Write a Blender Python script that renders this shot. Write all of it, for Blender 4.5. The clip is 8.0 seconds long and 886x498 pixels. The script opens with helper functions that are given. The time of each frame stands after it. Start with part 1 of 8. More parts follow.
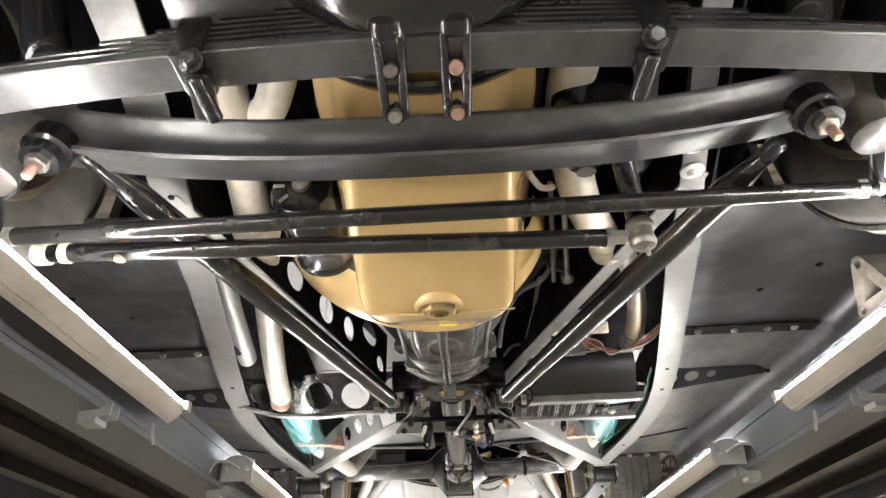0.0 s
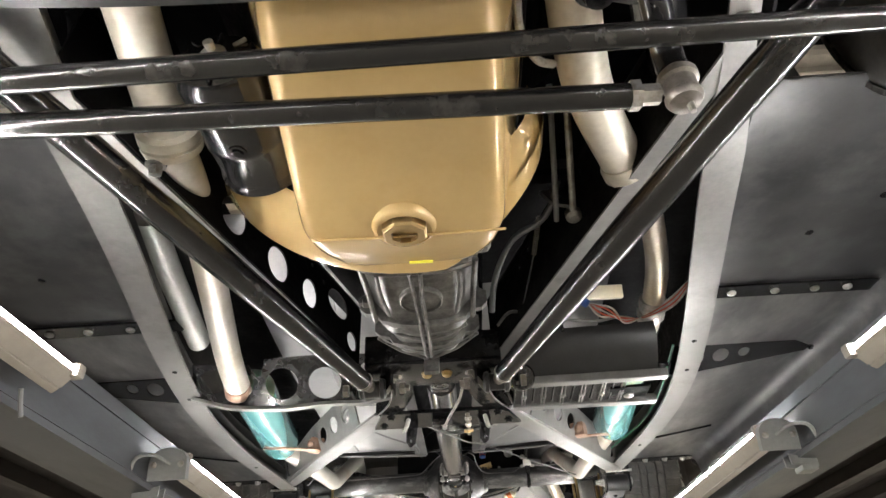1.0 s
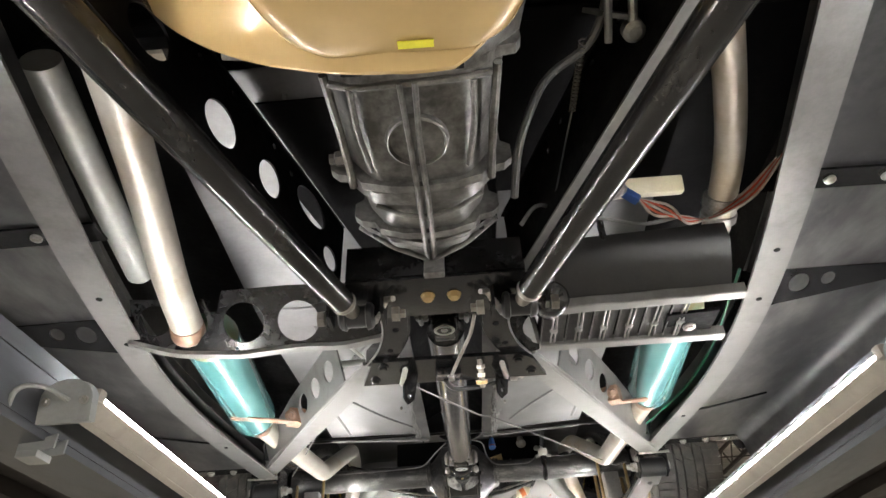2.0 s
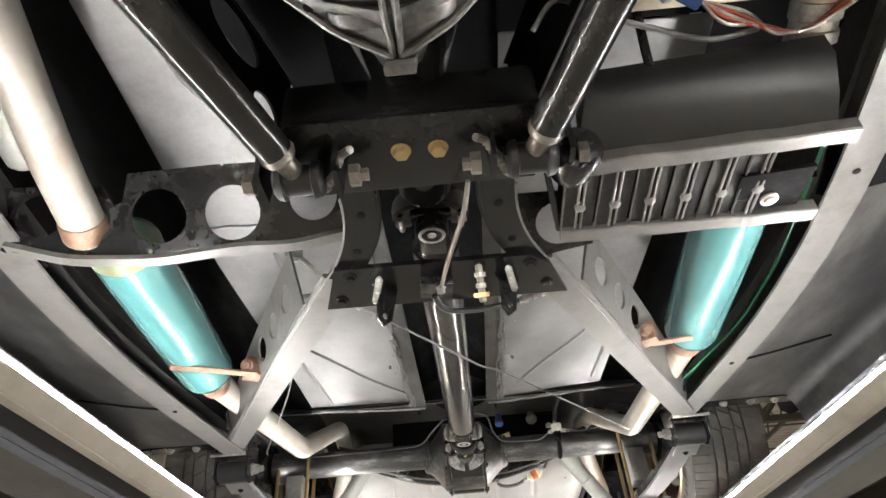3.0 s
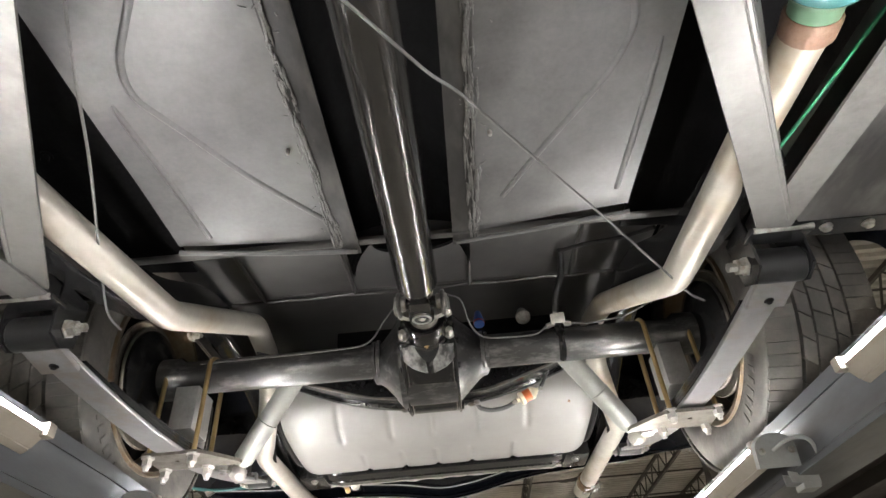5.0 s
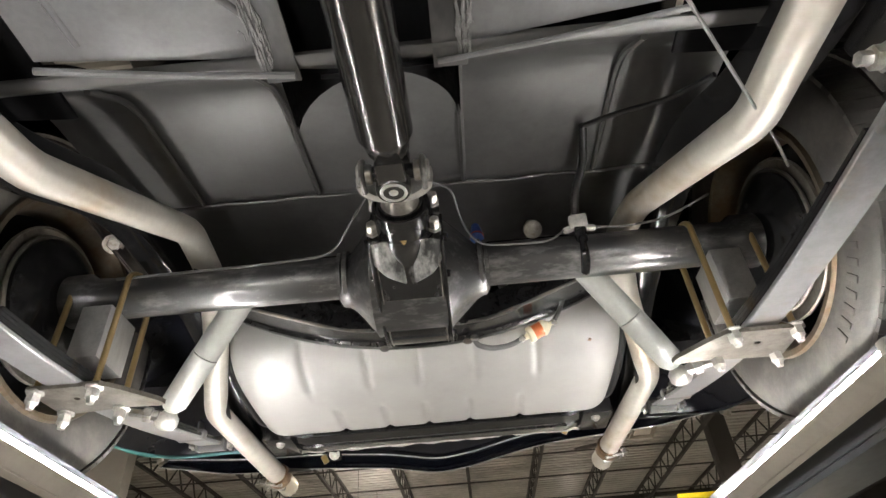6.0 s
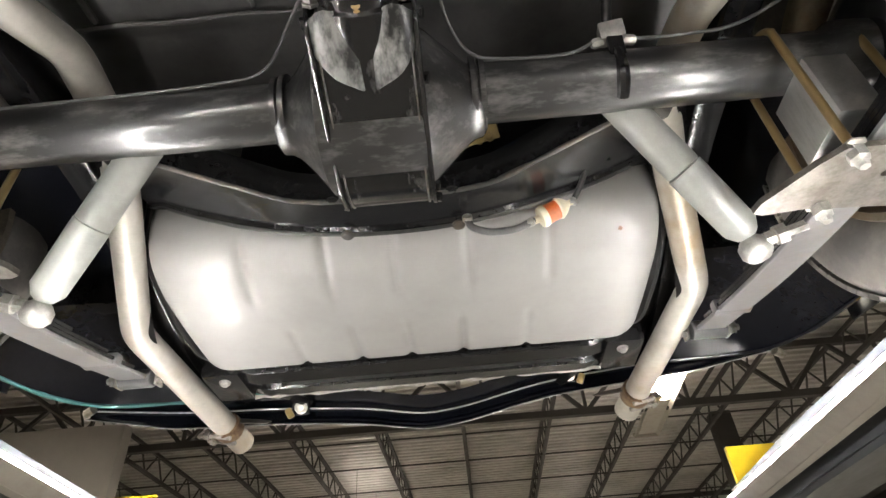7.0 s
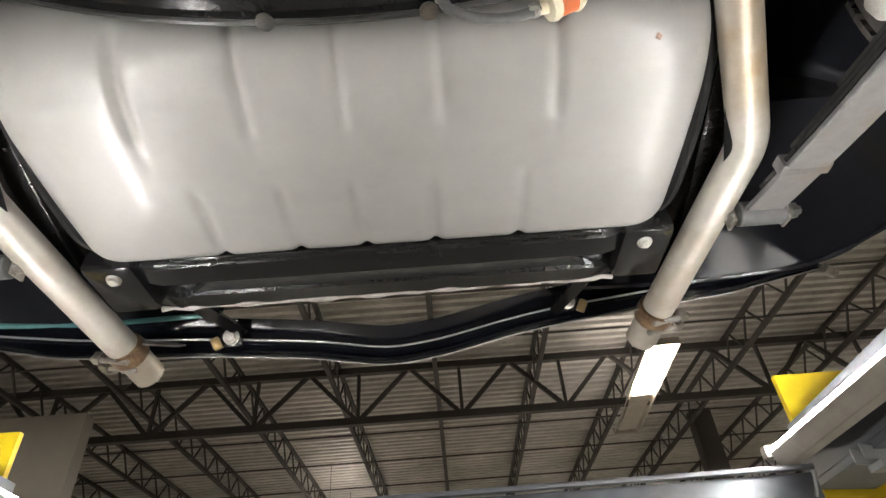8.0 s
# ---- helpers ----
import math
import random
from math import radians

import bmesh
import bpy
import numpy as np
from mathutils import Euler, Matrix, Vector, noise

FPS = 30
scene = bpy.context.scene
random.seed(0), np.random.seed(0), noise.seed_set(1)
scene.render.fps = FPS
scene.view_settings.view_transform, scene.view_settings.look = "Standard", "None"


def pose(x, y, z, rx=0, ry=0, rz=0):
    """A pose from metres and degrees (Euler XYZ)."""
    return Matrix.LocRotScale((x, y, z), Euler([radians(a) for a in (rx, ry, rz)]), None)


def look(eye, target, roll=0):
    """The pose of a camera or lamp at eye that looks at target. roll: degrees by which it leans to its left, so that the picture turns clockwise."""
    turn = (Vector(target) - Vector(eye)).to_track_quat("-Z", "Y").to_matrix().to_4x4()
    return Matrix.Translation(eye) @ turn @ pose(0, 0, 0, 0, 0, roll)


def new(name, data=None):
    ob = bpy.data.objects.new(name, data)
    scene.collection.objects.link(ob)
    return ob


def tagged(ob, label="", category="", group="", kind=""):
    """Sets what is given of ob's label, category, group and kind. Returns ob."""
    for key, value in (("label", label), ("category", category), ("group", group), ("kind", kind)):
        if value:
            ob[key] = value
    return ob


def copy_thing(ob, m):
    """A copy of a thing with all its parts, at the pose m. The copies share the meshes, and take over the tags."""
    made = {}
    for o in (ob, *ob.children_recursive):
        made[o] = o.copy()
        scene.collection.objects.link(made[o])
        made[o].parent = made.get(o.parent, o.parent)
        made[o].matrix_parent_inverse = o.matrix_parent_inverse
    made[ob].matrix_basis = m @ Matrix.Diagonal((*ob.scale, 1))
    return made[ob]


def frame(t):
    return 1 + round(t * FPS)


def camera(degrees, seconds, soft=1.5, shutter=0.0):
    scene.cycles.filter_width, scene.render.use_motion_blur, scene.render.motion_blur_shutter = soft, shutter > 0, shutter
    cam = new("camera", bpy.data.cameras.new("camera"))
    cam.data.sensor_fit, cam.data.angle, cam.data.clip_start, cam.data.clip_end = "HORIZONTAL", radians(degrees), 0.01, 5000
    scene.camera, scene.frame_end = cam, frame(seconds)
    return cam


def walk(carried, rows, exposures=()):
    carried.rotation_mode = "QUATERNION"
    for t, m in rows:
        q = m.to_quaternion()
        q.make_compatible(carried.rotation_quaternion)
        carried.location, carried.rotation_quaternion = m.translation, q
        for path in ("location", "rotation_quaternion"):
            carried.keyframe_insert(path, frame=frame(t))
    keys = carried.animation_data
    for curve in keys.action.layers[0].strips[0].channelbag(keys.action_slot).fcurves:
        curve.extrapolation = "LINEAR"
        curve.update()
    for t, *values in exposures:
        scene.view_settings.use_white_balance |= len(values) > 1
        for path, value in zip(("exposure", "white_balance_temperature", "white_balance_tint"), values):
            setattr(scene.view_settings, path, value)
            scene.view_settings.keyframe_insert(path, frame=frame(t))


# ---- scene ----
cam = camera(73.2, 8.0)
PATH = [
    (0, (0.021, 0.062, 1.253), (-0.004, 1.721, 2.37), -2.2),
    (0.5, (0.039, 0.219, 1.251), (0.016, 1.855, 2.401), -2.7),
    (1, (0.053, 0.365, 1.265), (0.03, 1.982, 2.443), -3.1),
    (1.5, (0.038, 0.558, 1.263), (0.016, 2.163, 2.457), -3.5),
    (1.7, (0.026, 0.638, 1.264), (0.005, 2.233, 2.47), -3.6),
    (2.8, (0.037, 1.041, 1.291), (-0.001, 2.622, 2.514), -4.1),
    (3, (0.037, 1.118, 1.294), (0.0, 2.701, 2.517), -4.4),
    (3.5, (0.034, 1.338, 1.303), (-0.006, 2.916, 2.532), -4.6),
    (4, (0.041, 1.526, 1.291), (0.009, 3.103, 2.522), -4.8),
    (4.5, (0.063, 1.735, 1.295), (0.042, 3.313, 2.524), -5.0),
    (5, (0.081, 1.945, 1.296), (0.067, 3.525, 2.522), -5.0),
    (5.2, (0.088, 2.037, 1.3), (0.06, 3.619, 2.524), -4.7),
    (6.3, (0.098, 2.521, 1.335), (0.062, 4.107, 2.554), -4.5),
    (6.5, (0.097, 2.612, 1.332), (0.063, 4.195, 2.553), -4.6),
    (7, (0.101, 2.85, 1.332), (0.061, 4.426, 2.564), -4.3),
    (7.5, (0.108, 3.073, 1.319), (0.085, 4.64, 2.562), -4.3),
    (8, (0.1, 3.279, 1.345), (0.122, 4.856, 2.574), -4.6),
]
walk(cam, [(t, look(eye, target, roll)) for t, eye, target, roll in PATH],
     exposures=[(0, 1.68), (1, 1.48), (1.5, 1.46), (3.0, 1.60), (3.5, 1.58), (4.5, 1.32), (5, 1.29), (6.5, 1.38), (7.2, 1.27), (8, 1.03)])

# ---- light and exposure ----
wd = bpy.data.worlds.new("hall_air")
scene.world = wd
wd.use_nodes = True
wd.node_tree.nodes["Background"].inputs[0].default_value = (0.9, 0.95, 1.0, 1)
wd.node_tree.nodes["Background"].inputs[1].default_value = 0.05
scene.view_settings.exposure = 1.0
TUBE_GLOW, HALL_GLOW = 190.0, 190.0

# ---- materials ----


def paint(name, col, rough=0.45, metal=0.0, var=0.25, size=14.0, bump=0.12, grain=260.0, wear=None, wear_at=0.62, wear_size=9.0, coat=0.0, stretch=None, spec=0.5, wear_rough=None, wear_mix=0.75, wave=0.0, smudge=0.4, coat_rough=0.08):
    """Layered surface: broad stains, mid smudges, fine grain relief, soft dents and, if given, speckled patches of a second colour."""
    m = bpy.data.materials.new(name)
    m.use_nodes = True
    nt = m.node_tree
    n, ln = nt.nodes, nt.links
    b = n["Principled BSDF"]
    b.inputs["Metallic"].default_value = metal
    b.inputs["Coat Weight"].default_value = coat
    b.inputs["Coat Roughness"].default_value = coat_rough
    b.inputs["Specular IOR Level"].default_value = spec
    co = n.new("ShaderNodeTexCoord")
    src = co.outputs["Object"]
    if stretch:
        mp = n.new("ShaderNodeMapping")
        mp.inputs["Scale"].default_value = stretch
        ln.new(src, mp.inputs["Vector"])
        src = mp.outputs["Vector"]

    def noise_tex(scale, detail, rough_=0.6):
        t = n.new("ShaderNodeTexNoise")
        t.inputs["Scale"].default_value = scale
        t.inputs["Detail"].default_value = detail
        t.inputs["Roughness"].default_value = rough_
        ln.new(src, t.inputs["Vector"])
        return t.outputs["Fac"]
    big, mid, fine = noise_tex(size, 5), noise_tex(size * 6.5, 5, 0.65), noise_tex(grain, 3)
    mixed = n.new("ShaderNodeMath")
    mixed.operation = "MULTIPLY_ADD"
    mixed.inputs[1].default_value = 0.3
    ln.new(fine, mixed.inputs[0])
    ln.new(big, mixed.inputs[2])
    layers = n.new("ShaderNodeMath")
    layers.operation = "MULTIPLY_ADD"
    layers.inputs[1].default_value = 0.7
    ln.new(mid, layers.inputs[0])
    ln.new(mixed.outputs[0], layers.inputs[2])
    ramp = n.new("ShaderNodeMapRange")
    ramp.inputs["From Min"].default_value, ramp.inputs["From Max"].default_value = 0.7, 1.3
    ramp.inputs["To Min"].default_value, ramp.inputs["To Max"].default_value = 1 - var, 1 + var
    ln.new(layers.outputs[0], ramp.inputs["Value"])
    tint = n.new("ShaderNodeVectorMath")
    tint.operation = "SCALE"
    tint.inputs[0].default_value = col
    ln.new(ramp.outputs[0], tint.inputs["Scale"])
    out = tint.outputs[0]
    rr = n.new("ShaderNodeMapRange")
    rr.inputs["From Min"].default_value, rr.inputs["From Max"].default_value = 0.72, 1.28
    low, high = rough * (1 - 0.7 * smudge), min(1.0, rough * (1 + smudge))
    low, high = (max(low, 0.285), high) if rough >= 0.275 else (max(low, 0.05), min(high, 0.25))
    rr.inputs["To Min"].default_value, rr.inputs["To Max"].default_value = low, high
    ln.new(layers.outputs[0], rr.inputs["Value"])
    rout = rr.outputs[0]
    if wear:
        spots = n.new("ShaderNodeMath")
        spots.operation = "MULTIPLY_ADD"
        spots.inputs[1].default_value = 0.30
        ln.new(noise_tex(wear_size * 5, 4, 0.65), spots.inputs[0])
        ln.new(noise_tex(wear_size, 4, 0.6), spots.inputs[2])
        wr = n.new("ShaderNodeMapRange")
        wr.inputs["From Min"].default_value, wr.inputs["From Max"].default_value = wear_at - 0.01, wear_at + 0.22
        ln.new(spots.outputs[0], wr.inputs["Value"])
        mx = n.new("ShaderNodeMix")
        mx.data_type = "RGBA"
        mx.inputs[7].default_value = (*wear, 1)
        wr.inputs["To Max"].default_value = wear_mix
        ln.new(wr.outputs[0], mx.inputs[0])
        ln.new(out, mx.inputs[6])
        out = mx.outputs[2]
        if wear_rough is not None:
            mr = n.new("ShaderNodeMix")
            mr.inputs[3].default_value = wear_rough
            ln.new(wr.outputs[0], mr.inputs[0])
            ln.new(rout, mr.inputs[2])
            rout = mr.outputs[0]
    ln.new(out, b.inputs["Base Color"])
    ln.new(rout, b.inputs["Roughness"])
    if bump:
        bp = n.new("ShaderNodeBump")
        bp.inputs["Strength"].default_value = bump
        bp.inputs["Distance"].default_value = 0.004
        ln.new(mixed.outputs[0], bp.inputs["Height"])
        if wave:
            dent = n.new("ShaderNodeBump")
            dent.inputs["Strength"].default_value = wave
            dent.inputs["Distance"].default_value = 0.03
            ln.new(noise_tex(4.5, 2, 0.45), dent.inputs["Height"])
            ln.new(dent.outputs[0], bp.inputs["Normal"])
        ln.new(bp.outputs[0], b.inputs["Normal"])
    return m


def glow(name, col, strength):
    m = bpy.data.materials.new(name)
    m.use_nodes = True
    b = m.node_tree.nodes["Principled BSDF"]
    b.inputs["Base Color"].default_value = (0.9, 0.9, 0.9, 1)
    b.inputs["Emission Color"].default_value = (*col, 1)
    b.inputs["Emission Strength"].default_value = strength
    return m


GLOSS = paint("gloss_black_paint", (0.008, 0.008, 0.0085), 0.17, 0, 0.3, 9, 0.14, 200, coat=0.2, spec=0.5, smudge=0.5)
ROD = paint("dulled_black_rod_paint", (0.008, 0.0078, 0.0076), 0.235, 0, 0.3, 14, 0.16, 160, wear=(0.035, 0.033, 0.031), wear_at=0.68, wear_size=30, spec=0.5, smudge=0.6, stretch=(1, 0.5, 1))
BOOT = paint("semi_gloss_boot_paint", (0.085, 0.083, 0.081), 0.35, 0.3, 0.30, 5, 0.10, 90, wave=0.4, spec=0.8, smudge=0.5)
REARAX = paint("worn_gloss_axle_paint", (0.007, 0.007, 0.0075), 0.30, 0.05, 0.4, 9, 0.35, 90, wear=(0.13, 0.128, 0.125), wear_at=0.66, wear_size=40, coat=1.0, coat_rough=0.18, spec=0.7, smudge=0.7, stretch=(0.35, 1, 1))
FACE = paint("scraped_gloss_black_face", (0.006, 0.006, 0.0065), 0.19, 0, 0.3, 9, 0.25, 120, wear=(0.10, 0.097, 0.094), wear_at=0.70, wear_size=38, coat=0.2, spec=0.5, smudge=0.6, stretch=(1, 0.3, 1))
PANELG = paint("grained_grey_panel_paint", (0.055, 0.055, 0.056), 0.34, 0.2, 0.4, 12, 0.7, 70, smudge=0.6)
CLAMPB = paint("brown_heat_tinted_clamp", (0.15, 0.095, 0.06), 0.34, 0.6, 0.4, 30, 0.2, 160, wear=(0.30, 0.21, 0.12), wear_at=0.6, wear_size=40)
LINER = paint("blue_black_liner", (0.006, 0.0065, 0.009), 0.23, 0, 0.3, 8, 0.15, 90, spec=0.14, smudge=0.6, wave=0.3)
WORN = paint("chipped_black_casting", (0.012, 0.012, 0.012), 0.30, 0.05, 0.5, 18, 0.6, 110, wear=(0.30, 0.30, 0.29), wear_at=0.60, wear_size=36, wear_mix=0.85, stretch=(1, 0.45, 1))
STEEL = paint("dull_brown_steel", (0.20, 0.185, 0.165), 0.36, 0.7, 0.3, 25, 0.2, 200, wear=(0.10, 0.085, 0.07), wear_at=0.6, wear_size=30)
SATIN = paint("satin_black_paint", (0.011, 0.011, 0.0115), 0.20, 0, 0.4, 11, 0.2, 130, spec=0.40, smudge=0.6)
AXLEP = paint("worn_black_axle_paint", (0.016, 0.016, 0.0165), 0.31, 0.15, 0.3, 9, 0.18, 110, wear=(0.06, 0.058, 0.056), wear_at=0.66, wear_size=30, spec=0.9, smudge=0.5)
FLEAF = paint("black_front_spring_steel", (0.060, 0.060, 0.062), 0.33, 0.5, 0.4, 5, 0.12, 130, spec=0.9, smudge=0.4)
# near-black; also stands in for shade in gaps, openings and deep recesses
DEEP = paint("matt_near_black", (0.0045, 0.0045, 0.005), 0.7, 0, 0.4, 12, 0.3, 150, spec=0.08)
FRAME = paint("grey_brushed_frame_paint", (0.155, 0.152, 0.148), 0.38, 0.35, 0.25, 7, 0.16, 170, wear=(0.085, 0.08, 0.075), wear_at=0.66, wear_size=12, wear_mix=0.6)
FLOOR = paint("grey_sheet_metal_paint", (0.150, 0.150, 0.153), 0.36, 0.3, 0.30, 2.6, 0.07, 120, wave=0.4, smudge=0.35)
APRONF = paint("glossy_splash_sheet", (0.042, 0.042, 0.044), 0.305, 0.42, 0.45, 3, 0.1, 80, wear=(0.10, 0.10, 0.10), wear_at=0.62, wear_size=8, wear_mix=0.6, spec=1.0, wave=0.9, smudge=0.7)
APRON = paint("scuffed_black_sheet", (0.045, 0.045, 0.047), 0.31, 0.45, 0.45, 3, 0.12, 80, stretch=(1.4, 0.6, 1), wear=(0.13, 0.128, 0.124), wear_at=0.60, wear_size=6, wear_mix=0.8, spec=0.9, wave=0.8, smudge=0.7)
PAN = paint("gold_enamel", (0.479, 0.334, 0.149), 0.22, 0.15, 0.07, 5, 0.05, 110, coat=0.4, wear=(0.42, 0.27, 0.10), wear_at=0.68, wear_size=10, wear_mix=0.5, smudge=0.3)
CAST = paint("cast_aluminium", (0.165, 0.162, 0.156), 0.33, 0.55, 0.6, 14, 0.6, 75, wear=(0.035, 0.033, 0.03), wear_at=0.58, wear_size=18)
ZINC = paint("zinc_plated_steel", (0.42, 0.41, 0.39), 0.34, 0.85, 0.3, 40, 0.2, 300, wear=(0.22, 0.19, 0.15), wear_at=0.62, wear_size=60)
NUTS = paint("bright_zinc_nut", (0.48, 0.47, 0.445), 0.32, 0.7, 0.25, 60, 0.15, 300)
KING = paint("worn_grey_casting", (0.075, 0.073, 0.070), 0.36, 0.4, 0.4, 18, 0.4, 110, wear=(0.16, 0.13, 0.10), wear_at=0.62, wear_size=22, smudge=0.4)
SHAFT = paint("dark_polished_tube", (0.055, 0.053, 0.051), 0.17, 0.7, 0.35, 8, 0.06, 140, wear=(0.03, 0.029, 0.028), wear_at=0.63, wear_size=12, stretch=(1, 0.25, 1))
PIPE = paint("aluminised_exhaust_steel", (0.50, 0.475, 0.425), 0.40, 0.5, 0.16, 7, 0.10, 120, wear=(0.36, 0.25, 0.13), wear_at=0.63, wear_size=3.2, wear_mix=0.8, smudge=0.3)
RIM = paint("stained_rim_steel", (0.22, 0.19, 0.15), 0.36, 0.7, 0.3, 14, 0.2, 120, wear=(0.16, 0.10, 0.05), wear_at=0.56, wear_size=14)
HEADER = paint("cream_ceramic_coating", (0.62, 0.58, 0.50), 0.32, 0.2, 0.16, 9, 0.12, 120, wear=(0.40, 0.33, 0.23), wear_at=0.66, wear_size=8)
TEAL = paint("teal_enamel", (0.080, 0.225, 0.230), 0.23, 0.1, 0.05, 3, 0.02, 120, coat=0.4, smudge=0.15)
TEALG = paint("heat_tinted_teal_enamel", (0.13, 0.24, 0.155), 0.30, 0.1, 0.12, 9, 0.05, 120, wear=(0.22, 0.14, 0.07), wear_at=0.60, wear_size=14, coat=0.3, smudge=0.3)
RUST = paint("rusty_copper_steel", (0.20, 0.115, 0.075), 0.50, 0.25, 0.4, 30, 0.4, 120, wear=(0.30, 0.20, 0.15), wear_at=0.58, wear_size=28)
BRASS = paint("yellow_zinc_plating", (0.40, 0.29, 0.14), 0.32, 0.75, 0.06, 30, 0.04, 260, smudge=0.1)
RUBBER = paint("tyre_rubber", (0.060, 0.057, 0.053), 0.55, 0, 0.35, 18, 0.3, 140, wear=(0.13, 0.118, 0.105), wear_at=0.60, wear_size=16, wear_mix=0.6)
BUSH = paint("black_rubber_bush", (0.012, 0.012, 0.0125), 0.30, 0, 0.3, 30, 0.2, 160, spec=0.4)
TANK = paint("silver_tank_paint", (0.335, 0.328, 0.316), 0.38, 0.06, 0.06, 2.2, 0.03, 140, wear=(0.28, 0.272, 0.262), wear_at=0.62, wear_size=7, wear_mix=0.4, coat=0.22, coat_rough=0.1, spec=0.3, wave=0.12, smudge=0.15)
SHOCK = paint("grey_shock_enamel", (0.30, 0.305, 0.285), 0.38, 0.2, 0.15, 14, 0.12, 200, wear=(0.26, 0.26, 0.24), wear_at=0.66, wear_size=20)
BLOCKA = paint("milled_aluminium", (0.50, 0.50, 0.49), 0.36, 0.8, 0.2, 20, 0.2, 200, stretch=(1, 6, 1))
LEAF = paint("grey_spring_steel", (0.21, 0.207, 0.212), 0.34, 0.5, 0.28, 6, 0.14, 130, wear=(0.20, 0.145, 0.10), wear_at=0.66, wear_size=9, wear_mix=0.6)
COOLER = paint("black_cooler_fin", (0.075, 0.075, 0.077), 0.40, 0.4, 0.3, 60, 0.2, 200)
LIFT = paint("blue_grey_lift_paint", (0.105, 0.112, 0.125), 0.34, 0.3, 0.25, 4, 0.15, 90, wear=(0.07, 0.07, 0.072), wear_at=0.62, wear_size=9, stretch=(1, 0.3, 1))
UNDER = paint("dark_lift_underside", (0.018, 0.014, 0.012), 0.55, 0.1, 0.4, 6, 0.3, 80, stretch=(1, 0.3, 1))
CREAM = paint("cream_lamp_housing", (0.35, 0.32, 0.28), 0.40, 0.2, 0.12, 6, 0.05, 120, wear=(0.22, 0.19, 0.15), wear_at=0.66, wear_size=8, wear_mix=0.5)
CAP = paint("grey_plastic_cap", (0.28, 0.29, 0.29), 0.45, 0, 0.12, 20, 0.1, 160)
YELLOW = paint("safety_yellow_paint", (0.80, 0.58, 0.015), 0.42, 0, 0.08, 5, 0.08, 140)
WALLM = paint("warm_grey_wall", (0.30, 0.28, 0.265), 0.7, 0, 0.1, 0.8, 0.1, 30)
DECK = paint("galvanised_roof_deck", (0.46, 0.44, 0.415), 0.45, 0.3, 0.25, 0.5, 0.1, 12, wear=(0.30, 0.285, 0.265), wear_at=0.6, wear_size=0.8)
JOIST = paint("dark_roof_steel", (0.045, 0.040, 0.036), 0.6, 0.1, 0.3, 2, 0.1, 40)
CONC = paint("sealed_concrete", (0.22, 0.215, 0.205), 0.34, 0, 0.2, 0.7, 0.15, 40, wear=(0.15, 0.146, 0.14), wear_at=0.6, wear_size=1.4)
ORANGE = paint("orange_filter_body", (0.55, 0.13, 0.03), 0.3, 0, 0.2, 60, 0.05, 200)
IVORY = paint("ivory_plastic", (0.70, 0.64, 0.47), 0.35, 0, 0.1, 40, 0.05, 200)
HOSE = paint("grey_rubber_hose", (0.09, 0.09, 0.09), 0.4, 0, 0.2, 50, 0.1, 200)
WIRE = paint("bare_steel_cable", (0.20, 0.20, 0.20), 0.4, 0.6, 0.2, 60, 0.3, 600)
REDW = paint("red_wire", (0.35, 0.05, 0.02), 0.4, 0, 0.1, 40, 0.0)
BLUEP = paint("blue_plastic_plug", (0.02, 0.065, 0.22), 0.4, 0, 0.1, 40, 0.0)
GREENW = paint("green_wire", (0.02, 0.20, 0.10), 0.4, 0, 0.1, 40, 0.0)
WELD = paint("grey_weld_metal", (0.20, 0.20, 0.20), 0.30, 0.5, 0.5, 60, 0.3, 300, smudge=0.5)
SEALER = paint("pale_seam_sealer", (0.42, 0.40, 0.38), 0.5, 0, 0.3, 40, 0.5, 120)
STICK = paint("yellow_sticker", (0.75, 0.70, 0.03), 0.5, 0, 0.08, 60, 0.0)
BLUEB = paint("deep_blue_black_body", (0.005, 0.006, 0.010), 0.12, 0, 0.2, 6, 0.03, 120, spec=0.4, wave=0.3)
EDGE = paint("bright_glint_line", (0.85, 0.85, 0.84), 0.24, 0.6, 0.08, 30, 0.0, 200)
TUBE = glow("lit_tube", (1.0, 0.97, 0.94), TUBE_GLOW)
HALLTUBE = glow("lit_hall_panel", (1.0, 0.90, 0.74), HALL_GLOW)
HALLUP = glow("roof_fill_glow", (1.0, 0.90, 0.78), HALL_GLOW * 0.032)

# ---- shape helpers ----


def V(*a):
    return Vector(a)


def part(name, bm, material, parent=None, label="", smooth=40):
    """Links a bmesh as one mesh object under a thing or a part."""
    bmesh.ops.recalc_face_normals(bm, faces=bm.faces)
    me = bpy.data.meshes.new(name)
    bm.to_mesh(me)
    bm.free()
    me.materials.append(material)
    me.shade_smooth()
    me.set_sharp_from_angle(angle=radians(smooth))
    ob = new(name, me)
    if parent:
        ob.parent = parent
        base = parent
        inv = Matrix.Identity(4)
        while base:
            inv = inv @ base.matrix_basis.inverted() if base.parent is None else inv
            base = base.parent
        ob.matrix_parent_inverse = inv if parent.parent is None else Matrix.Identity(4)
    if label:
        tagged(ob, label)
    return ob


def thing(name, at, label, category, group="", kind=""):
    ob = new(name)
    ob.location = at
    ob.empty_display_size = 0.05
    return tagged(ob, label, category, group, kind)


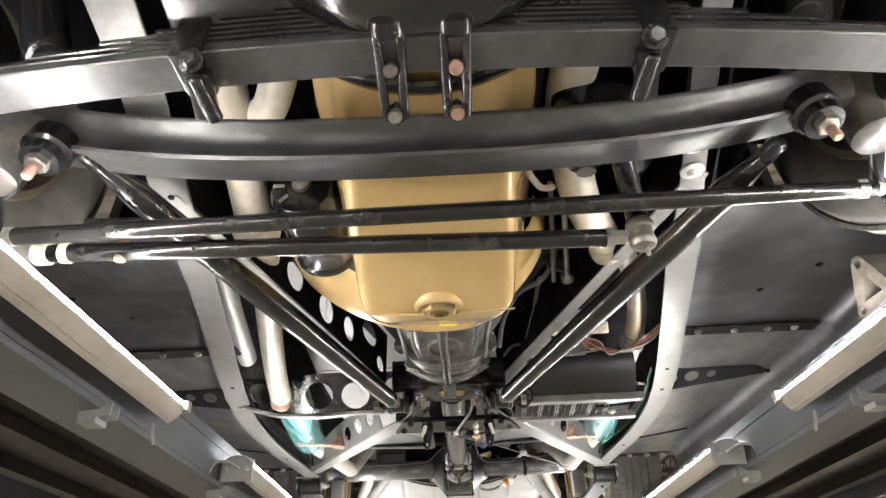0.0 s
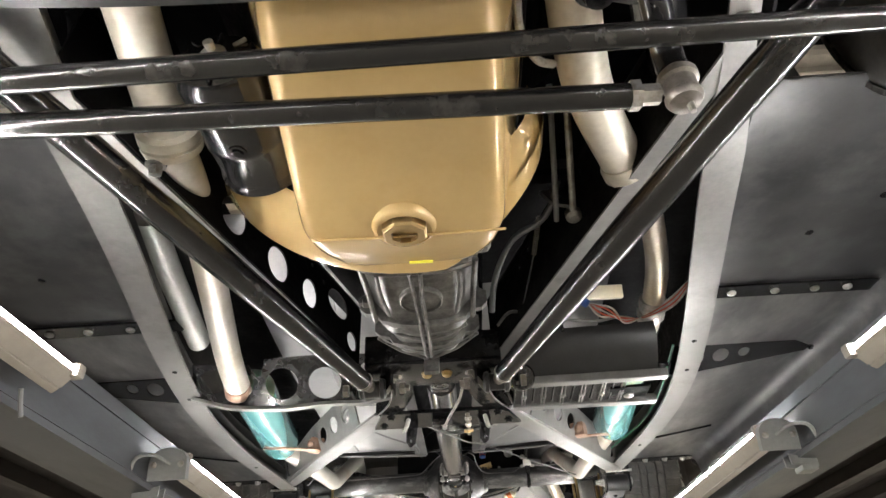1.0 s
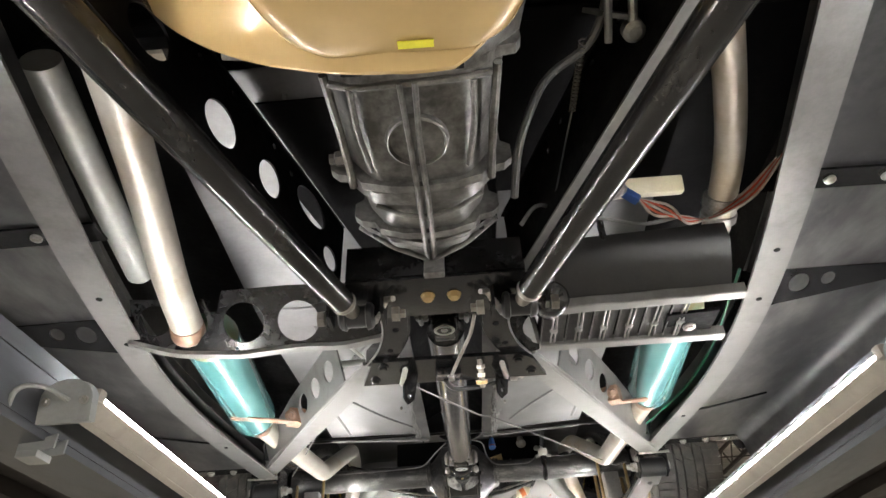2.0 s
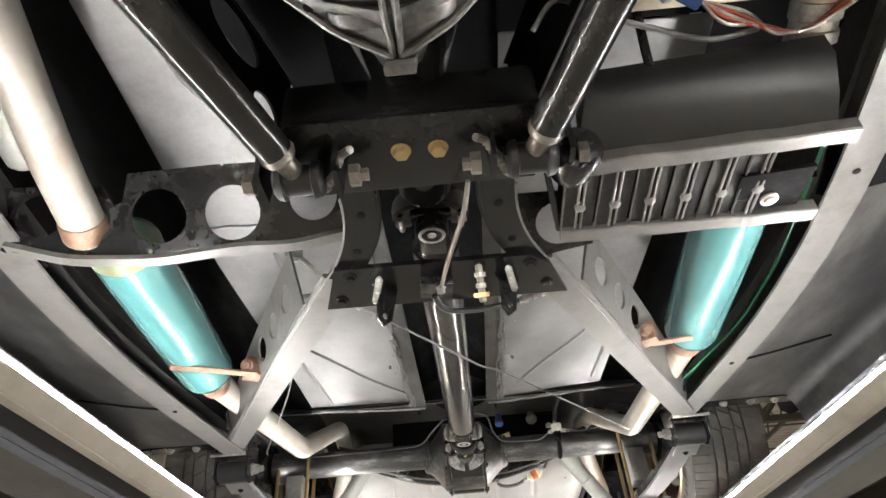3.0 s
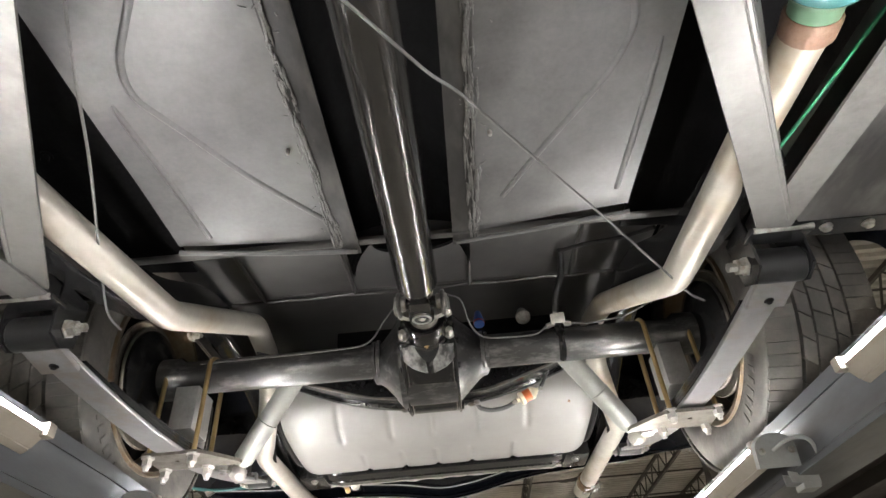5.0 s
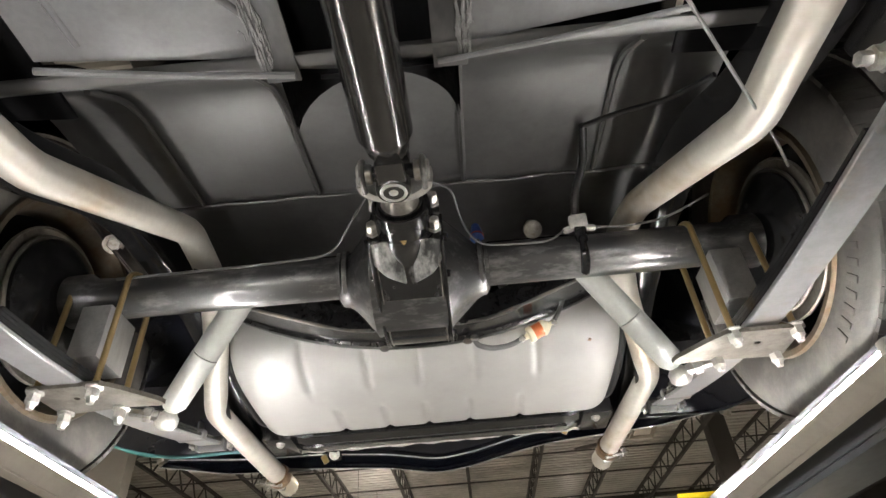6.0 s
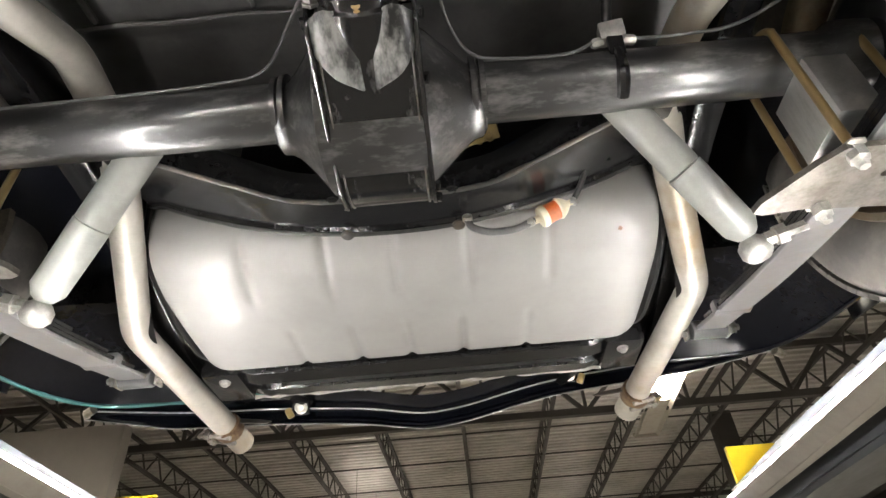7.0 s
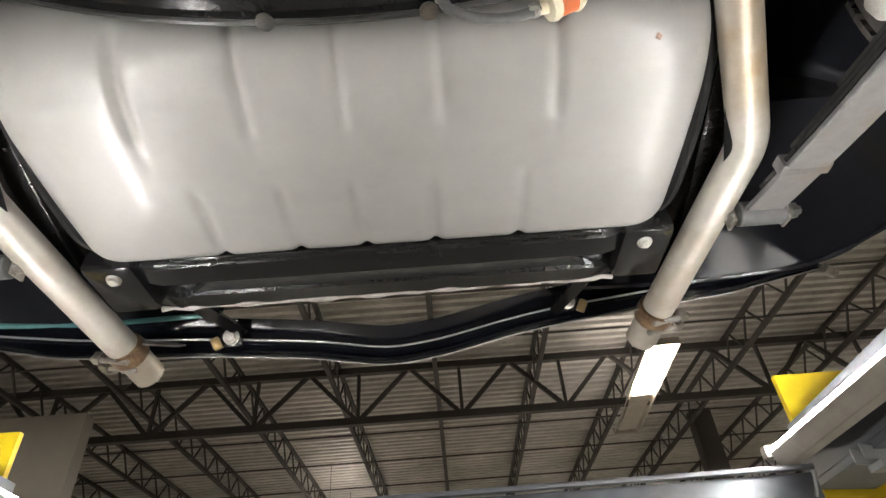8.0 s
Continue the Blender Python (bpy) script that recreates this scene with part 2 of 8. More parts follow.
def rounded(pts, rad, steps=5):
    """A polyline with its corners turned into arcs."""
    pts = [Vector(p) for p in pts]
    if rad <= 0 or len(pts) < 3:
        return pts
    res = [pts[0]]
    for a, b, c in zip(pts, pts[1:], pts[2:]):
        u, w = (a - b), (c - b)
        d = min(rad, u.length * 0.48, w.length * 0.48)
        p, q = b + u.normalized() * d, b + w.normalized() * d
        for i in range(steps + 1):
            t = i / steps
            res.append(p * (1 - t) ** 2 + b * 2 * t * (1 - t) + q * t ** 2)
    res.append(pts[-1])
    return res


def loft(bm, rings, caps=True, closed=True):
    """Skin over rings of equal length."""
    vs = [[bm.verts.new(p) for p in r] for r in rings]
    n = len(rings[0])
    for a, b in zip(vs, vs[1:]):
        for i in range(n if closed else n - 1):
            j = (i + 1) % n
            try:
                bm.faces.new((a[i], a[j], b[j], b[i]))
            except ValueError:
                pass
    if caps and closed:
        for r in (vs[0], vs[-1]):
            try:
                bm.faces.new(r)
            except ValueError:
                pass
    return bm


def frames(path):
    path = [Vector(p) for p in path]
    tang = []
    for i in range(len(path)):
        a, b = path[max(0, i - 1)], path[min(len(path) - 1, i + 1)]
        tang.append((b - a).normalized())
    up = Vector((0, 0, 1)) if abs(tang[0].z) < 0.9 else Vector((0, 1, 0))
    nrm = (up - tang[0] * up.dot(tang[0])).normalized()
    res = []
    for p, t in zip(path, tang):
        nrm = (nrm - t * nrm.dot(t)).normalized()
        res.append((p, t, nrm, t.cross(nrm)))
    return res


def tube(bm, pts, r, n=16, bend=0.05, r1=None, radii=None, caps=True, wob=0.0):
    path = rounded(pts, bend)
    fr = frames(path)
    rings = []
    total = max(1, len(fr) - 1)
    for k, (p, t, u, w) in enumerate(fr):
        rr = r if r1 is None else r + (r1 - r) * k / total
        if radii:
            rr = radii[min(k, len(radii) - 1)]
        if wob:
            rr *= 1 + wob * noise.noise(p * 22)
        rings.append([p + (u * math.cos(2 * math.pi * i / n) + w * math.sin(2 * math.pi * i / n)) * rr for i in range(n)])
    return loft(bm, rings, caps)


def lathe(bm, p0, axis, prof, n=24, turn=0.0, caps=True):
    """A turned piece: prof is rows of (distance along the axis, radius)."""
    p0, ax = Vector(p0), Vector(axis).normalized()
    up = Vector((0, 0, 1)) if abs(ax.z) < 0.9 else Vector((1, 0, 0))
    u = (up - ax * up.dot(ax)).normalized()
    w = ax.cross(u)
    rings = [[p0 + ax * h + (u * math.cos(turn + 2 * math.pi * i / n) + w * math.sin(turn + 2 * math.pi * i / n)) * max(r, 1e-4) for i in range(n)] for h, r in prof]
    return loft(bm, rings, caps)


def rod(bm, p0, p1, r, n=14, bev=0.002):
    p0, p1 = Vector(p0), Vector(p1)
    L = (p1 - p0).length
    b = min(bev, r * 0.4, L * 0.3)
    return lathe(bm, p0, p1 - p0, [(0, r - b), (b, r), (L - b, r), (L, r - b)], n)


def bolt(bm, p, axis, r=0.010, h=0.009, washer=True):
    """Hexagon head with a washer; axis points out of the surface."""
    if washer:
        lathe(bm, p, axis, [(-0.001, r * 1.45), (0.0025, r * 1.45), (0.003, r * 1.2)], 16)
    lathe(bm, Vector(p) + Vector(axis).normalized() * 0.002, axis, [(0, r), (h * 0.8, r), (h, r * 0.82)], 6)
    return bm


def box(bm, c, s, M=None, bev=0.003):
    t = bmesh.new()
    bmesh.ops.create_cube(t, size=1.0)
    for v in t.verts:
        v.co = Vector((v.co.x * s[0], v.co.y * s[1], v.co.z * s[2]))
    if bev:
        bmesh.ops.bevel(t, geom=list(t.edges), offset=min(bev, min(s) * 0.45), segments=2, affect="EDGES", profile=0.6)
    return merge(bm, t, Matrix.Translation(c) @ (M.to_4x4() if M else Matrix.Identity(4)))


def merge(bm, t, M=None):
    vm = {}
    for v in t.verts:
        vm[v] = bm.verts.new(M @ v.co if M else v.co)
    for f in t.faces:
        try:
            bm.faces.new([vm[v] for v in f.verts])
        except ValueError:
            pass
    t.free()
    return bm


def turn(rx=0, ry=0, rz=0):
    return Euler([radians(a) for a in (rx, ry, rz)]).to_matrix()


def axes(o, x, y):
    """A matrix with origin o whose local x and y run along the given ways."""
    x = Vector(x).normalized()
    z = x.cross(Vector(y)).normalized()
    y = z.cross(x)
    m = Matrix((x, y, z)).transposed().to_4x4()
    m.translation = o
    return m


def ring2(cx, cy, rx, ry=None, n=20, rot=0.0):
    ry = ry or rx
    res = []
    for i in range(n):
        a = 2 * math.pi * i / n
        x, y = rx * math.cos(a), ry * math.sin(a)
        res.append((cx + x * math.cos(rot) - y * math.sin(rot), cy + x * math.sin(rot) + y * math.cos(rot)))
    return res


def plate(bm, outline, thick, M, holes=()):
    """A flat sheet cut to an outline, with holes through it."""
    t = bmesh.new()
    edges = []
    for loop in (outline, *holes):
        vs = [t.verts.new((p[0], p[1], 0)) for p in loop]
        edges += [t.edges.new((vs[i], vs[(i + 1) % len(vs)])) for i in range(len(vs))]
    bmesh.ops.triangle_fill(t, use_beauty=True, use_dissolve=False, edges=edges)
    ex = bmesh.ops.extrude_face_region(t, geom=list(t.faces))
    bmesh.ops.translate(t, verts=[g for g in ex["geom"] if isinstance(g, bmesh.types.BMVert)], vec=(0, 0, thick))
    return merge(bm, t, M)


def sweep(bm, path, prof, side=None, caps=True):
    """A profile of (side, up) rows carried along a path; the side stays level."""
    path = [Vector(p) for p in path]
    rings = []
    for i, p in enumerate(path):
        a, b = path[max(0, i - 1)], path[min(len(path) - 1, i + 1)]
        t = (b - a).normalized()
        s = Vector(side) if side else t.cross(Vector((0, 0, 1))).normalized()
        u = s.cross(t).normalized()
        pr = prof(i / max(1, len(path) - 1)) if callable(prof) else prof
        rings.append([p + s * q[0] + u * q[1] for q in pr])
    return loft(bm, rings, caps)


def curve_at(rows, y):
    """Smooth reading of a table of (y, value) rows."""
    if y <= rows[0][0]:
        return rows[0][1]
    for (a, va), (b, vb) in zip(rows, rows[1:]):
        if y <= b:
            return va + (vb - va) * (y - a) / (b - a)
    return rows[-1][1]


def soft_rows(rows, n, rounds=3):
    lo, hi = rows[0][0], rows[-1][0]
    ys = [lo + (hi - lo) * i / (n - 1) for i in range(n)]
    vs = [curve_at(rows, y) for y in ys]
    for _ in range(rounds):
        vs = [vs[0]] + [(vs[i - 1] + 2 * vs[i] + vs[i + 1]) / 4 for i in range(1, n - 1)] + [vs[-1]]
    return list(zip(ys, vs))


def rrect(w, h, r, n=4):
    """A rounded rectangle of half sizes w, h."""
    res = []
    for cx, cy, a0 in ((w - r, h - r, 0), (-w + r, h - r, 90), (-w + r, -h + r, 180), (w - r, -h + r, 270)):
        for i in range(n + 1):
            a = radians(a0 + 90 * i / n)
            res.append((cx + r * math.cos(a), cy + r * math.sin(a)))
    return res

# ---- the hall ----
HALL = (-14.0, 22.0, -16.0, 44.0, 7.6)


def slab(name, lo, hi, material, label, category=""):
    bm = bmesh.new()
    c = [(a + b) / 2 for a, b in zip(lo, hi)]
    box(bm, c, [b - a for a, b in zip(lo, hi)], None, 0)
    return tagged(part(name, bm, material), label, category, "", "structure")


X0, X1, Y0, Y1, ZR = HALL
slab("floor", (X0, Y0, -0.2), (X1, Y1, 0), CONC, "sealed grey concrete workshop floor under the lift", "floor")
slab("wall_west", (X0 - 0.3, Y0, 0), (X0, Y1, ZR), WALLM, "plain warm grey hall wall", "wall")
slab("wall_east", (X1, Y0, 0), (X1 + 0.3, Y1, ZR), WALLM, "plain warm grey hall wall", "wall")
slab("wall_south", (X0, Y0 - 0.3, 0), (X1, Y0, ZR), WALLM, "plain warm grey hall wall", "wall")
slab("wall_north", (X0, Y1, 0), (X1, Y1 + 0.3, ZR), WALLM, "plain warm grey hall wall", "wall")
slab("wall_partition", (X0 + 0.01, 13.9, 0), (-6.75, 14.2, 6.3), WALLM, "tall warm grey partition wall under the roof trusses", "wall")


def roof_deck():
    bm = bmesh.new()
    pitch, y, rows = 0.27, Y0, []
    while y < Y1:
        rows += [(y, 0.0), (y + 0.11, 0.0), (y + 0.13, 0.085), (y + 0.25, 0.085)]
        y += pitch
    loft(bm, [[V(X0, a, ZR + b), V(X1, a, ZR + b), V(X1, a, ZR + b + 0.03), V(X0, a, ZR + b + 0.03)] for a, b in rows])
    return tagged(part("ceiling", bm, DECK, None, "", 20), "corrugated galvanised steel roof deck", "ceiling", "", "structure")


roof_deck()


def bar(bm, a, b, w):
    a, b = Vector(a), Vector(b)
    m = axes((a + b) / 2, b - a, (0.01, 0.02, 1) if abs((b - a).normalized().z) < 0.95 else (1, 0, 0))
    t = bmesh.new()
    bmesh.ops.create_cube(t, size=1.0)
    for v in t.verts:
        v.co = Vector((v.co.x * (b - a).length, v.co.y * w, v.co.z * w))
    return merge(bm, t, m)


def joist_mesh(length, depth, cell, chord, web):
    bm = bmesh.new()
    bar(bm, (0, 0, 0), (0, length, 0), chord)
    bar(bm, (0, 0, -depth), (0, length, -depth), chord)
    n = int(length / cell)
    for i in range(n):
        y = i * cell
        bar(bm, (0, y, 0), (0, y + cell / 2, -depth), web)
        bar(bm, (0, y + cell / 2, -depth), (0, y + cell, 0), web)
        if cell > 1.5:
            bar(bm, (0, y + cell / 2, -depth), (0, y + cell / 2, 0), web * 0.8)
    return bm


jx = joist_mesh(Y1 - Y0 - 14, 0.62, 1.0, 0.085, 0.035)
joist = tagged(part("roof_joist", jx, JOIST), "dark steel open-web bar joist under the roof deck", "roof joist", "open-web roof joists", "structure")
joist.location = (X0 + 1.0, 6.0, ZR - 0.05)
k = 1
while X0 + 1.0 + 2.15 * k < X1 - 0.5:
    copy_thing(joist, pose(X0 + 1.0 + 2.15 * k, 6.0, ZR - 0.05))
    k += 1
gx = joist_mesh(X1 - X0 - 0.2, 1.15, 2.2, 0.15, 0.085)
girder = tagged(part("roof_girder", gx, JOIST), "deep dark steel roof truss with zigzag webs", "roof truss", "roof trusses", "structure")
girder.matrix_basis = pose(X0 + 0.1, 15.3, ZR - 0.16, 0, 0, -90)
for gy in (27.3, 38.5):
    copy_thing(girder, pose(X0 + 0.1, gy, ZR - 0.16, 0, 0, -90))


def bridging():
    bm = bmesh.new()
    for y in (9.4, 11.6, 13.2, 17.6, 19.6, 21.8, 24.4, 29.6, 32.6):
        rod(bm, (X0 + 0.2, y, ZR - 0.70), (X1 - 0.2, y, ZR - 0.70), 0.024, 6)
    return tagged(part("joist_bridging", bm, JOIST), "thin dark steel bridging rods across the joists", "roof brace", "", "structure")


bridging()


def column():
    bm = bmesh.new()
    box(bm, (6.85, 19.0, 3.7), (0.52, 0.42, 7.4), None, 0.01)
    box(bm, (6.85, 19.0, 0.02), (0.7, 0.7, 0.04), None, 0.005)
    return tagged(part("column_1", bm, JOIST), "dark painted square steel roof column", "column", "", "structure")


column()


def hall_lamp():
    e = thing("hall_lamp", (0, 0, 0), "hanging white hall lamp with a lit warm panel", "ceiling lamp", "hall lamps")
    bm = bmesh.new()
    loft(bm, [[V(-0.30, y, 0), V(-0.22, y, 0.14), V(0.22, y, 0.14), V(0.30, y, 0), V(0.28, y, 0), V(0.2, y, 0.12), V(-0.2, y, 0.12), V(-0.28, y, 0)] for y in (-2.1, 2.1)])
    box(bm, (0, -2.11, 0.06), (0.58, 0.02, 0.13), None, 0.004)
    box(bm, (0, 2.11, 0.06), (0.58, 0.02, 0.13), None, 0.004)
    part("reflector", bm, CREAM, e)
    for y in (-1.02, 1.02):
        bm = bmesh.new()
        box(bm, (0, y, 0.045), (0.40, 1.9, 0.03), None, 0)
        part("lit_panel" if y < 0 else "dark_panel", bm, HALLTUBE if y < 0 else CREAM, e, "glowing warm white diffuser" if y < 0 else "unlit pale diffuser")
    # added fill glow on top, unseen, to brighten the roof deck
    bm = bmesh.new()
    box(bm, (0, 0, 0.150), (0.30, 3.9, 0.012), None, 0)
    part("roof_fill_panel", bm, HALLUP, e, "added unseen glowing panel that brightens the roof")
    for y in (-1.4, 1.4):
        bm = bmesh.new()
        rod(bm, (0, y, 0.13), (0, y, 1.45), 0.008, 6)
        part("hanger", bm, JOIST, e)
    return e


hl = hall_lamp()
hl.matrix_basis = pose(4.05, 14.75, 6.18, 0, 0, -3)
# copies after the first are added, unseen, to light the hall
for p in ((4.4, 30.5), (-3.5, 23.0), (12.5, 14.7), (4.0, -4.0), (-5.0, -4.0), (12.0, -4.0), (-9.0, 6.0)):
    copy_thing(hl, pose(p[0], p[1], 6.18, 0, 0, -3))

# ---- the lift ----


def lane_x(s, y):
    """The lamp line beside each runway; the car stands a little askew on the lift."""
    return 0.655 - 0.0195 * (y - 1.2) + 0.06 * max(0.0, y - 3.9) if s > 0 else -0.493 - 0.008 * (y - 1.2) - 0.045 * max(0.0, y - 3.0)


def runway(s):
    e = thing("lift_runway", (s * 0.9, 1.8, 0), "blue-grey painted steel runway of a car lift", "lift runway", "runways of the car lift")
    ya, yb = -1.6, 4.275

    def strip(name, rows, material, label=""):
        bm = bmesh.new()
        loft(bm, [[V(lane_x(s, y) + s * a, y, z) for a, z in rows] for y in (ya, 1.4, 3.0, 3.9, yb)])
        return part(name, bm, material, e, label)
    strip("deck", [(0.05, 1.668), (0.56, 1.668), (0.56, 1.692), (0.05, 1.692)], LIFT, "ribbed steel runway deck")
    strip("inner_side", [(0.052, 1.60), (0.062, 1.60), (0.062, 1.667), (0.052, 1.667)], LIFT)
    strip("bottom_flange", [(0.052, 1.588), (0.145, 1.582), (0.150, 1.590), (0.150, 1.599), (0.052, 1.599)], LIFT, "worn grey steel bottom flange")
    strip("underside", [(0.152, 1.612), (0.50, 1.612), (0.50, 1.624), (0.152, 1.624)], UNDER, "dark brown runway underside")
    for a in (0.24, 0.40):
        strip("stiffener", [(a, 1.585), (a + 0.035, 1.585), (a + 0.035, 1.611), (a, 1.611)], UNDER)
    strip("outer_side", [(0.502, 1.56), (0.56, 1.56), (0.56, 1.667), (0.502, 1.667)], LIFT)
    return e


for s in (-1, 1):
    runway(s)


def tube_lamp(s, ya, yb):
    """A long tube lamp clipped to the inner side of a runway, with its end cap, clip and tail of wire."""
    xa = lane_x(s, ya)
    e = thing("tube_lamp", (xa, ya, 1.5920), "long cream tube lamp with a lit white tube on the runway", "tube lamp", "tube lamps along the lift")

    def X(y, a):
        return lane_x(s, y) + s * a
    bm = bmesh.new()
    lathe(bm, (X(ya, -0.0136), ya + 0.05, 1.6424), (X(yb, 0) - X(ya, 0), yb - ya - 0.054, 0), [(0, 0.0019), (yb - ya - 0.054, 0.0019)], 6)
    part("tube", bm, TUBE, e, "glowing white tube")
    for yy in (ya + 0.035, yb):
        bm = bmesh.new()
        box(bm, (X(yy, -0.010), yy, 1.641), (0.022, 0.018, 0.020), None, 0.004)
        part("tube_holder", bm, CREAM, e, "cream tube holder")
    # outer top flange is added to keep tube light off the runway side
    rows = [(-0.0130, 1.6395), (-0.006, 1.6400), (0.046, 1.6440), (0.046, 1.6410), (0.017, 1.6330), (0.017, 1.6300), (0.017, 1.6150), (0.0140, 1.6110), (0.0115, 1.6115), (0.0050, 1.6160), (0.0047, 1.6180), (0.0035, 1.6190), (0.0022, 1.6175), (-0.0138, 1.6375)]
    bm = bmesh.new()
    loft(bm, [[V(X(ya, a) + (X(yb, a) - X(ya, a)) * f, ya + 0.02 + (yb - ya - 0.02) * f, z) for a, z in rows] for f in (0, 1)])
    part("housing", bm, CREAM, e)
    # the round cap at the front end
    bm = bmesh.new()
    out = [(-0.036, -0.028), (0.036, -0.028), (0.036, 0.004)] + [(0.036 * math.cos(radians(a)), 0.004 + 0.026 * math.sin(radians(a))) for a in range(15, 180, 15)] + [(-0.036, 0.004)]
    plate(bm, out, 0.014, axes((X(ya, 0.006), ya + 0.012, 1.6240), (1, 0, 0), (0, -0.25, 1)))
    cap = part("end_cap", bm, CAP, e, "grey rounded plastic end cap")
    for dx in (-0.026, 0.026):
        bm = bmesh.new()
        bolt(bm, (X(ya, 0.006 + dx), ya - 0.003, 1.6200), (0, -1, -0.2), 0.004, 0.003)
        part("screw", bm, ZINC, cap)
    bm = bmesh.new()
    tube(bm, [(X(ya, 0.0), ya - 0.004, 1.6200), (X(ya, 0.02), ya - 0.03, 1.6320), (X(ya, 0.045), ya - 0.05, 1.6240), (X(ya, 0.06), ya - 0.03, 1.5920)], 0.0035, 8, 0.02)
    part("wire_tail", bm, CAP, cap, "short grey wire")
    # spring clips on the flange
    for yc in (ya + 0.06, yb - 0.14):
        bm = bmesh.new()
        for o in (-0.012, 0.012):
            plate(bm, [(0, 0), (0.05, -0.006), (0.052, 0.016), (0.03, 0.012), (0.0, 0.02)], 0.003, axes((X(yc, 0.036), yc + o, 1.5770), (s, 0, 0), (0, 0, 1)))
        box(bm, (X(yc, 0.068), yc, 1.5700), (0.03, 0.034, 0.010), None, 0.002)
        part("clip", bm, CAP, e, "grey steel spring clip")
    bm = bmesh.new()
    tube(bm, [(X(yb, 0.01), yb - 0.06, 1.5920), (X(yb, 0.012), yb - 0.05, 1.5770), (X(yb, 0.008), yb - 0.045, 1.5600)], 0.003, 8, 0.01)
    part("wire_tail", bm, CAP, e)
    return e


for s, spans in ((1, ((-1.54, -0.32), (-0.015, 1.205), (1.52, 2.735), (3.03, 4.245))), (-1, ((-1.62, -0.40), (-0.10, 1.118), (1.485, 2.715), (3.03, 4.25)))):
    for a, b in spans:
        tube_lamp(s, a, b)


def crossbeam():
    e = thing("lift_crossbeam", (0, 4.42, 0), "blue-grey painted steel crossbeam of the car lift", "lift crossbeam")
    bm = bmesh.new()
    box(bm, (0.05, 4.30, 1.482), (1.20, 0.16, 0.24), None, 0.008)
    part("beam", bm, LIFT, e)
    bm = bmesh.new()
    box(bm, (0.05, 4.214, 1.606), (1.19, 0.012, 0.008), None, 0.002)
    part("top_edge", bm, LIFT, e, "pale worn top edge")
    for x in (-1.25, 1.35):
        bm = bmesh.new()
        box(bm, (x, 4.46, 0.80), (0.16, 0.2, 1.6), None, 0.01)
        part("post", bm, LIFT, e)
    return e


crossbeam()


def wheel_stop(s):
    e = thing("wheel_stop", (s * 0.9, 4.32, 1.56), "safety yellow steel plate at the end of a runway", "wheel stop", "yellow runway end plates")
    xa, xb = (0.70, 1.16) if s > 0 else (-1.16, -0.675)
    bm = bmesh.new()
    plate(bm, [(xa, 1.56), (xb, 1.56), (xb, 1.797), (xa, 1.797)], 0.012, axes((0, 4.318, 0), (1, 0, 0), (0, 0, 1)))
    part("plate", bm, YELLOW, e)
    bm = bmesh.new()
    plate(bm, [(0, 1.58), (0.14, 1.58), (0, 1.785)], 0.012, axes(((xa + xb) / 2, 4.320, 0), (0, 1, 0), (0, 0, 1)))
    part("gusset", bm, YELLOW, e)
    return e


for s in (-1, 1):
    wheel_stop(s)


def wheel_chock():
    """Extruded chock with two bores and a triangular hollow, standing on the runway deck."""
    e = thing("wheel_chock", (0.77, 0.94, 1.693), "grey extruded metal wheel chock on the runway", "wheel chock")
    out = [(0.905, 1.694), (0.990, 1.694), (0.996, 1.702), (0.990, 1.716), (0.962, 1.782), (0.952, 1.792), (0.938, 1.790), (0.930, 1.780), (0.898, 1.716), (0.897, 1.700)]
    holes = [ring2(0.945, 1.776, 0.008, n=14), ring2(0.980, 1.705, 0.007, n=14), [(0.944, 1.758), (0.968, 1.716), (0.920, 1.712)]]
    bm = bmesh.new()
    plate(bm, out, 0.16, axes((0.712, 0, 0), (0, 1, 0), (0, 0, 1)), holes)
    part("body", bm, STEEL, e)
    bm = bmesh.new()
    box(bm, (0.80, 0.914, 1.752), (0.10, 0.002, 0.03), turn(-26, 0, 0), 0.0005)
    part("label_plate", bm, STICK, e, "yellow warning label")
    return e


wheel_chock()

# ---- the car ----
car = thing("car", (0, 2.0, 1.69), "classic car with black underside, gold oil pan and teal mufflers", "car")

# the frame: two bowed rails that meet a cross-shaped centre
RAIL_X = soft_rows([(0.05, 0.345), (0.5, 0.365), (0.85, 0.437), (1.05, 0.468), (1.35, 0.535), (1.7, 0.612), (1.9, 0.645), (2.1, 0.66), (2.3, 0.662), (2.5, 0.648), (2.75, 0.630)], 46, 2)
RAIL_Z = [(0.05, 1.915), (0.6, 1.89), (0.9, 1.868), (1.5, 1.862), (2.0, 1.878), (2.75, 1.90)]


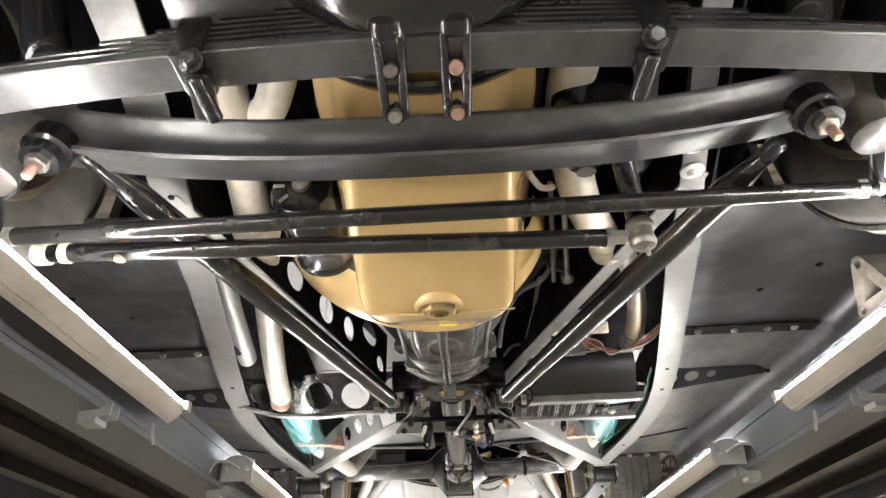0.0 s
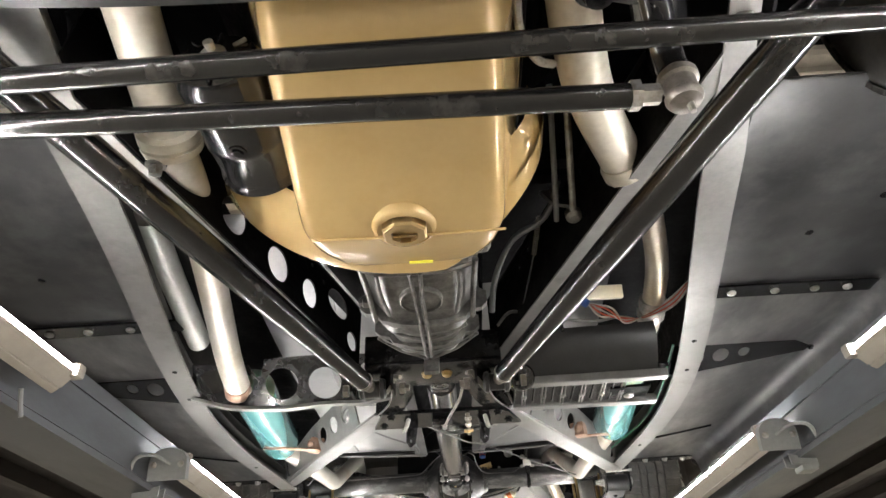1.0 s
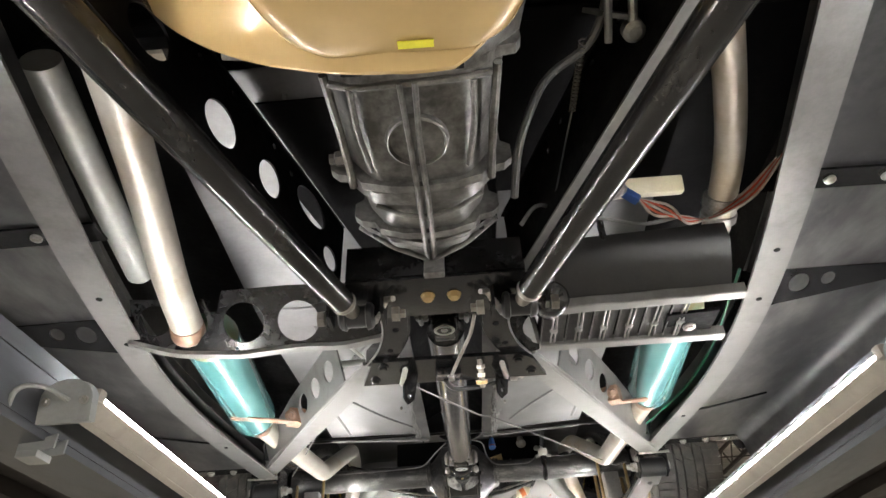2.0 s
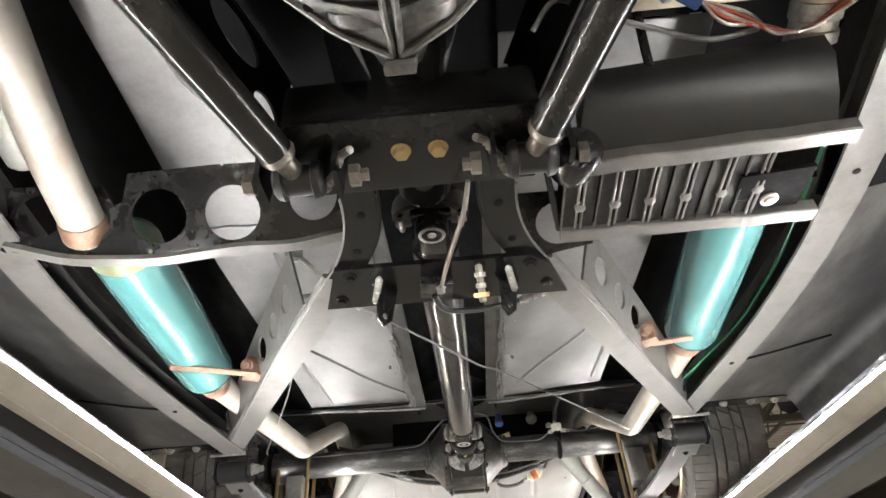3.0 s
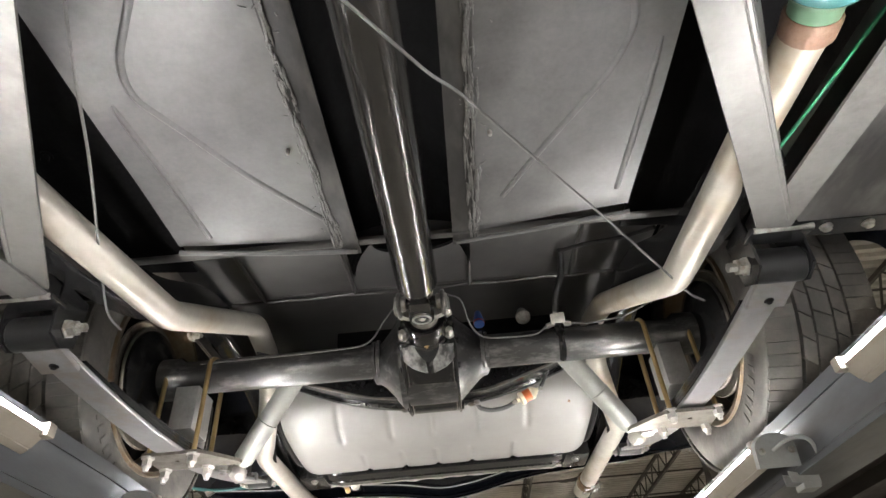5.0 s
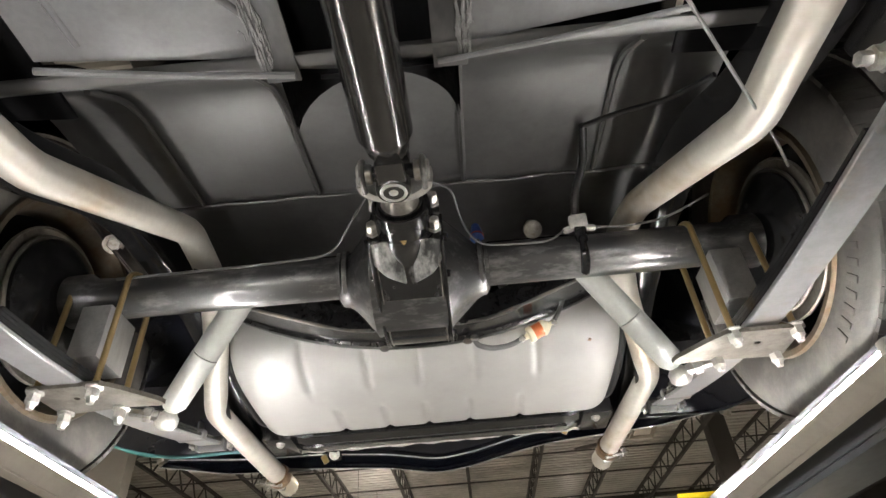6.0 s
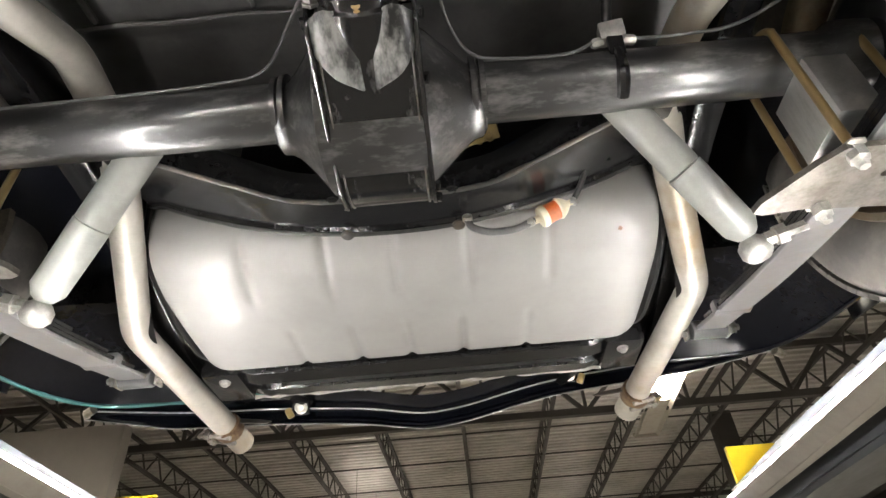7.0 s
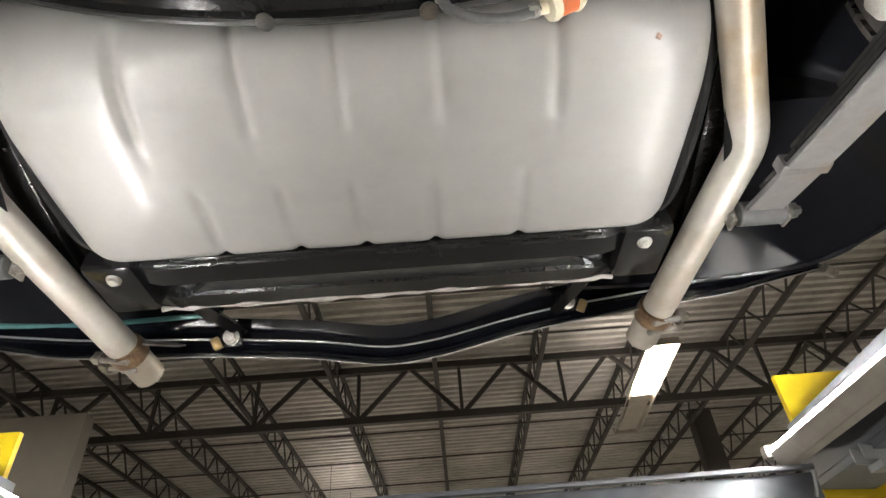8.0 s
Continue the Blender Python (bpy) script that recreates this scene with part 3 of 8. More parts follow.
def chassis_rail(s):
    bm = bmesh.new()
    path = [(s * x, y, curve_at(RAIL_Z, y)) for y, x in RAIL_X]
    w, t = 0.029, 0.005
    prof = [(-w, 0), (w, 0), (w, t), (-w + t if s > 0 else w, t), (-w + t if s > 0 else w, 0.115), (-w if s > 0 else w - t, 0.115)]
    if s > 0:
        def prof(f):
            o = w - 0.022 * min(1.0, max(0.0, (0.36 - f) / 0.08))
            return [(o, 0), (o, 0.115), (o - t, 0.115), (o - t, t), (-w, t), (-w, 0)]
    else:
        prof = [(w, 0), (w, t), (-w + t, t), (-w + t, 0.115), (-w, 0.115), (-w, 0)]
    sweep(bm, path, prof)
    r = part("frame_rail", bm, FRAME, car, "grey painted pressed steel frame rail")
    # dark sheet on the outer web above the flange: shade put into the colour
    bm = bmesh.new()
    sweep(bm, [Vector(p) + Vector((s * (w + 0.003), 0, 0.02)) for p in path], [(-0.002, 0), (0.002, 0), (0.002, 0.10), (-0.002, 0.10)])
    part("rail_web", bm, DEEP, r, "rail side with shade painted near-black")
    for y in (0.56, 0.80, 0.85, 0.90, 1.60, 1.77, 2.42):
        x = curve_at(RAIL_X, y)
        bm = bmesh.new()
        lathe(bm, (s * x, y, curve_at(RAIL_Z, y) - 0.0015), (0, 0, 1), [(0, 0.0055), (0.002, 0.0055)], 12)
        part("bolt_hole", bm, DEEP, r, "dark drilled hole")
    return r


RAILS = {s: chassis_rail(s) for s in (-1, 1)}


def rear_rail(s):
    """The kicked-up rear end of the rail over the axle."""
    bm = bmesh.new()
    path = rounded([(s * 0.575, 2.60, 1.955), (s * 0.575, 2.95, 2.02), (s * 0.575, 3.25, 2.20), (s * 0.575, 3.65, 2.20), (s * 0.575, 4.10, 2.07), (s * 0.575, 4.30, 2.06)], 0.14, 6)
    sweep(bm, path, rrect(0.028, 0.045, 0.006, 2))
    return part("rear_frame_rail", bm, SATIN, car, "satin black kicked-up rear frame rail")


for s in (-1, 1):
    rear_rail(s)


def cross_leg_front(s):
    """Channel leg from the rail to the centre, its upright web pierced by oval holes."""
    a, b = V(s * 0.428, 0.80, 1.874), V(s * (0.150 if s > 0 else 0.192), 1.64, 1.868)
    d = (b - a).normalized()
    side = V(-s * d.y, s * d.x, 0).normalized()
    bm = bmesh.new()
    sweep(bm, [a, b], [(-0.014, 0), (0.014, 0), (0.014, 0.004), (-0.014, 0.004)])
    leg = part("cross_leg", bm, FRAME, car, "grey edged channel leg of the cross frame")
    inner = side if side.x * s < 0 else -side
    o = a + inner * 0.014 + V(0, 0, 0.005)
    L = (b - a).length
    holes = []
    for u, v, ru, rv in ((0.362, 0.055, 0.036, 0.034), (0.508, 0.048, 0.037, 0.034), (0.630, 0.054, 0.031, 0.031), (0.753, 0.097, 0.050, 0.030), (0.831, 0.040, 0.026, 0.022)) if s < 0 else ():
        holes.append(ring2(u, v, ru, rv, 24))
    for u in (0.44, 0.57, 0.68):
        holes.append(ring2(u, 0.112, 0.005, 0.005, 10))
        holes.append(ring2(u - 0.055, 0.122, 0.005, 0.005, 10))
    # web and upper flange are near-black: the channel's shade is in the colour
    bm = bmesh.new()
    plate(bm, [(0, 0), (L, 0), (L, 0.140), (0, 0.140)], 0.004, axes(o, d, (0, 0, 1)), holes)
    part("pierced_web", bm, DEEP, leg, "web with oval holes, shade painted near-black")
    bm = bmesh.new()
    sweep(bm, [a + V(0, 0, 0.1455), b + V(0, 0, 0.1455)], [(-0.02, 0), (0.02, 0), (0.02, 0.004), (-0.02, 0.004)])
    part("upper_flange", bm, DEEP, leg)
    return leg


for s in (-1, 1):
    cross_leg_front(s)


def cross_leg_rear(s):
    """Curved leg from the centre back to the rail, with a flange below and a pierced web."""
    head = 0.083 if s < 0 else 0.101
    path = rounded([(s * head, 1.60, 1.836), (s * head, 1.775, 1.830), (s * (head + 0.100), 1.94, 1.838), (s * 0.624, 2.733, 1.898 if s > 0 else 1.910)], 0.10, 10)
    n = len(path)
    bm = bmesh.new()
    sweep(bm, path[13:], lambda f: [(-0.027, 0), (0.027, 0), (0.030, 0.004), (0.027, 0.008), (-0.027, 0.006)] if s > 0 else [(0.027, 0), (0.027, 0.006), (-0.027, 0.008), (-0.030, 0.004), (-0.027, 0)])
    leg = part("cross_leg", bm, FRAME, car, "grey painted curved leg of the cross frame")
    # head of the same leg, blackened in place of shade
    bm = bmesh.new()
    sweep(bm, path[:14], [(-0.0225, 0), (0.0225, 0), (0.0225, 0.005), (-0.0225, 0.005)])
    part("leg_head", bm, SATIN, leg, "curved leg head, shade painted satin black")
    # pale tube paints the light caught along the leg's edge
    bm = bmesh.new()
    tube(bm, [p + V(s * 0.024, 0, 0.002) for p in path[1:24]], 0.0022, 8, 0)
    part("bright_edge", bm, FRAME, leg, "bright edge line with its lit tone painted in")
    # web on the outer edge
    o = Vector((s * (head + 0.118), 1.96, 1.845))
    dd = (V(s * 0.600, 2.70, 1.897) - o).normalized()
    nrm = V(s * dd.y, -s * dd.x, 0) * 0.0255
    L = 0.80
    holes = [ring2(L * f, 0.052, 0.034, 0.024, 20) for f in (0.10, 0.24, 0.38, 0.52)]
    bm = bmesh.new()
    plate(bm, [(0, 0), (L, 0), (L, 0.075), (L * 0.5, 0.10), (0, 0.105)], 0.004, axes(o + nrm, dd, nrm.normalized() * 0.35 + V(0, 0, 1)), holes)
    part("pierced_web", bm, FRAME, leg, "grey web with oval holes")
    bm = bmesh.new()
    inner_path = [p + V(-s * 0.026, 0, 0.006) for p in path[:n - 3]]
    sweep(bm, inner_path, [(-0.002, 0), (0.002, 0), (0.002, 0.085), (-0.002, 0.085)])
    part("inner_web", bm, SATIN, leg)
    for p in (path[3], path[8]):
        bm = bmesh.new()
        lathe(bm, Vector(p) + V(0, 0, -0.001), (0, 0, 1), [(0, 0.006), (0.003, 0.006)], 12)
        part("bolt_hole", bm, DEEP, leg)
    return leg


for s in (-1, 1):
    cross_leg_rear(s)


def weld_run(bm, a, b, r):
    """A short rippled weld bead."""
    n = 18
    pts = [a.lerp(b, i / n) for i in range(n + 1)]
    tube(bm, pts, r, 8, 0, radii=[r * 0.4] + [r * (1.0 if i % 2 else 0.72) for i in range(n - 1)] + [r * 0.4])


def centre_plates():
    bm = bmesh.new()
    box(bm, (0.0, 1.618, 1.834), (0.30, 0.118, 0.008), None, 0.003)
    c = part("centre_crossmember", bm, SATIN, car, "satin black centre crossmember plate")
    for y in (1.564, 1.676):
        bm = bmesh.new()
        box(bm, (0.0, y, 1.872), (0.30, 0.008, 0.066), None, 0.002)
        part("side_flange", bm, SATIN, c)
    for x in (-0.016, 0.029):
        bm = bmesh.new()
        bolt(bm, (x, 1.612, 1.833), (0, 0, -1), 0.0105, 0.010)
        part("bolt", bm, BRASS, c, "yellow zinc plated bolt")
    bm = bmesh.new()
    out = [(-0.145, 1.834), (0.150, 1.838), (0.180, 1.862), (0.215, 1.945), (-0.178, 1.938)]
    plate(bm, out, 0.008, Matrix.Translation((0, 0, 1.824)))
    c2 = part("rear_centre_plate", bm, SATIN, car, "satin black bolted rear centre plate")
    bm = bmesh.new()
    box(bm, (0.015, 1.938, 1.850), (0.36, 0.006, 0.045), None, 0.002)
    part("down_flange", bm, SATIN, c2)
    for x, y in ((-0.125, 1.855), (-0.150, 1.915), (0.150, 1.858), (0.180, 1.915)):
        bm = bmesh.new()
        bolt(bm, (x, y, 1.824), (0, 0, -1), 0.0075, 0.006)
        part("bolt", bm, SATIN, c2)
    for x in (-0.075, 0.115):
        bm = bmesh.new()
        plate(bm, [(0, 0), (0.035, 0), (0.030, -0.055), (0.018, -0.066), (0.006, -0.055)], 0.006, axes((x - 0.014, 1.880, 1.824), (0.8, 0.6, 0), (0, -0.2, 1)), [ring2(0.018, -0.050, 0.005, 0.005, 10)])
        plate(bm, [(-0.016, 0), (0.004, 0), (0.002, -0.045)], 0.006, axes((x - 0.004, 1.883, 1.824), (1, 0.3, 0), (0, 0, 1)))
        part("hanger_lug", bm, SATIN, c2, "black lug with a drilled eye")
        bm = bmesh.new()
        o = -0.012 if x < 0 else 0.0
        weld_run(bm, V(x + o + 0.008 * (x < 0), 1.850, 1.817), V(x + o * 1.4 + 0.010 * (x > 0), 1.892, 1.798), 0.0062)
        part("weld_bead", bm, NUTS, c2, "bright rippled weld bead")
    for s in (-1, 1):
        bm = bmesh.new()
        plate(bm, [(0, 0), (0.05, 0.004), (0.044, -0.034), (0.034, -0.040)], 0.006, axes((s * 0.083, 1.600, 1.831), (s * 0.75, 0.45, 0), (0, 0.2, 1)))
        part("mount_gusset", bm, SATIN, c, "black triangular gusset")
        bm = bmesh.new()
        weld_run(bm, V(s * 0.084, 1.600, 1.826), V(s * 0.112, 1.638, 1.798), 0.0062)
        part("weld_bead", bm, NUTS, c, "bright rippled weld bead")
    # adjuster bolt with yellow washers
    bm = bmesh.new()
    rod(bm, (0.071, 1.850, 1.832), (0.074, 1.885, 1.778), 0.0055, 12)
    a = part("adjuster", bm, STEEL, c2, "yellow zinc adjuster bolt")
    for z, r in ((1.816, 0.010), (1.802, 0.009), (1.790, 0.0135)):
        bm = bmesh.new()
        lathe(bm, (0.0725, 1.860 + (1.816 - z) * 0.62, z), (0.03, 0.62, -1), [(0, r), (0.006, r), (0.007, r * 0.8)], 6 if r < 0.0155 else 20)
        part("nut", bm, BRASS if r > 0.012 else ZINC, c2)
    bm = bmesh.new()
    tube(bm, [(0.062, 1.655, 1.812), (0.055, 1.70, 1.802), (0.026, 1.80, 1.797), (0.012, 1.868, 1.800)], 0.0032, 10, 0.03)
    part("brake_cable", bm, STEEL, c2, "bare steel control cable")
    bm = bmesh.new()
    lathe(bm, (0.012, 1.868, 1.812), (0, 0.1, -1), [(0, 0.008), (0.012, 0.008), (0.013, 0.006), (0.02, 0.006)], 6)
    part("cable_end", bm, ZINC, c2)
    bm = bmesh.new()
    box(bm, (0.005, 1.883, 1.812), (0.05, 0.05, 0.016), turn(10, 0, 5), 0.003)
    part("cable_bracket", bm, SATIN, c2)
    bm = bmesh.new()
    tube(bm, [(0.000, 1.900, 1.806), (0.012, 1.945, 1.806), (0.07, 1.972, 1.818), (0.140, 1.990, 1.842)], 0.0048, 10, 0.03)
    part("return_hose", bm, BUSH, c2)
    bm = bmesh.new()
    for i in range(7):
        lathe(bm, (0.140 + 0.0075 * i, 1.990 - 0.001 * i, 1.842 + 0.002 * i), (1, -0.1, 0.2), [(0, 0.006 + 0.003 * (i % 2)), (0.007, 0.006 + 0.003 * (i % 2))], 8)
    part("brake_switch", bm, ZINC, c2, "bright threaded brake fitting")
    return c


centre_plates()


def wing_left():
    """Pierced wing of the crossmember between centre and rail, with a rolled lip."""
    o = V(-0.175, 1.708, 1.945)
    M = axes(o, (-1, 0.0, -0.02), (0, 0.62, -0.78))
    holes = [ring2(0.105, 0.072, 0.041, 0.040, 26), ring2(0.212, 0.066, 0.041, 0.040, 26), ring2(0.385, 0.048, 0.034, 0.030, 22), ring2(0.315, 0.060, 0.033, 0.033, 22), ring2(0.23, 0.116, 0.004, 0.004, 8), ring2(-0.014, 0.060, 0.035, 0.036, 24)]
    out = [(-0.07, 0.010), (0.12, 0.0), (0.25, 0.0), (0.262, 0.04), (0.275, 0.045), (0.29, 0.012), (0.43, 0.002), (0.43, 0.095), (0.35, 0.118), (0.22, 0.130), (0.10, 0.124), (0.02, 0.130), (-0.07, 0.118)]
    bm = bmesh.new()
    plate(bm, out, 0.005, M, holes)
    w = part("crossmember_wing", bm, SATIN, car, "black pierced crossmember wing with round holes")
    # lip is grey on a black wing: its lit tone is painted in
    bm = bmesh.new()
    lip = [M @ V(u, v, 0.0) for u, v in ((0.44, 0.090), (0.35, 0.120), (0.22, 0.133), (0.10, 0.127), (0.02, 0.133), (-0.07, 0.121))]
    sweep(bm, rounded(lip, 0.03, 4), [(-0.004, -0.004), (0.014, -0.004), (0.014, 0.004), (-0.004, 0.004)])
    part("rolled_lip", bm, FRAME, w, "rolled lower lip with its lit tone painted grey")
    return w


wing_left()


def wing_right():
    """The same wing on the other side, mostly behind the cooler."""
    M = axes(V(0.165, 1.800, 1.915), (1, 0.0, -0.02), (0, 0.62, -0.78))
    bm = bmesh.new()
    plate(bm, [(-0.03, 0), (0.43, 0.0), (0.43, 0.010), (0.10, 0.012), (0.086, 0.085), (-0.03, 0.105)], 0.005, M, [ring2(0.035, 0.05, 0.034, 0.032, 22)])
    return part("crossmember_wing", bm, SATIN, car, "black pierced crossmember wing behind the cooler")


wing_right()


def oil_cooler():
    bm = bmesh.new()
    # finned core, lower edge to the rear
    bl, br, tl, tr = V(0.183, 1.763, 1.794), V(0.522, 1.757, 1.789), V(0.182, 1.643, 1.800), V(0.515, 1.617, 1.791)
    up = V(0.0, 0.06, 1).normalized()
    w = 0.235
    loft(bm, [[bl + up * 0.012, bl.lerp(br, 0.735) + up * 0.012, tl.lerp(tr, 0.735) + up * 0.012, tl + up * 0.012], [bl + up * 0.04, bl.lerp(br, 0.735) + up * 0.04, tl.lerp(tr, 0.735) + up * 0.04, tl + up * 0.04]])
    c = part("oil_cooler", bm, DEEP, car, "finned oil cooler in a grey channel frame")
    # rows of fins between flat tubes
    bm = bmesh.new()
    for i in range(11):
        for k in range(56):
            f0 = (i + 0.12) / 11
            f1 = (i + 0.88) / 11
            g = (k + 0.5) / 56
            a = bl.lerp(br, 0.735 * f0).lerp(tl.lerp(tr, 0.735 * f0), g)
            b = bl.lerp(br, 0.735 * f1).lerp(tl.lerp(tr, 0.735 * f1), g)
            m = axes((a + b) / 2 + up * 0.010, b - a, (0, 1, 0))
            t = bmesh.new()
            bmesh.ops.create_cube(t, size=1.0)
            for v in t.verts:
                v.co = Vector((v.co.x * (b - a).length, v.co.y * 0.0011, v.co.z * 0.008))
            merge(bm, t, m)
    tagged(part("fin_core", bm, COOLER, c, "thin dark cooling fins"), kind="stuff")
    for i in range(12):
        f = i / 11
        a, b = bl.lerp(br, 0.735 * f) + up * 0.004, tl.lerp(tr, 0.735 * f) + up * 0.004
        bm = bmesh.new()
        if i % 2:
            for o in (-0.0034, 0.0034):
                rod(bm, a + V(o, 0, 0), b + V(o, 0, 0), 0.0019, 8, 0.0005)
            lathe(bm, a.lerp(b, 0.42), (0, 0, -1), [(-0.002, 0.0075), (0.002, 0.0072), (0.0035, 0.0045)], 12)
        else:
            rod(bm, a, b, 0.0011, 8, 0.0003)
        part("cooling_tube", bm, FRAME if i % 2 else COOLER, c, "flat bright cooling tube")
    for a, b, n in ((bl, br, "rear_channel"), (tl, tr, "front_channel")):
        bm = bmesh.new()
        sweep(bm, [a.lerp(b, k / 8) + V(0, 0.0012 * math.sin(k * 2.3), 0) for k in range(9)], [(-0.012, 0), (-0.010, -0.002), (0.010, -0.002), (0.012, 0), (0.012, 0.016), (0.009, 0.016), (0.009, 0.004), (-0.012, 0.004)])
        part(n, bm, FRAME, c, "scuffed grey channel edge")
    bm = bmesh.new()
    box(bm, bl.lerp(tl, 0.5) + V(-0.012, 0, 0.02), (0.008, 0.118, 0.030), turn(0, 0, -12), 0.003)
    part("side_tank", bm, SATIN, c)
    # black shroud in front of and above the core
    bm = bmesh.new()
    f = [tl + V(0.02, -0.004, 0.012), tr + V(-0.02, -0.004, 0.012)]
    loft(bm, [[f[0], f[1], f[1] + V(0, -0.02, 0.05), f[0] + V(0.0, -0.02, 0.05)],
              [f[0] + V(0.0, -0.03, 0.025), f[1] + V(0, -0.03, 0.025), f[1] + V(0, -0.03, 0.06), f[0] + V(0, -0.03, 0.06)],
              [f[0] + V(0.01, -0.058, 0.060), f[1] + V(0, -0.058, 0.062), f[1] + V(0, -0.046, 0.078), f[0] + V(0.01, -0.046, 0.078)],
              [f[0] + V(0.01, -0.060, 0.092), f[1] + V(0, -0.060, 0.094), f[1] + V(0, -0.048, 0.098), f[0] + V(0.01, -0.048, 0.098)]])
    part("shroud", bm, BUSH, c, "black folded cooler shroud")
    bm = bmesh.new()
    tube(bm, [V(0.285, 1.53, 1.965), V(0.290, 1.56, 1.915), V(0.305, 1.615, 1.855)], 0.006, 8, 0.01)
    part("strap", bm, SATIN, c)
    bm = bmesh.new()
    box(bm, (0.45, 1.715, 1.80), (0.09, 0.09, 0.006), turn(5, 0, -6), 0.001)
    part("mount_plate", bm, DEEP, c)
    bm = bmesh.new()
    bolt(bm, (0.452, 1.724, 1.796), (0, 0, -1), 0.008, 0.004)
    part("bolt", bm, ZINC, c)
    bm = bmesh.new()
    lathe(bm, (0.195, 1.665, 1.83), (0, -1, -0.4), [(0, 0.03), (0.05, 0.03), (0.055, 0.026)], 20)
    part("inlet_boss", bm, SATIN, c)
    return c


oil_cooler()


def wiring():
    bm = bmesh.new()
    box(bm, (0.345, 1.515, 1.955), (0.17, 0.02, 0.03), turn(20, 0, 0), 0.003)
    m = part("relay_board", bm, IVORY, car, "ivory relay board with coloured wires")
    bm = bmesh.new()
    lathe(bm, (0.30, 1.49, 1.955), (0.6, 0.5, -0.5), [(0, 0.016), (0.03, 0.016), (0.034, 0.012)], 14)
    part("plug", bm, ZINC, m)
    bm = bmesh.new()
    box(bm, (0.338, 1.512, 1.935), (0.03, 0.016, 0.014), turn(0, 30, 20), 0.003)
    part("blue_plug", bm, BLUEP, m, "blue plastic plug")
    for i in range(5):
        bm = bmesh.new()
        dz = 0.006 * i
        tube(bm, [(0.35, 1.515, 1.93), (0.37 + 0.01 * i, 1.53, 1.90 + dz), (0.42, 1.535, 1.905 - dz), (0.47 + 0.004 * i, 1.555, 1.90 + dz * 0.5), (0.53, 1.50, 1.90 + dz), (0.565, 1.40, 1.93)], 0.0022, 6, 0.03)
        part("wire", bm, REDW if i % 2 else ZINC, m)
    bm = bmesh.new()
    tube(bm, [(0.145, 1.50, 1.88), (0.17, 1.47, 1.90), (0.22, 1.50, 1.90), (0.36, 1.55, 1.90), (0.42, 1.545, 1.91)], 0.0035, 8, 0.05)
    part("loom", bm, HOSE, m, "grey wiring loom")
    bm = bmesh.new()
    tube(bm, [(0.60, 1.75, 1.93), (0.635, 2.05, 1.915), (0.645, 2.3, 1.925), (0.60, 2.6, 1.94)], 0.003, 6, 0.1)
    part("green_wire", bm, GREENW, m, "thin green wire along the rail")
    return m


wiring()

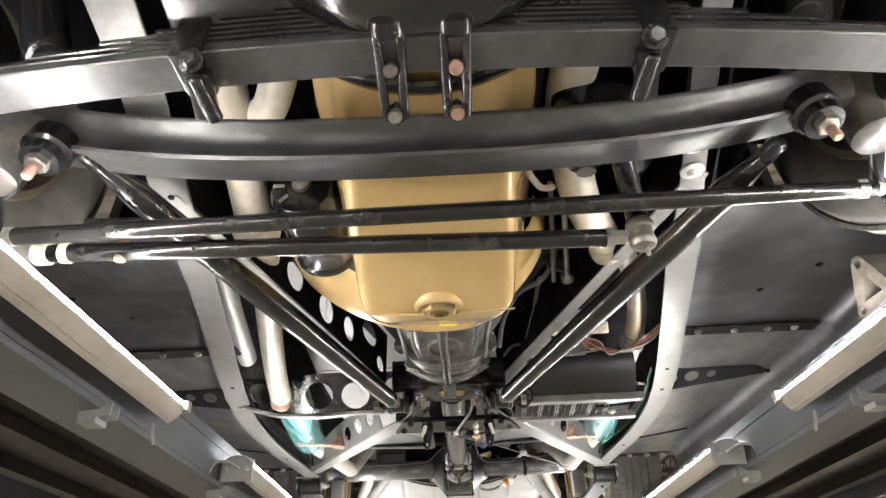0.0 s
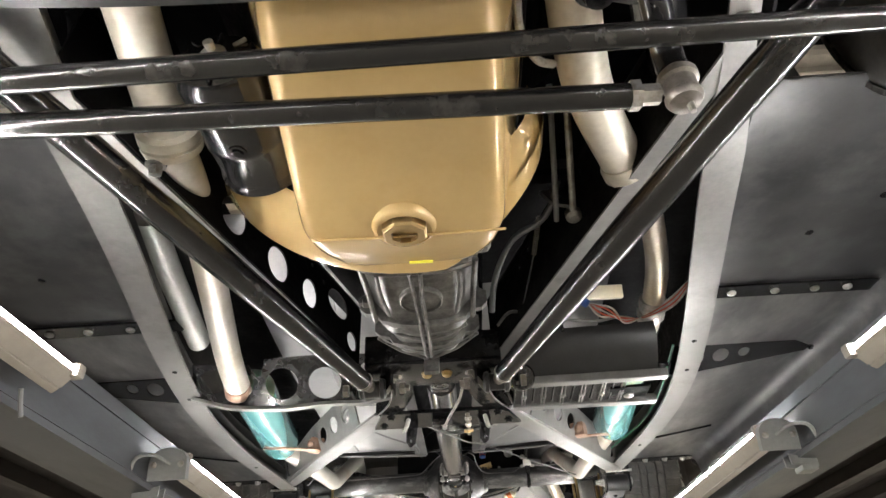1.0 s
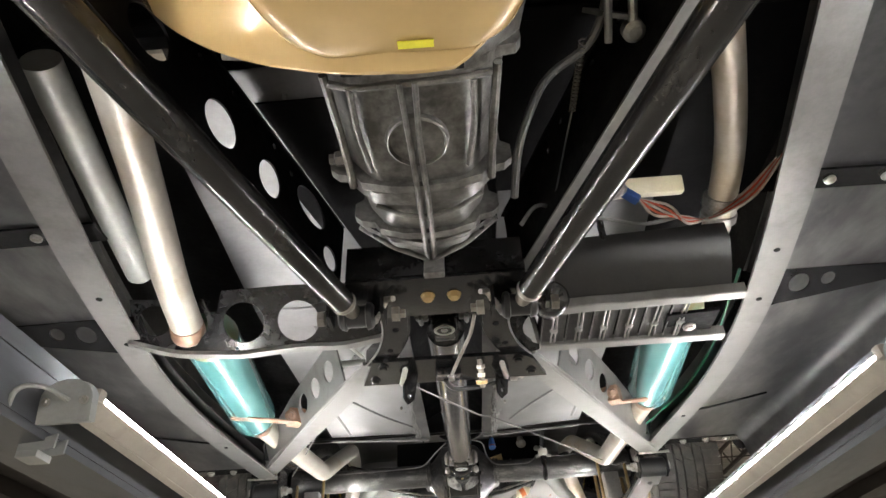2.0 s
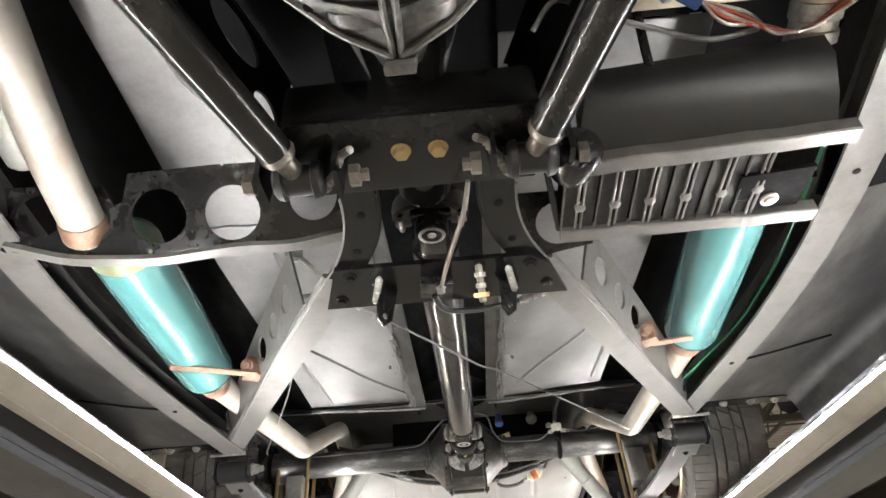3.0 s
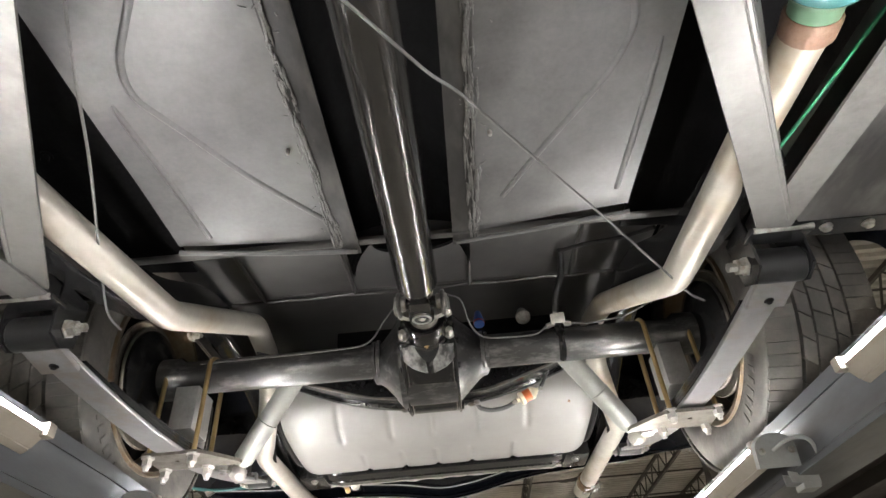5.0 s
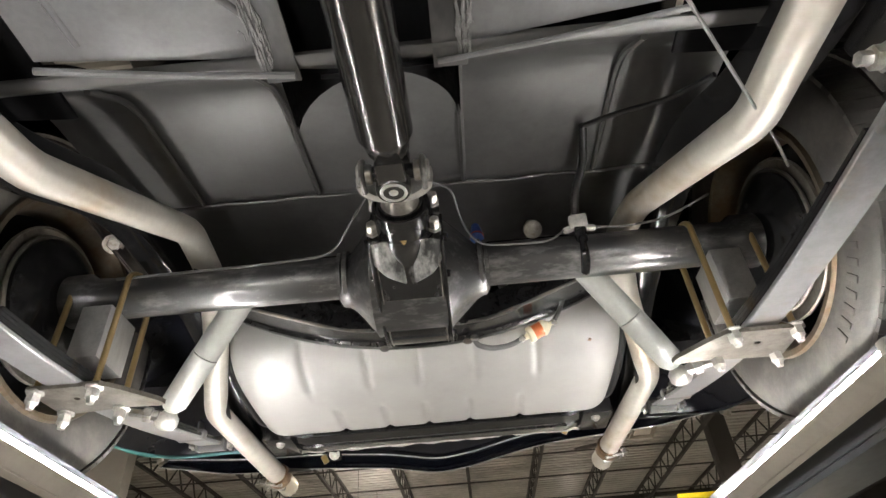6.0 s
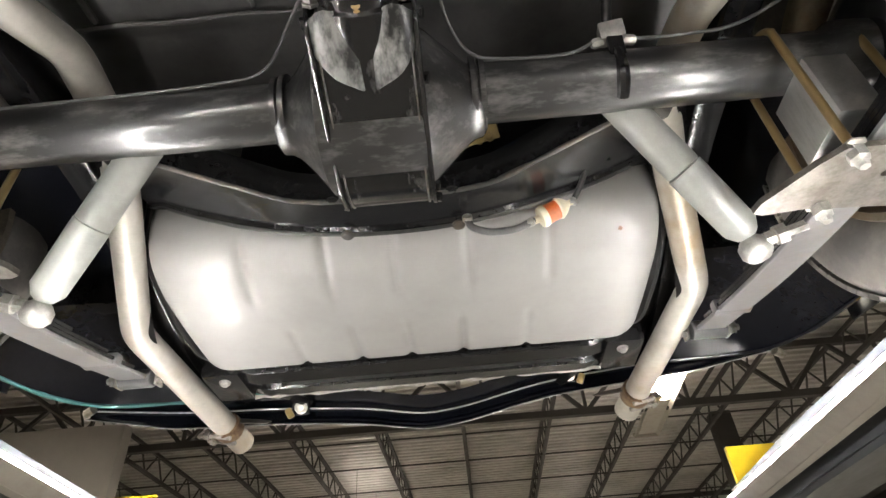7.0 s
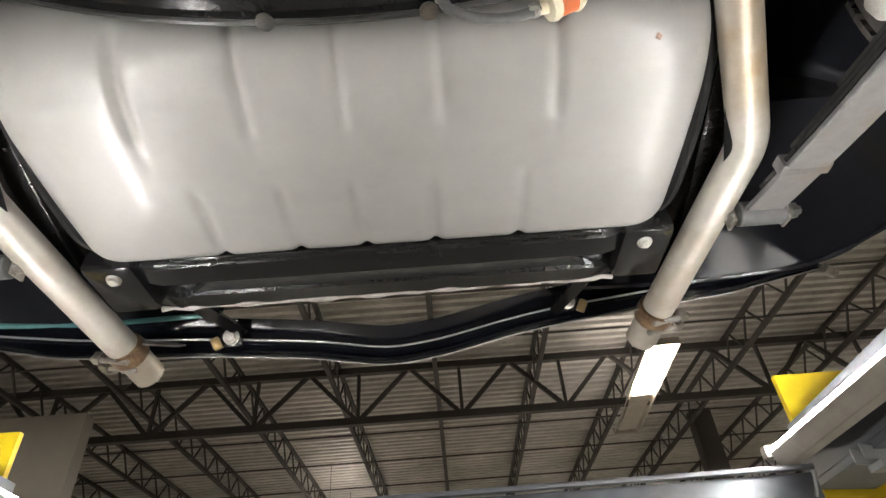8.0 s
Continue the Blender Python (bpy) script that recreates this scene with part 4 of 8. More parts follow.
# the front end


def front_axle():
    xs = [-0.535 + 1.07 * i / 96 for i in range(97)]

    def zc(x):
        return 1.803 + 0.050 * min(1.2, abs(x) / 0.5) ** 2.6
    front = [(-0.027, 0.032), (-0.027, 0.029), (-0.0245, 0.025), (-0.018, 0.020), (-0.012, 0.011), (-0.0105, 0.0), (-0.011, -0.010), (-0.014, -0.017), (-0.021, -0.022), (-0.027, -0.025)]
    prof = [(-0.025, -0.030), (-0.006, -0.0285), (0.006, -0.0285), (0.025, -0.030), (0.027, -0.024), (0.011, -0.012), (0.011, 0.014), (0.027, 0.024), (0.027, 0.032)] + front
    bm = bmesh.new()
    rings = []
    for x in xs:
        f = min(1.0, max(0.0, (abs(x) - 0.455) / 0.035)) ** 2
        ring = []
        for a, b in prof:
            aa = a if abs(b) > 0.0255 else math.copysign(abs(a) + (0.026 - abs(a)) * f, a)
            ty = aa * math.cos(0.16) - b * math.sin(0.16)
            tz = aa * math.sin(0.16) + b * math.cos(0.16)
            ring.append(V(x, 0.637 + ty, zc(x) + tz))
        rings.append(ring)
    loft(bm, rings)
    bmesh.ops.bevel(bm, geom=[e for e in bm.edges if len(e.link_faces) == 2 and e.calc_face_angle(0) > 1.1], offset=0.002, segments=2, affect="EDGES")
    ax = part("front_axle", bm, AXLEP, car, "gloss black forged I-beam front axle")
    for s in (-1, 1):
        bm = bmesh.new()
        lathe(bm, (s * 0.575, 0.632, 1.775), (0.06 * s, 0.05, 1), [(0, 0.028), (0.004, 0.033), (0.055, 0.036), (0.11, 0.036), (0.13, 0.03)], 22)
        box(bm, (s * 0.545, 0.635, 1.855), (0.06, 0.055, 0.055), turn(0, -s * 22, 0), 0.012)
        part("kingpin_boss", bm, KING, ax, "worn grey-black kingpin boss")
        bm = bmesh.new()
        lathe(bm, (s * 0.497, 0.622, 1.835), (0, -0.22, -1), [(0, 0.03), (0.03, 0.031), (0.034, 0.026), (0.05, 0.024)], 20)
        part("perch", bm, GLOSS, ax)
        bm = bmesh.new()
        lathe(bm, (s * 0.497, 0.610, 1.786), (0, -0.22, -1), [(0, 0.0145), (0.010, 0.0145), (0.012, 0.012)], 6)
        part("perch_nut", bm, STEEL, ax, "bright hexagon nut")
        bm = bmesh.new()
        lathe(bm, (s * 0.497, 0.607, 1.772), (0, -0.22, -1), [(0, 0.0065), (0.018, 0.0065), (0.020, 0.005)], 12)
        part("bolt_end", bm, RUST, ax, "rusty bolt end")
        bm = bmesh.new()
        tube(bm, [(s * 0.585, 0.64, 1.80), (s * 0.60, 0.68, 1.775), (s * 0.618, 0.712, 1.768)], 0.014, 12, 0.03)
        part("steering_arm", bm, SATIN, ax, "black steering arm")
        bm = bmesh.new()
        lathe(bm, (s * 0.60, 0.632, 1.90), (s, 0, 0.08), [(0, 0.05), (0.04, 0.13), (0.055, 0.135), (0.06, 0.125)], 30)
        part("brake_plate", bm, SATIN, ax, "black brake backing plate")
    return ax


front_axle()


def leaf_pack():
    bm = bmesh.new()
    z0, y0, w, t = 1.815, 0.497, 0.025, 0.0085
    halves = (0.575, 0.50, 0.43, 0.36, 0.30, 0.23, 0.17)
    sp = None
    for i, h in enumerate(halves):
        b = bmesh.new() if i else bm
        rings = []
        for k in range(25):
            x = -h + 2 * h * k / 24
            zz = z0 + i * (t + 0.001) + (-0.050) * (abs(x) / 0.575) ** 2
            tt = t if i else 0.013
            e = 0.0015
            if i == 0:
                zz -= 0.0045
            rings.append([V(x, y0 - w + e, zz), V(x, y0 + w - e, zz), V(x, y0 + w, zz + e), V(x, y0 + w, zz + tt - e), V(x, y0 - w, zz + tt - e), V(x, y0 - w, zz + e)])
        loft(b, rings)
        if i == 0:
            sp = part("front_leaf_spring", b, FLEAF, car, "dark grey transverse front leaf spring with stacked leaves")
        else:
            part("leaf", b, SATIN, sp, "black spring leaf")
    for s in (-1, 1):
        bm = bmesh.new()
        box(bm, (s * 0.257, y0, 1.828), (0.036, 0.058, 0.068), None, 0.003)
        part("spring_clamp", bm, SATIN, sp, "black spring clamp")
        bm = bmesh.new()
        box(bm, (s * 0.250, y0 + 0.018, 1.784), (0.026, 0.060, 0.016), turn(-10, 0, s * -8), 0.003)
        rod(bm, (s * 0.250, y0 - 0.010, 1.782), (s * 0.244, y0 + 0.046, 1.772), 0.010, 14)
        part("clamp_bolt", bm, SATIN, sp)
        bm = bmesh.new()
        bolt(bm, (s * 0.250, y0 - 0.024, 1.790), (0, -1, -0.6), 0.010, 0.008)
        part("clamp_nut", bm, SATIN, sp, "black clamp nut")
        bm = bmesh.new()
        rod(bm, (s * 0.570, y0 - 0.026, 1.782), (s * 0.570, y0 + 0.026, 1.782), 0.018, 18)
        part("spring_eye", bm, SATIN, sp)
        bm = bmesh.new()
        box(bm, (s * 0.592, y0 + 0.055, 1.815), (0.03, 0.11, 0.055), turn(25, 0, s * 8), 0.008)
        part("spring_shackle", bm, SATIN, sp)
        # central U-bolts: slotted links that clamp the pack
        x = s * 0.037
        top, low = V(x, y0 - 0.036, 1.818), V(x, y0 + 0.070, 1.784)
        for o in (-0.0135, 0.0135):
            bm = bmesh.new()
            rod(bm, top + V(o, 0, 0), low + V(o * 0.8, 0, 0), 0.0058, 12)
            part("u_bolt_leg", bm, SATIN, sp, "black U-bolt leg")
        d = low - top
        bm = bmesh.new()
        lathe(bm, top - d.normalized() * 0.012, d, [(0, 0.016), (0.005, 0.021), (0.020, 0.021), (0.024, 0.017)], 18)
        part("u_bolt_cap", bm, SATIN, sp, "black clamp cap")
        for f, r_ in ((0.42, 0.0105), (0.92, 0.0105)):
            c = top.lerp(low, f)
            bm = bmesh.new()
            lathe(bm, c + V(0, 0.012, 0.012), (0, -0.55, -0.83), [(0, 0.014), (0.010, 0.014), (0.012, 0.011)], 6)
            part("clamp_nut", bm, SATIN, sp)
            bm = bmesh.new()
            lathe(bm, c + V(0, 0.006, 0.002), (0, -0.55, -0.83), [(0, 0.0085), (0.016, 0.0085), (0.018, 0.007)], 12)
            part("bolt_end", bm, RUST if s > 0 else STEEL, sp, "worn bolt end")
    return sp


leaf_pack()


def front_crossmember():
    bm = bmesh.new()
    rings = []
    for k in range(33):
        x = -0.40 + 0.80 * k / 32
        g = math.exp(-(x / 0.16) ** 2)
        zb = 1.935 - 0.02 * g
        rings.append([V(x, 0.500 + a * (0.075 + 0.02 * g), zb + 0.055 + b * 0.055) for a, b in rrect(1, 1, 0.45, 5)])
    loft(bm, rings)
    c = part("front_crossmember", bm, GLOSS, car, "gloss black front crossmember with a rounded belly")
    for name, y, zl, wide, lean in (("front_lip", 0.462, 1.800, 0.0030, -0.075), ("rear_lip", 0.560, 1.830, 0.0012, 0.05)):
        bm = bmesh.new()
        rings = []
        for k in range(41):
            x = -0.24 + 0.48 * k / 40
            zb = zl + 3.0 * x * x + wide
            ring = []
            for i in range(9):
                g = math.pi / 2 * i / 8
                ring.append(V(x, y + lean * math.sin(g), zb + 0.085 * (1 - math.cos(g))))
            ring += [V(p.x, p.y - lean * 0.08, p.z + 0.004) for p in reversed(ring)]
            rings.append(ring)
        loft(bm, rings)
        part(name, bm, GLOSS, c, "black rounded crossmember lip", 50)
    return c


front_crossmember()


def front_shock(s):
    bm = bmesh.new()
    lathe(bm, (s * 0.485, 0.545, 1.90), (s * 0.055, 0, 0.136), [(0, 0.024), (0.006, 0.029), (0.16, 0.029), (0.17, 0.033), (0.30, 0.033)], 22)
    f = part("front_shock", bm, SATIN, car, "black front shock absorber")
    bm = bmesh.new()
    lathe(bm, (s * 0.480, 0.545, 1.875), (0, 0, 1), [(0, 0.014), (0.03, 0.016)], 14)
    part("lower_eye", bm, SATIN, f)
    return f


for s in (-1, 1):
    front_shock(s)


def steering():
    bm = bmesh.new()
    tube(bm, [(-0.60, 0.7105, 1.743), (0.60, 0.710, 1.7553)], 0.0125, 18, 0)
    t = part("tie_rod", bm, ROD, car, "long gloss black tie rod")
    for s in (-1, 1):
        bm = bmesh.new()
        lathe(bm, (s * 0.575, 0.7103, 1.7492 + s * 0.006), (s, 0, 0), [(0, 0.0145), (0.012, 0.0145), (0.014, 0.011), (0.05, 0.011)], 6)
        part("rod_end", bm, ZINC, t, "bright threaded rod end")
        bm = bmesh.new()
        lathe(bm, (s * 0.628, 0.7103, 1.735), (0, 0, 1), [(0, 0.010), (0.006, 0.019), (0.024, 0.019), (0.034, 0.012), (0.05, 0.010)], 18)
        part("ball_joint", bm, SATIN, t)
    bm = bmesh.new()
    tube(bm, [(-0.56, 0.7645, 1.750), (0.245, 0.769, 1.735)], 0.0135, 18, 0)
    d = part("drag_link", bm, ROD, car, "gloss black drag link")
    bm = bmesh.new()
    lathe(bm, (0.243, 0.769, 1.735), (1, 0, 0), [(0, 0.016), (0.010, 0.016), (0.011, 0.011), (0.030, 0.011)], 6)
    part("lock_nut", bm, ZINC, d, "steel lock nut")
    bm = bmesh.new()
    lathe(bm, (-0.53, 0.7645, 1.7495), (-1, 0, 0.02), [(0, 0.0155), (0.012, 0.0155), (0.013, 0.011), (0.03, 0.011), (0.031, 0.017), (0.05, 0.017)], 12)
    part("rod_end", bm, IVORY, d, "pale rod end collar")
    bm = bmesh.new()
    lathe(bm, (-0.455, 0.765, 1.733), (0, 0, 1), [(0, 0.008), (0.012, 0.010), (0.03, 0.010)], 10)
    part("clamp_bolt", bm, RUST, d, "rusty clamp bolt")
    bm = bmesh.new()
    lathe(bm, (0.292, 0.763, 1.708), (0.02, -0.05, 1), [(0, 0.004), (0.003, 0.010), (0.005, 0.016), (0.010, 0.0185), (0.014, 0.0185), (0.016, 0.0165), (0.032, 0.0165), (0.034, 0.020), (0.042, 0.020), (0.046, 0.014), (0.06, 0.011)], 22)
    j = part("ball_joint", bm, STEEL, d, "cast steel ball joint")
    bm = bmesh.new()
    lathe(bm, (0.295, 0.761, 1.698), (0, 0, 1), [(0, 0.003), (0.012, 0.004)], 8)
    part("grease_nipple", bm, ZINC, j)
    # pitman arm and steering box
    bm = bmesh.new()
    tube(bm, [(0.292, 0.762, 1.758), (0.292, 0.76, 1.785), (0.27, 0.70, 1.82), (0.255, 0.66, 1.85)], 0.016, 12, 0.02)
    part("pitman_arm", bm, SATIN, d, "black pitman arm")
    bm = bmesh.new()
    lathe(bm, (0.215, 0.70, 1.80), (0.02, -0.15, 1), [(0, 0.014), (0.012, 0.018), (0.014, 0.024), (0.05, 0.028), (0.055, 0.036), (0.14, 0.038), (0.20, 0.03)], 20)
    lathe(bm, (0.30, 0.73, 1.90), (0.4, 1, 0.3), [(0, 0.03), (0.08, 0.034), (0.09, 0.025), (0.2, 0.02)], 18)
    box(bm, (0.25, 0.70, 1.90), (0.09, 0.09, 0.08), turn(5, 10, 8), 0.012)
    part("steering_box", bm, GLOSS, d, "black steering box")
    bm = bmesh.new()
    for p in ((0.335, 0.69, 1.875), (0.365, 0.69, 1.885), (0.395, 0.70, 1.885), (0.34, 0.745, 1.885)):
        bolt(bm, p, (0, -0.4, -1), 0.010, 0.008)
        rod(bm, Vector(p), Vector(p) + V(0, 0.02, 0.05), 0.012, 10)
    part("box_bolt", bm, ZINC, d)
    return t


steering()


def rail_washer(x, y):
    """Wide washer and bolt that hold the steering box to the rail."""
    bm = bmesh.new()
    z = curve_at(RAIL_Z, y) - 0.001
    lathe(bm, (x, y, z), (0, 0, -1), [(0, 0.0185), (0.004, 0.0185), (0.005, 0.016), (0.005, 0.009)], 22, 0, False)
    w = part("box_washer", bm, NUTS, RAILS[1], "bright wide washer")
    bm = bmesh.new()
    lathe(bm, (x, y, z), (0, 0, -1), [(0, 0.009), (0.003, 0.009), (0.004, 0.007)], 12)
    part("box_stud", bm, STEEL, RAILS[1])
    return w


for x, y in ((0.398, 0.737), (0.410, 0.793)):
    rail_washer(x, y)


def radius_rod(s):
    a, b = V(0.452, 0.652, 1.787) if s > 0 else V(-0.462, 0.640, 1.822), V(s * 0.152, 1.575, 1.803)
    bm = bmesh.new()
    tube(bm, [a, a.lerp(b, 0.03), a.lerp(b, 0.09), a.lerp(b, 0.5), b], 0.0195, 26, 0, radii=[0.0115, 0.0125, 0.0215, 0.0240, 0.0205])
    r = part("radius_rod", bm, ROD, car, "gloss black tubular radius rod")
    d = (b - a).normalized()
    bm = bmesh.new()
    lathe(bm, b - d * 0.006, d, [(0, 0.0207), (0.006, 0.0215), (0.012, 0.019), (0.016, 0.013), (0.05, 0.013)], 18)
    part("threaded_end", bm, STEEL, r, "bright threaded end")
    bm = bmesh.new()
    c = b + d * 0.045
    lathe(bm, c + V(-0.030, 0, 0), (1, 0, 0), [(0, 0.016), (0.004, 0.022), (0.012, 0.024), (0.014, 0.019), (0.046, 0.019), (0.048, 0.024), (0.056, 0.022), (0.06, 0.016)], 20)
    part("bushing", bm, BUSH, r, "black rubber bushing")
    for o in (-0.045, 0.045):
        bm = bmesh.new()
        plate(bm, [(-0.022, -0.012), (0.022, -0.012), (0.03, 0.05), (-0.03, 0.05)], 0.006, axes(c + V(o - 0.003, 0, 0), (0, 1, 0), (0, 0, 1)))
        part("bracket", bm, SATIN, r, "welded black bracket")
    for o in (-1, 1):
        bm = bmesh.new()
        tube(bm, [c + V(o * 0.045 - s * 0.02, -0.03, 0.012), c + V(o * 0.045, -0.008, 0.026), c + V(o * 0.047, 0.02, 0.036)], 0.0045, 8, 0, wob=0.5)
        part("weld_bead", bm, ZINC, r, "bright weld bead")
    bm = bmesh.new()
    lathe(bm, c + V(-0.06 * s, 0, 0), (-s, 0, 0), [(0, 0.014), (0.012, 0.014), (0.013, 0.008), (0.022, 0.008)], 6)
    part("pivot_nut", bm, STEEL, r, "bright pivot nut")
    bm = bmesh.new()
    lathe(bm, c + V(0.054 * s, 0, 0), (s, 0, 0), [(0, 0.014), (0.012, 0.014)], 6)
    part("pivot_bolt", bm, STEEL, r, "bright pivot bolt")
    bm = bmesh.new()
    lathe(bm, a - d * 0.012, d, [(0, 0.008), (0.004, 0.0125), (0.03, 0.0135), (0.034, 0.0118)], 18)
    part("axle_yoke", bm, SATIN, r, "black forged axle yoke")
    return r


for s in (-1, 1):
    radius_rod(s)

# engine and gearbox


def oil_pan():
    """Sump with a sloping floor, flared upper flange and a curved rear lip."""
    rows = [  # y, floor z, floor half width, side z, top half width
        (0.40, 1.905, 0.110, 1.925, 0.150), (0.58, 1.893, 0.112, 1.918, 0.152), (0.675, 1.845, 0.116, 1.895, 0.160), (0.715, 1.812, 0.120, 1.870, 0.160),
        (0.75, 1.796, 0.122, 1.860, 0.160), (0.86, 1.768, 0.127, 1.850, 0.164), (0.965, 1.744, 0.130, 1.835, 0.166), (0.985, 1.742, 0.130, 1.835, 0.164),
        (1.03, 1.750, 0.122, 1.845, 0.172), (1.075, 1.765, 0.105, 1.850, 0.176), (1.092, 1.772, 0.085, 1.850, 0.176), (1.100, 1.782, 0.082, 1.852, 0.172)]
    ys = []
    for a, b in zip(rows, rows[1:]):
        for i in range(5):
            ys.append([p + (q - p) * i / 5 for p, q in zip(a, b)])
    ys.append(list(rows[-1]))
    for _ in range(2):
        ys = [ys[0]] + [[(a + 2 * b + c) / 4 for a, b, c in zip(ys[i - 1], ys[i], ys[i + 1])] for i in range(1, len(ys) - 1)] + [ys[-1]]
    rings = []
    for y, zf, wf, zs, wt in ys:
        half = rounded([(0, 0, zf), (wf, 0, zf), (wf + 0.018, 0, zs), (wt, 0, 1.925), (wt + 0.004, 0, 1.935)], 0.024, 6)
        ring = [V(p.x, y, p.z) for p in half]
        rings.append([V(-p.x - 0.006, y, p.z) for p in reversed(ring[1:])] + [V(p.x - 0.006, p.y, p.z) for p in ring])
    bm = bmesh.new()
    loft(bm, rings, True, True)
    pan = part("oil_pan", bm, PAN, car, "glossy gold painted oil pan", 50)
    bm = bmesh.new()
    plug = V(-0.004, 0.974, 1.744)
    ax = V(0, 0.10, -1)
    lathe(bm, plug - ax.normalized() * 0.012, ax, [(0, 0.044), (0.010, 0.0435), (0.0145, 0.0395), (0.0155, 0.0355), (0.006, 0.0335), (0.005, 0.0)], 36)
    part("drain_seat", bm, PAN, pan, "raised gold drain seat")
    bm = bmesh.new()
    lathe(bm, plug, ax, [(-0.002, 0.031), (0.007, 0.0305), (0.010, 0.0275), (0.0105, 0.0185), (0.002, 0.0175), (0.0015, 0.0)], 8, 0.4)
    part("drain_plug", bm, BRASS, pan, "octagonal brass drain plug with a hollow centre", 20)
    bm = bmesh.new()
    for i in range(11):
        a = -0.9 + 1.8 * i / 10 + math.pi
        if i in (3, 7):
            continue
        c = plug + V(0.023 * math.sin(a + math.pi), -0.023 * math.cos(a + math.pi), -0.0108)
        box(bm, c, (0.0018, 0.0055, 0.0008), turn(0, 0, -math.degrees(a)), 0)
    tagged(part("stamped_mark", bm, PAN, pan, "stamped bars round the plug"), kind="stuff")
    bm = bmesh.new()
    box(bm, (0.010, 1.078, 1.7635), (0.034, 0.010, 0.0012), turn(18, 0, 0), 0)
    part("sticker", bm, STICK, pan, "small bright yellow sticker")
    bm = bmesh.new()
    tube(bm, [(-0.128, 0.985, 1.7435), (-0.06, 0.984, 1.7405), (0.06, 0.984, 1.7405), (0.128, 0.985, 1.7435)], 0.002, 6, 0.02)
    part("floor_crease", bm, PAN, pan)
    # wide rear flange that turns up round the starter
    bm = bmesh.new()
    path = []
    for i in range(41):
        a = math.pi * i / 40
        if i < 20:
            # the wide side round the starter follows the bell housing's circle
            x = -0.315 * (1 - i / 20)
            z, y = 2.131 - math.sqrt(0.362 ** 2 - x * x), 1.102
        else:
            x, z = -0.195 * math.cos(a), 1.915 - 0.144 * math.sin(a) ** 0.75
            y = 1.105 - 0.20 * max(0.0, abs(math.cos(a)) - 0.25) ** 1.1
        path.append(V(x, y, z))
    loft(bm, [[p + V(0, -0.030, 0.010), p + V(0, 0.004, -0.005), p + V(0, 0.010, -0.002), p + V(0, 0.010, 0.010)] for p in path])
    part("rear_flange", bm, PAN, pan, "gold rear flange with a rolled rim", 50)
    # flared skirt between the sump and the flange
    bm = bmesh.new()
    rings = []
    for k in range(7):
        f = k / 6
        ring = []
        for i in range(41):
            a = math.pi * i / 40
            p = path[i]
            q = V(-0.172 * math.cos(a), 0.90 + 0.05 * math.sin(a), 1.925 - 0.10 * math.sin(a) ** 0.6)
            if i < 16:
                q = V(p.x * 0.90, 1.005, p.z + 0.030)
            ring.append(q.lerp(p + V(0, -0.012, 0.003), f ** 1.5))
        rings.append(ring)
    loft(bm, rings, False, False)
    part("flared_skirt", bm, PAN, pan, "gold flared rear skirt", 60)
    return pan


oil_pan()


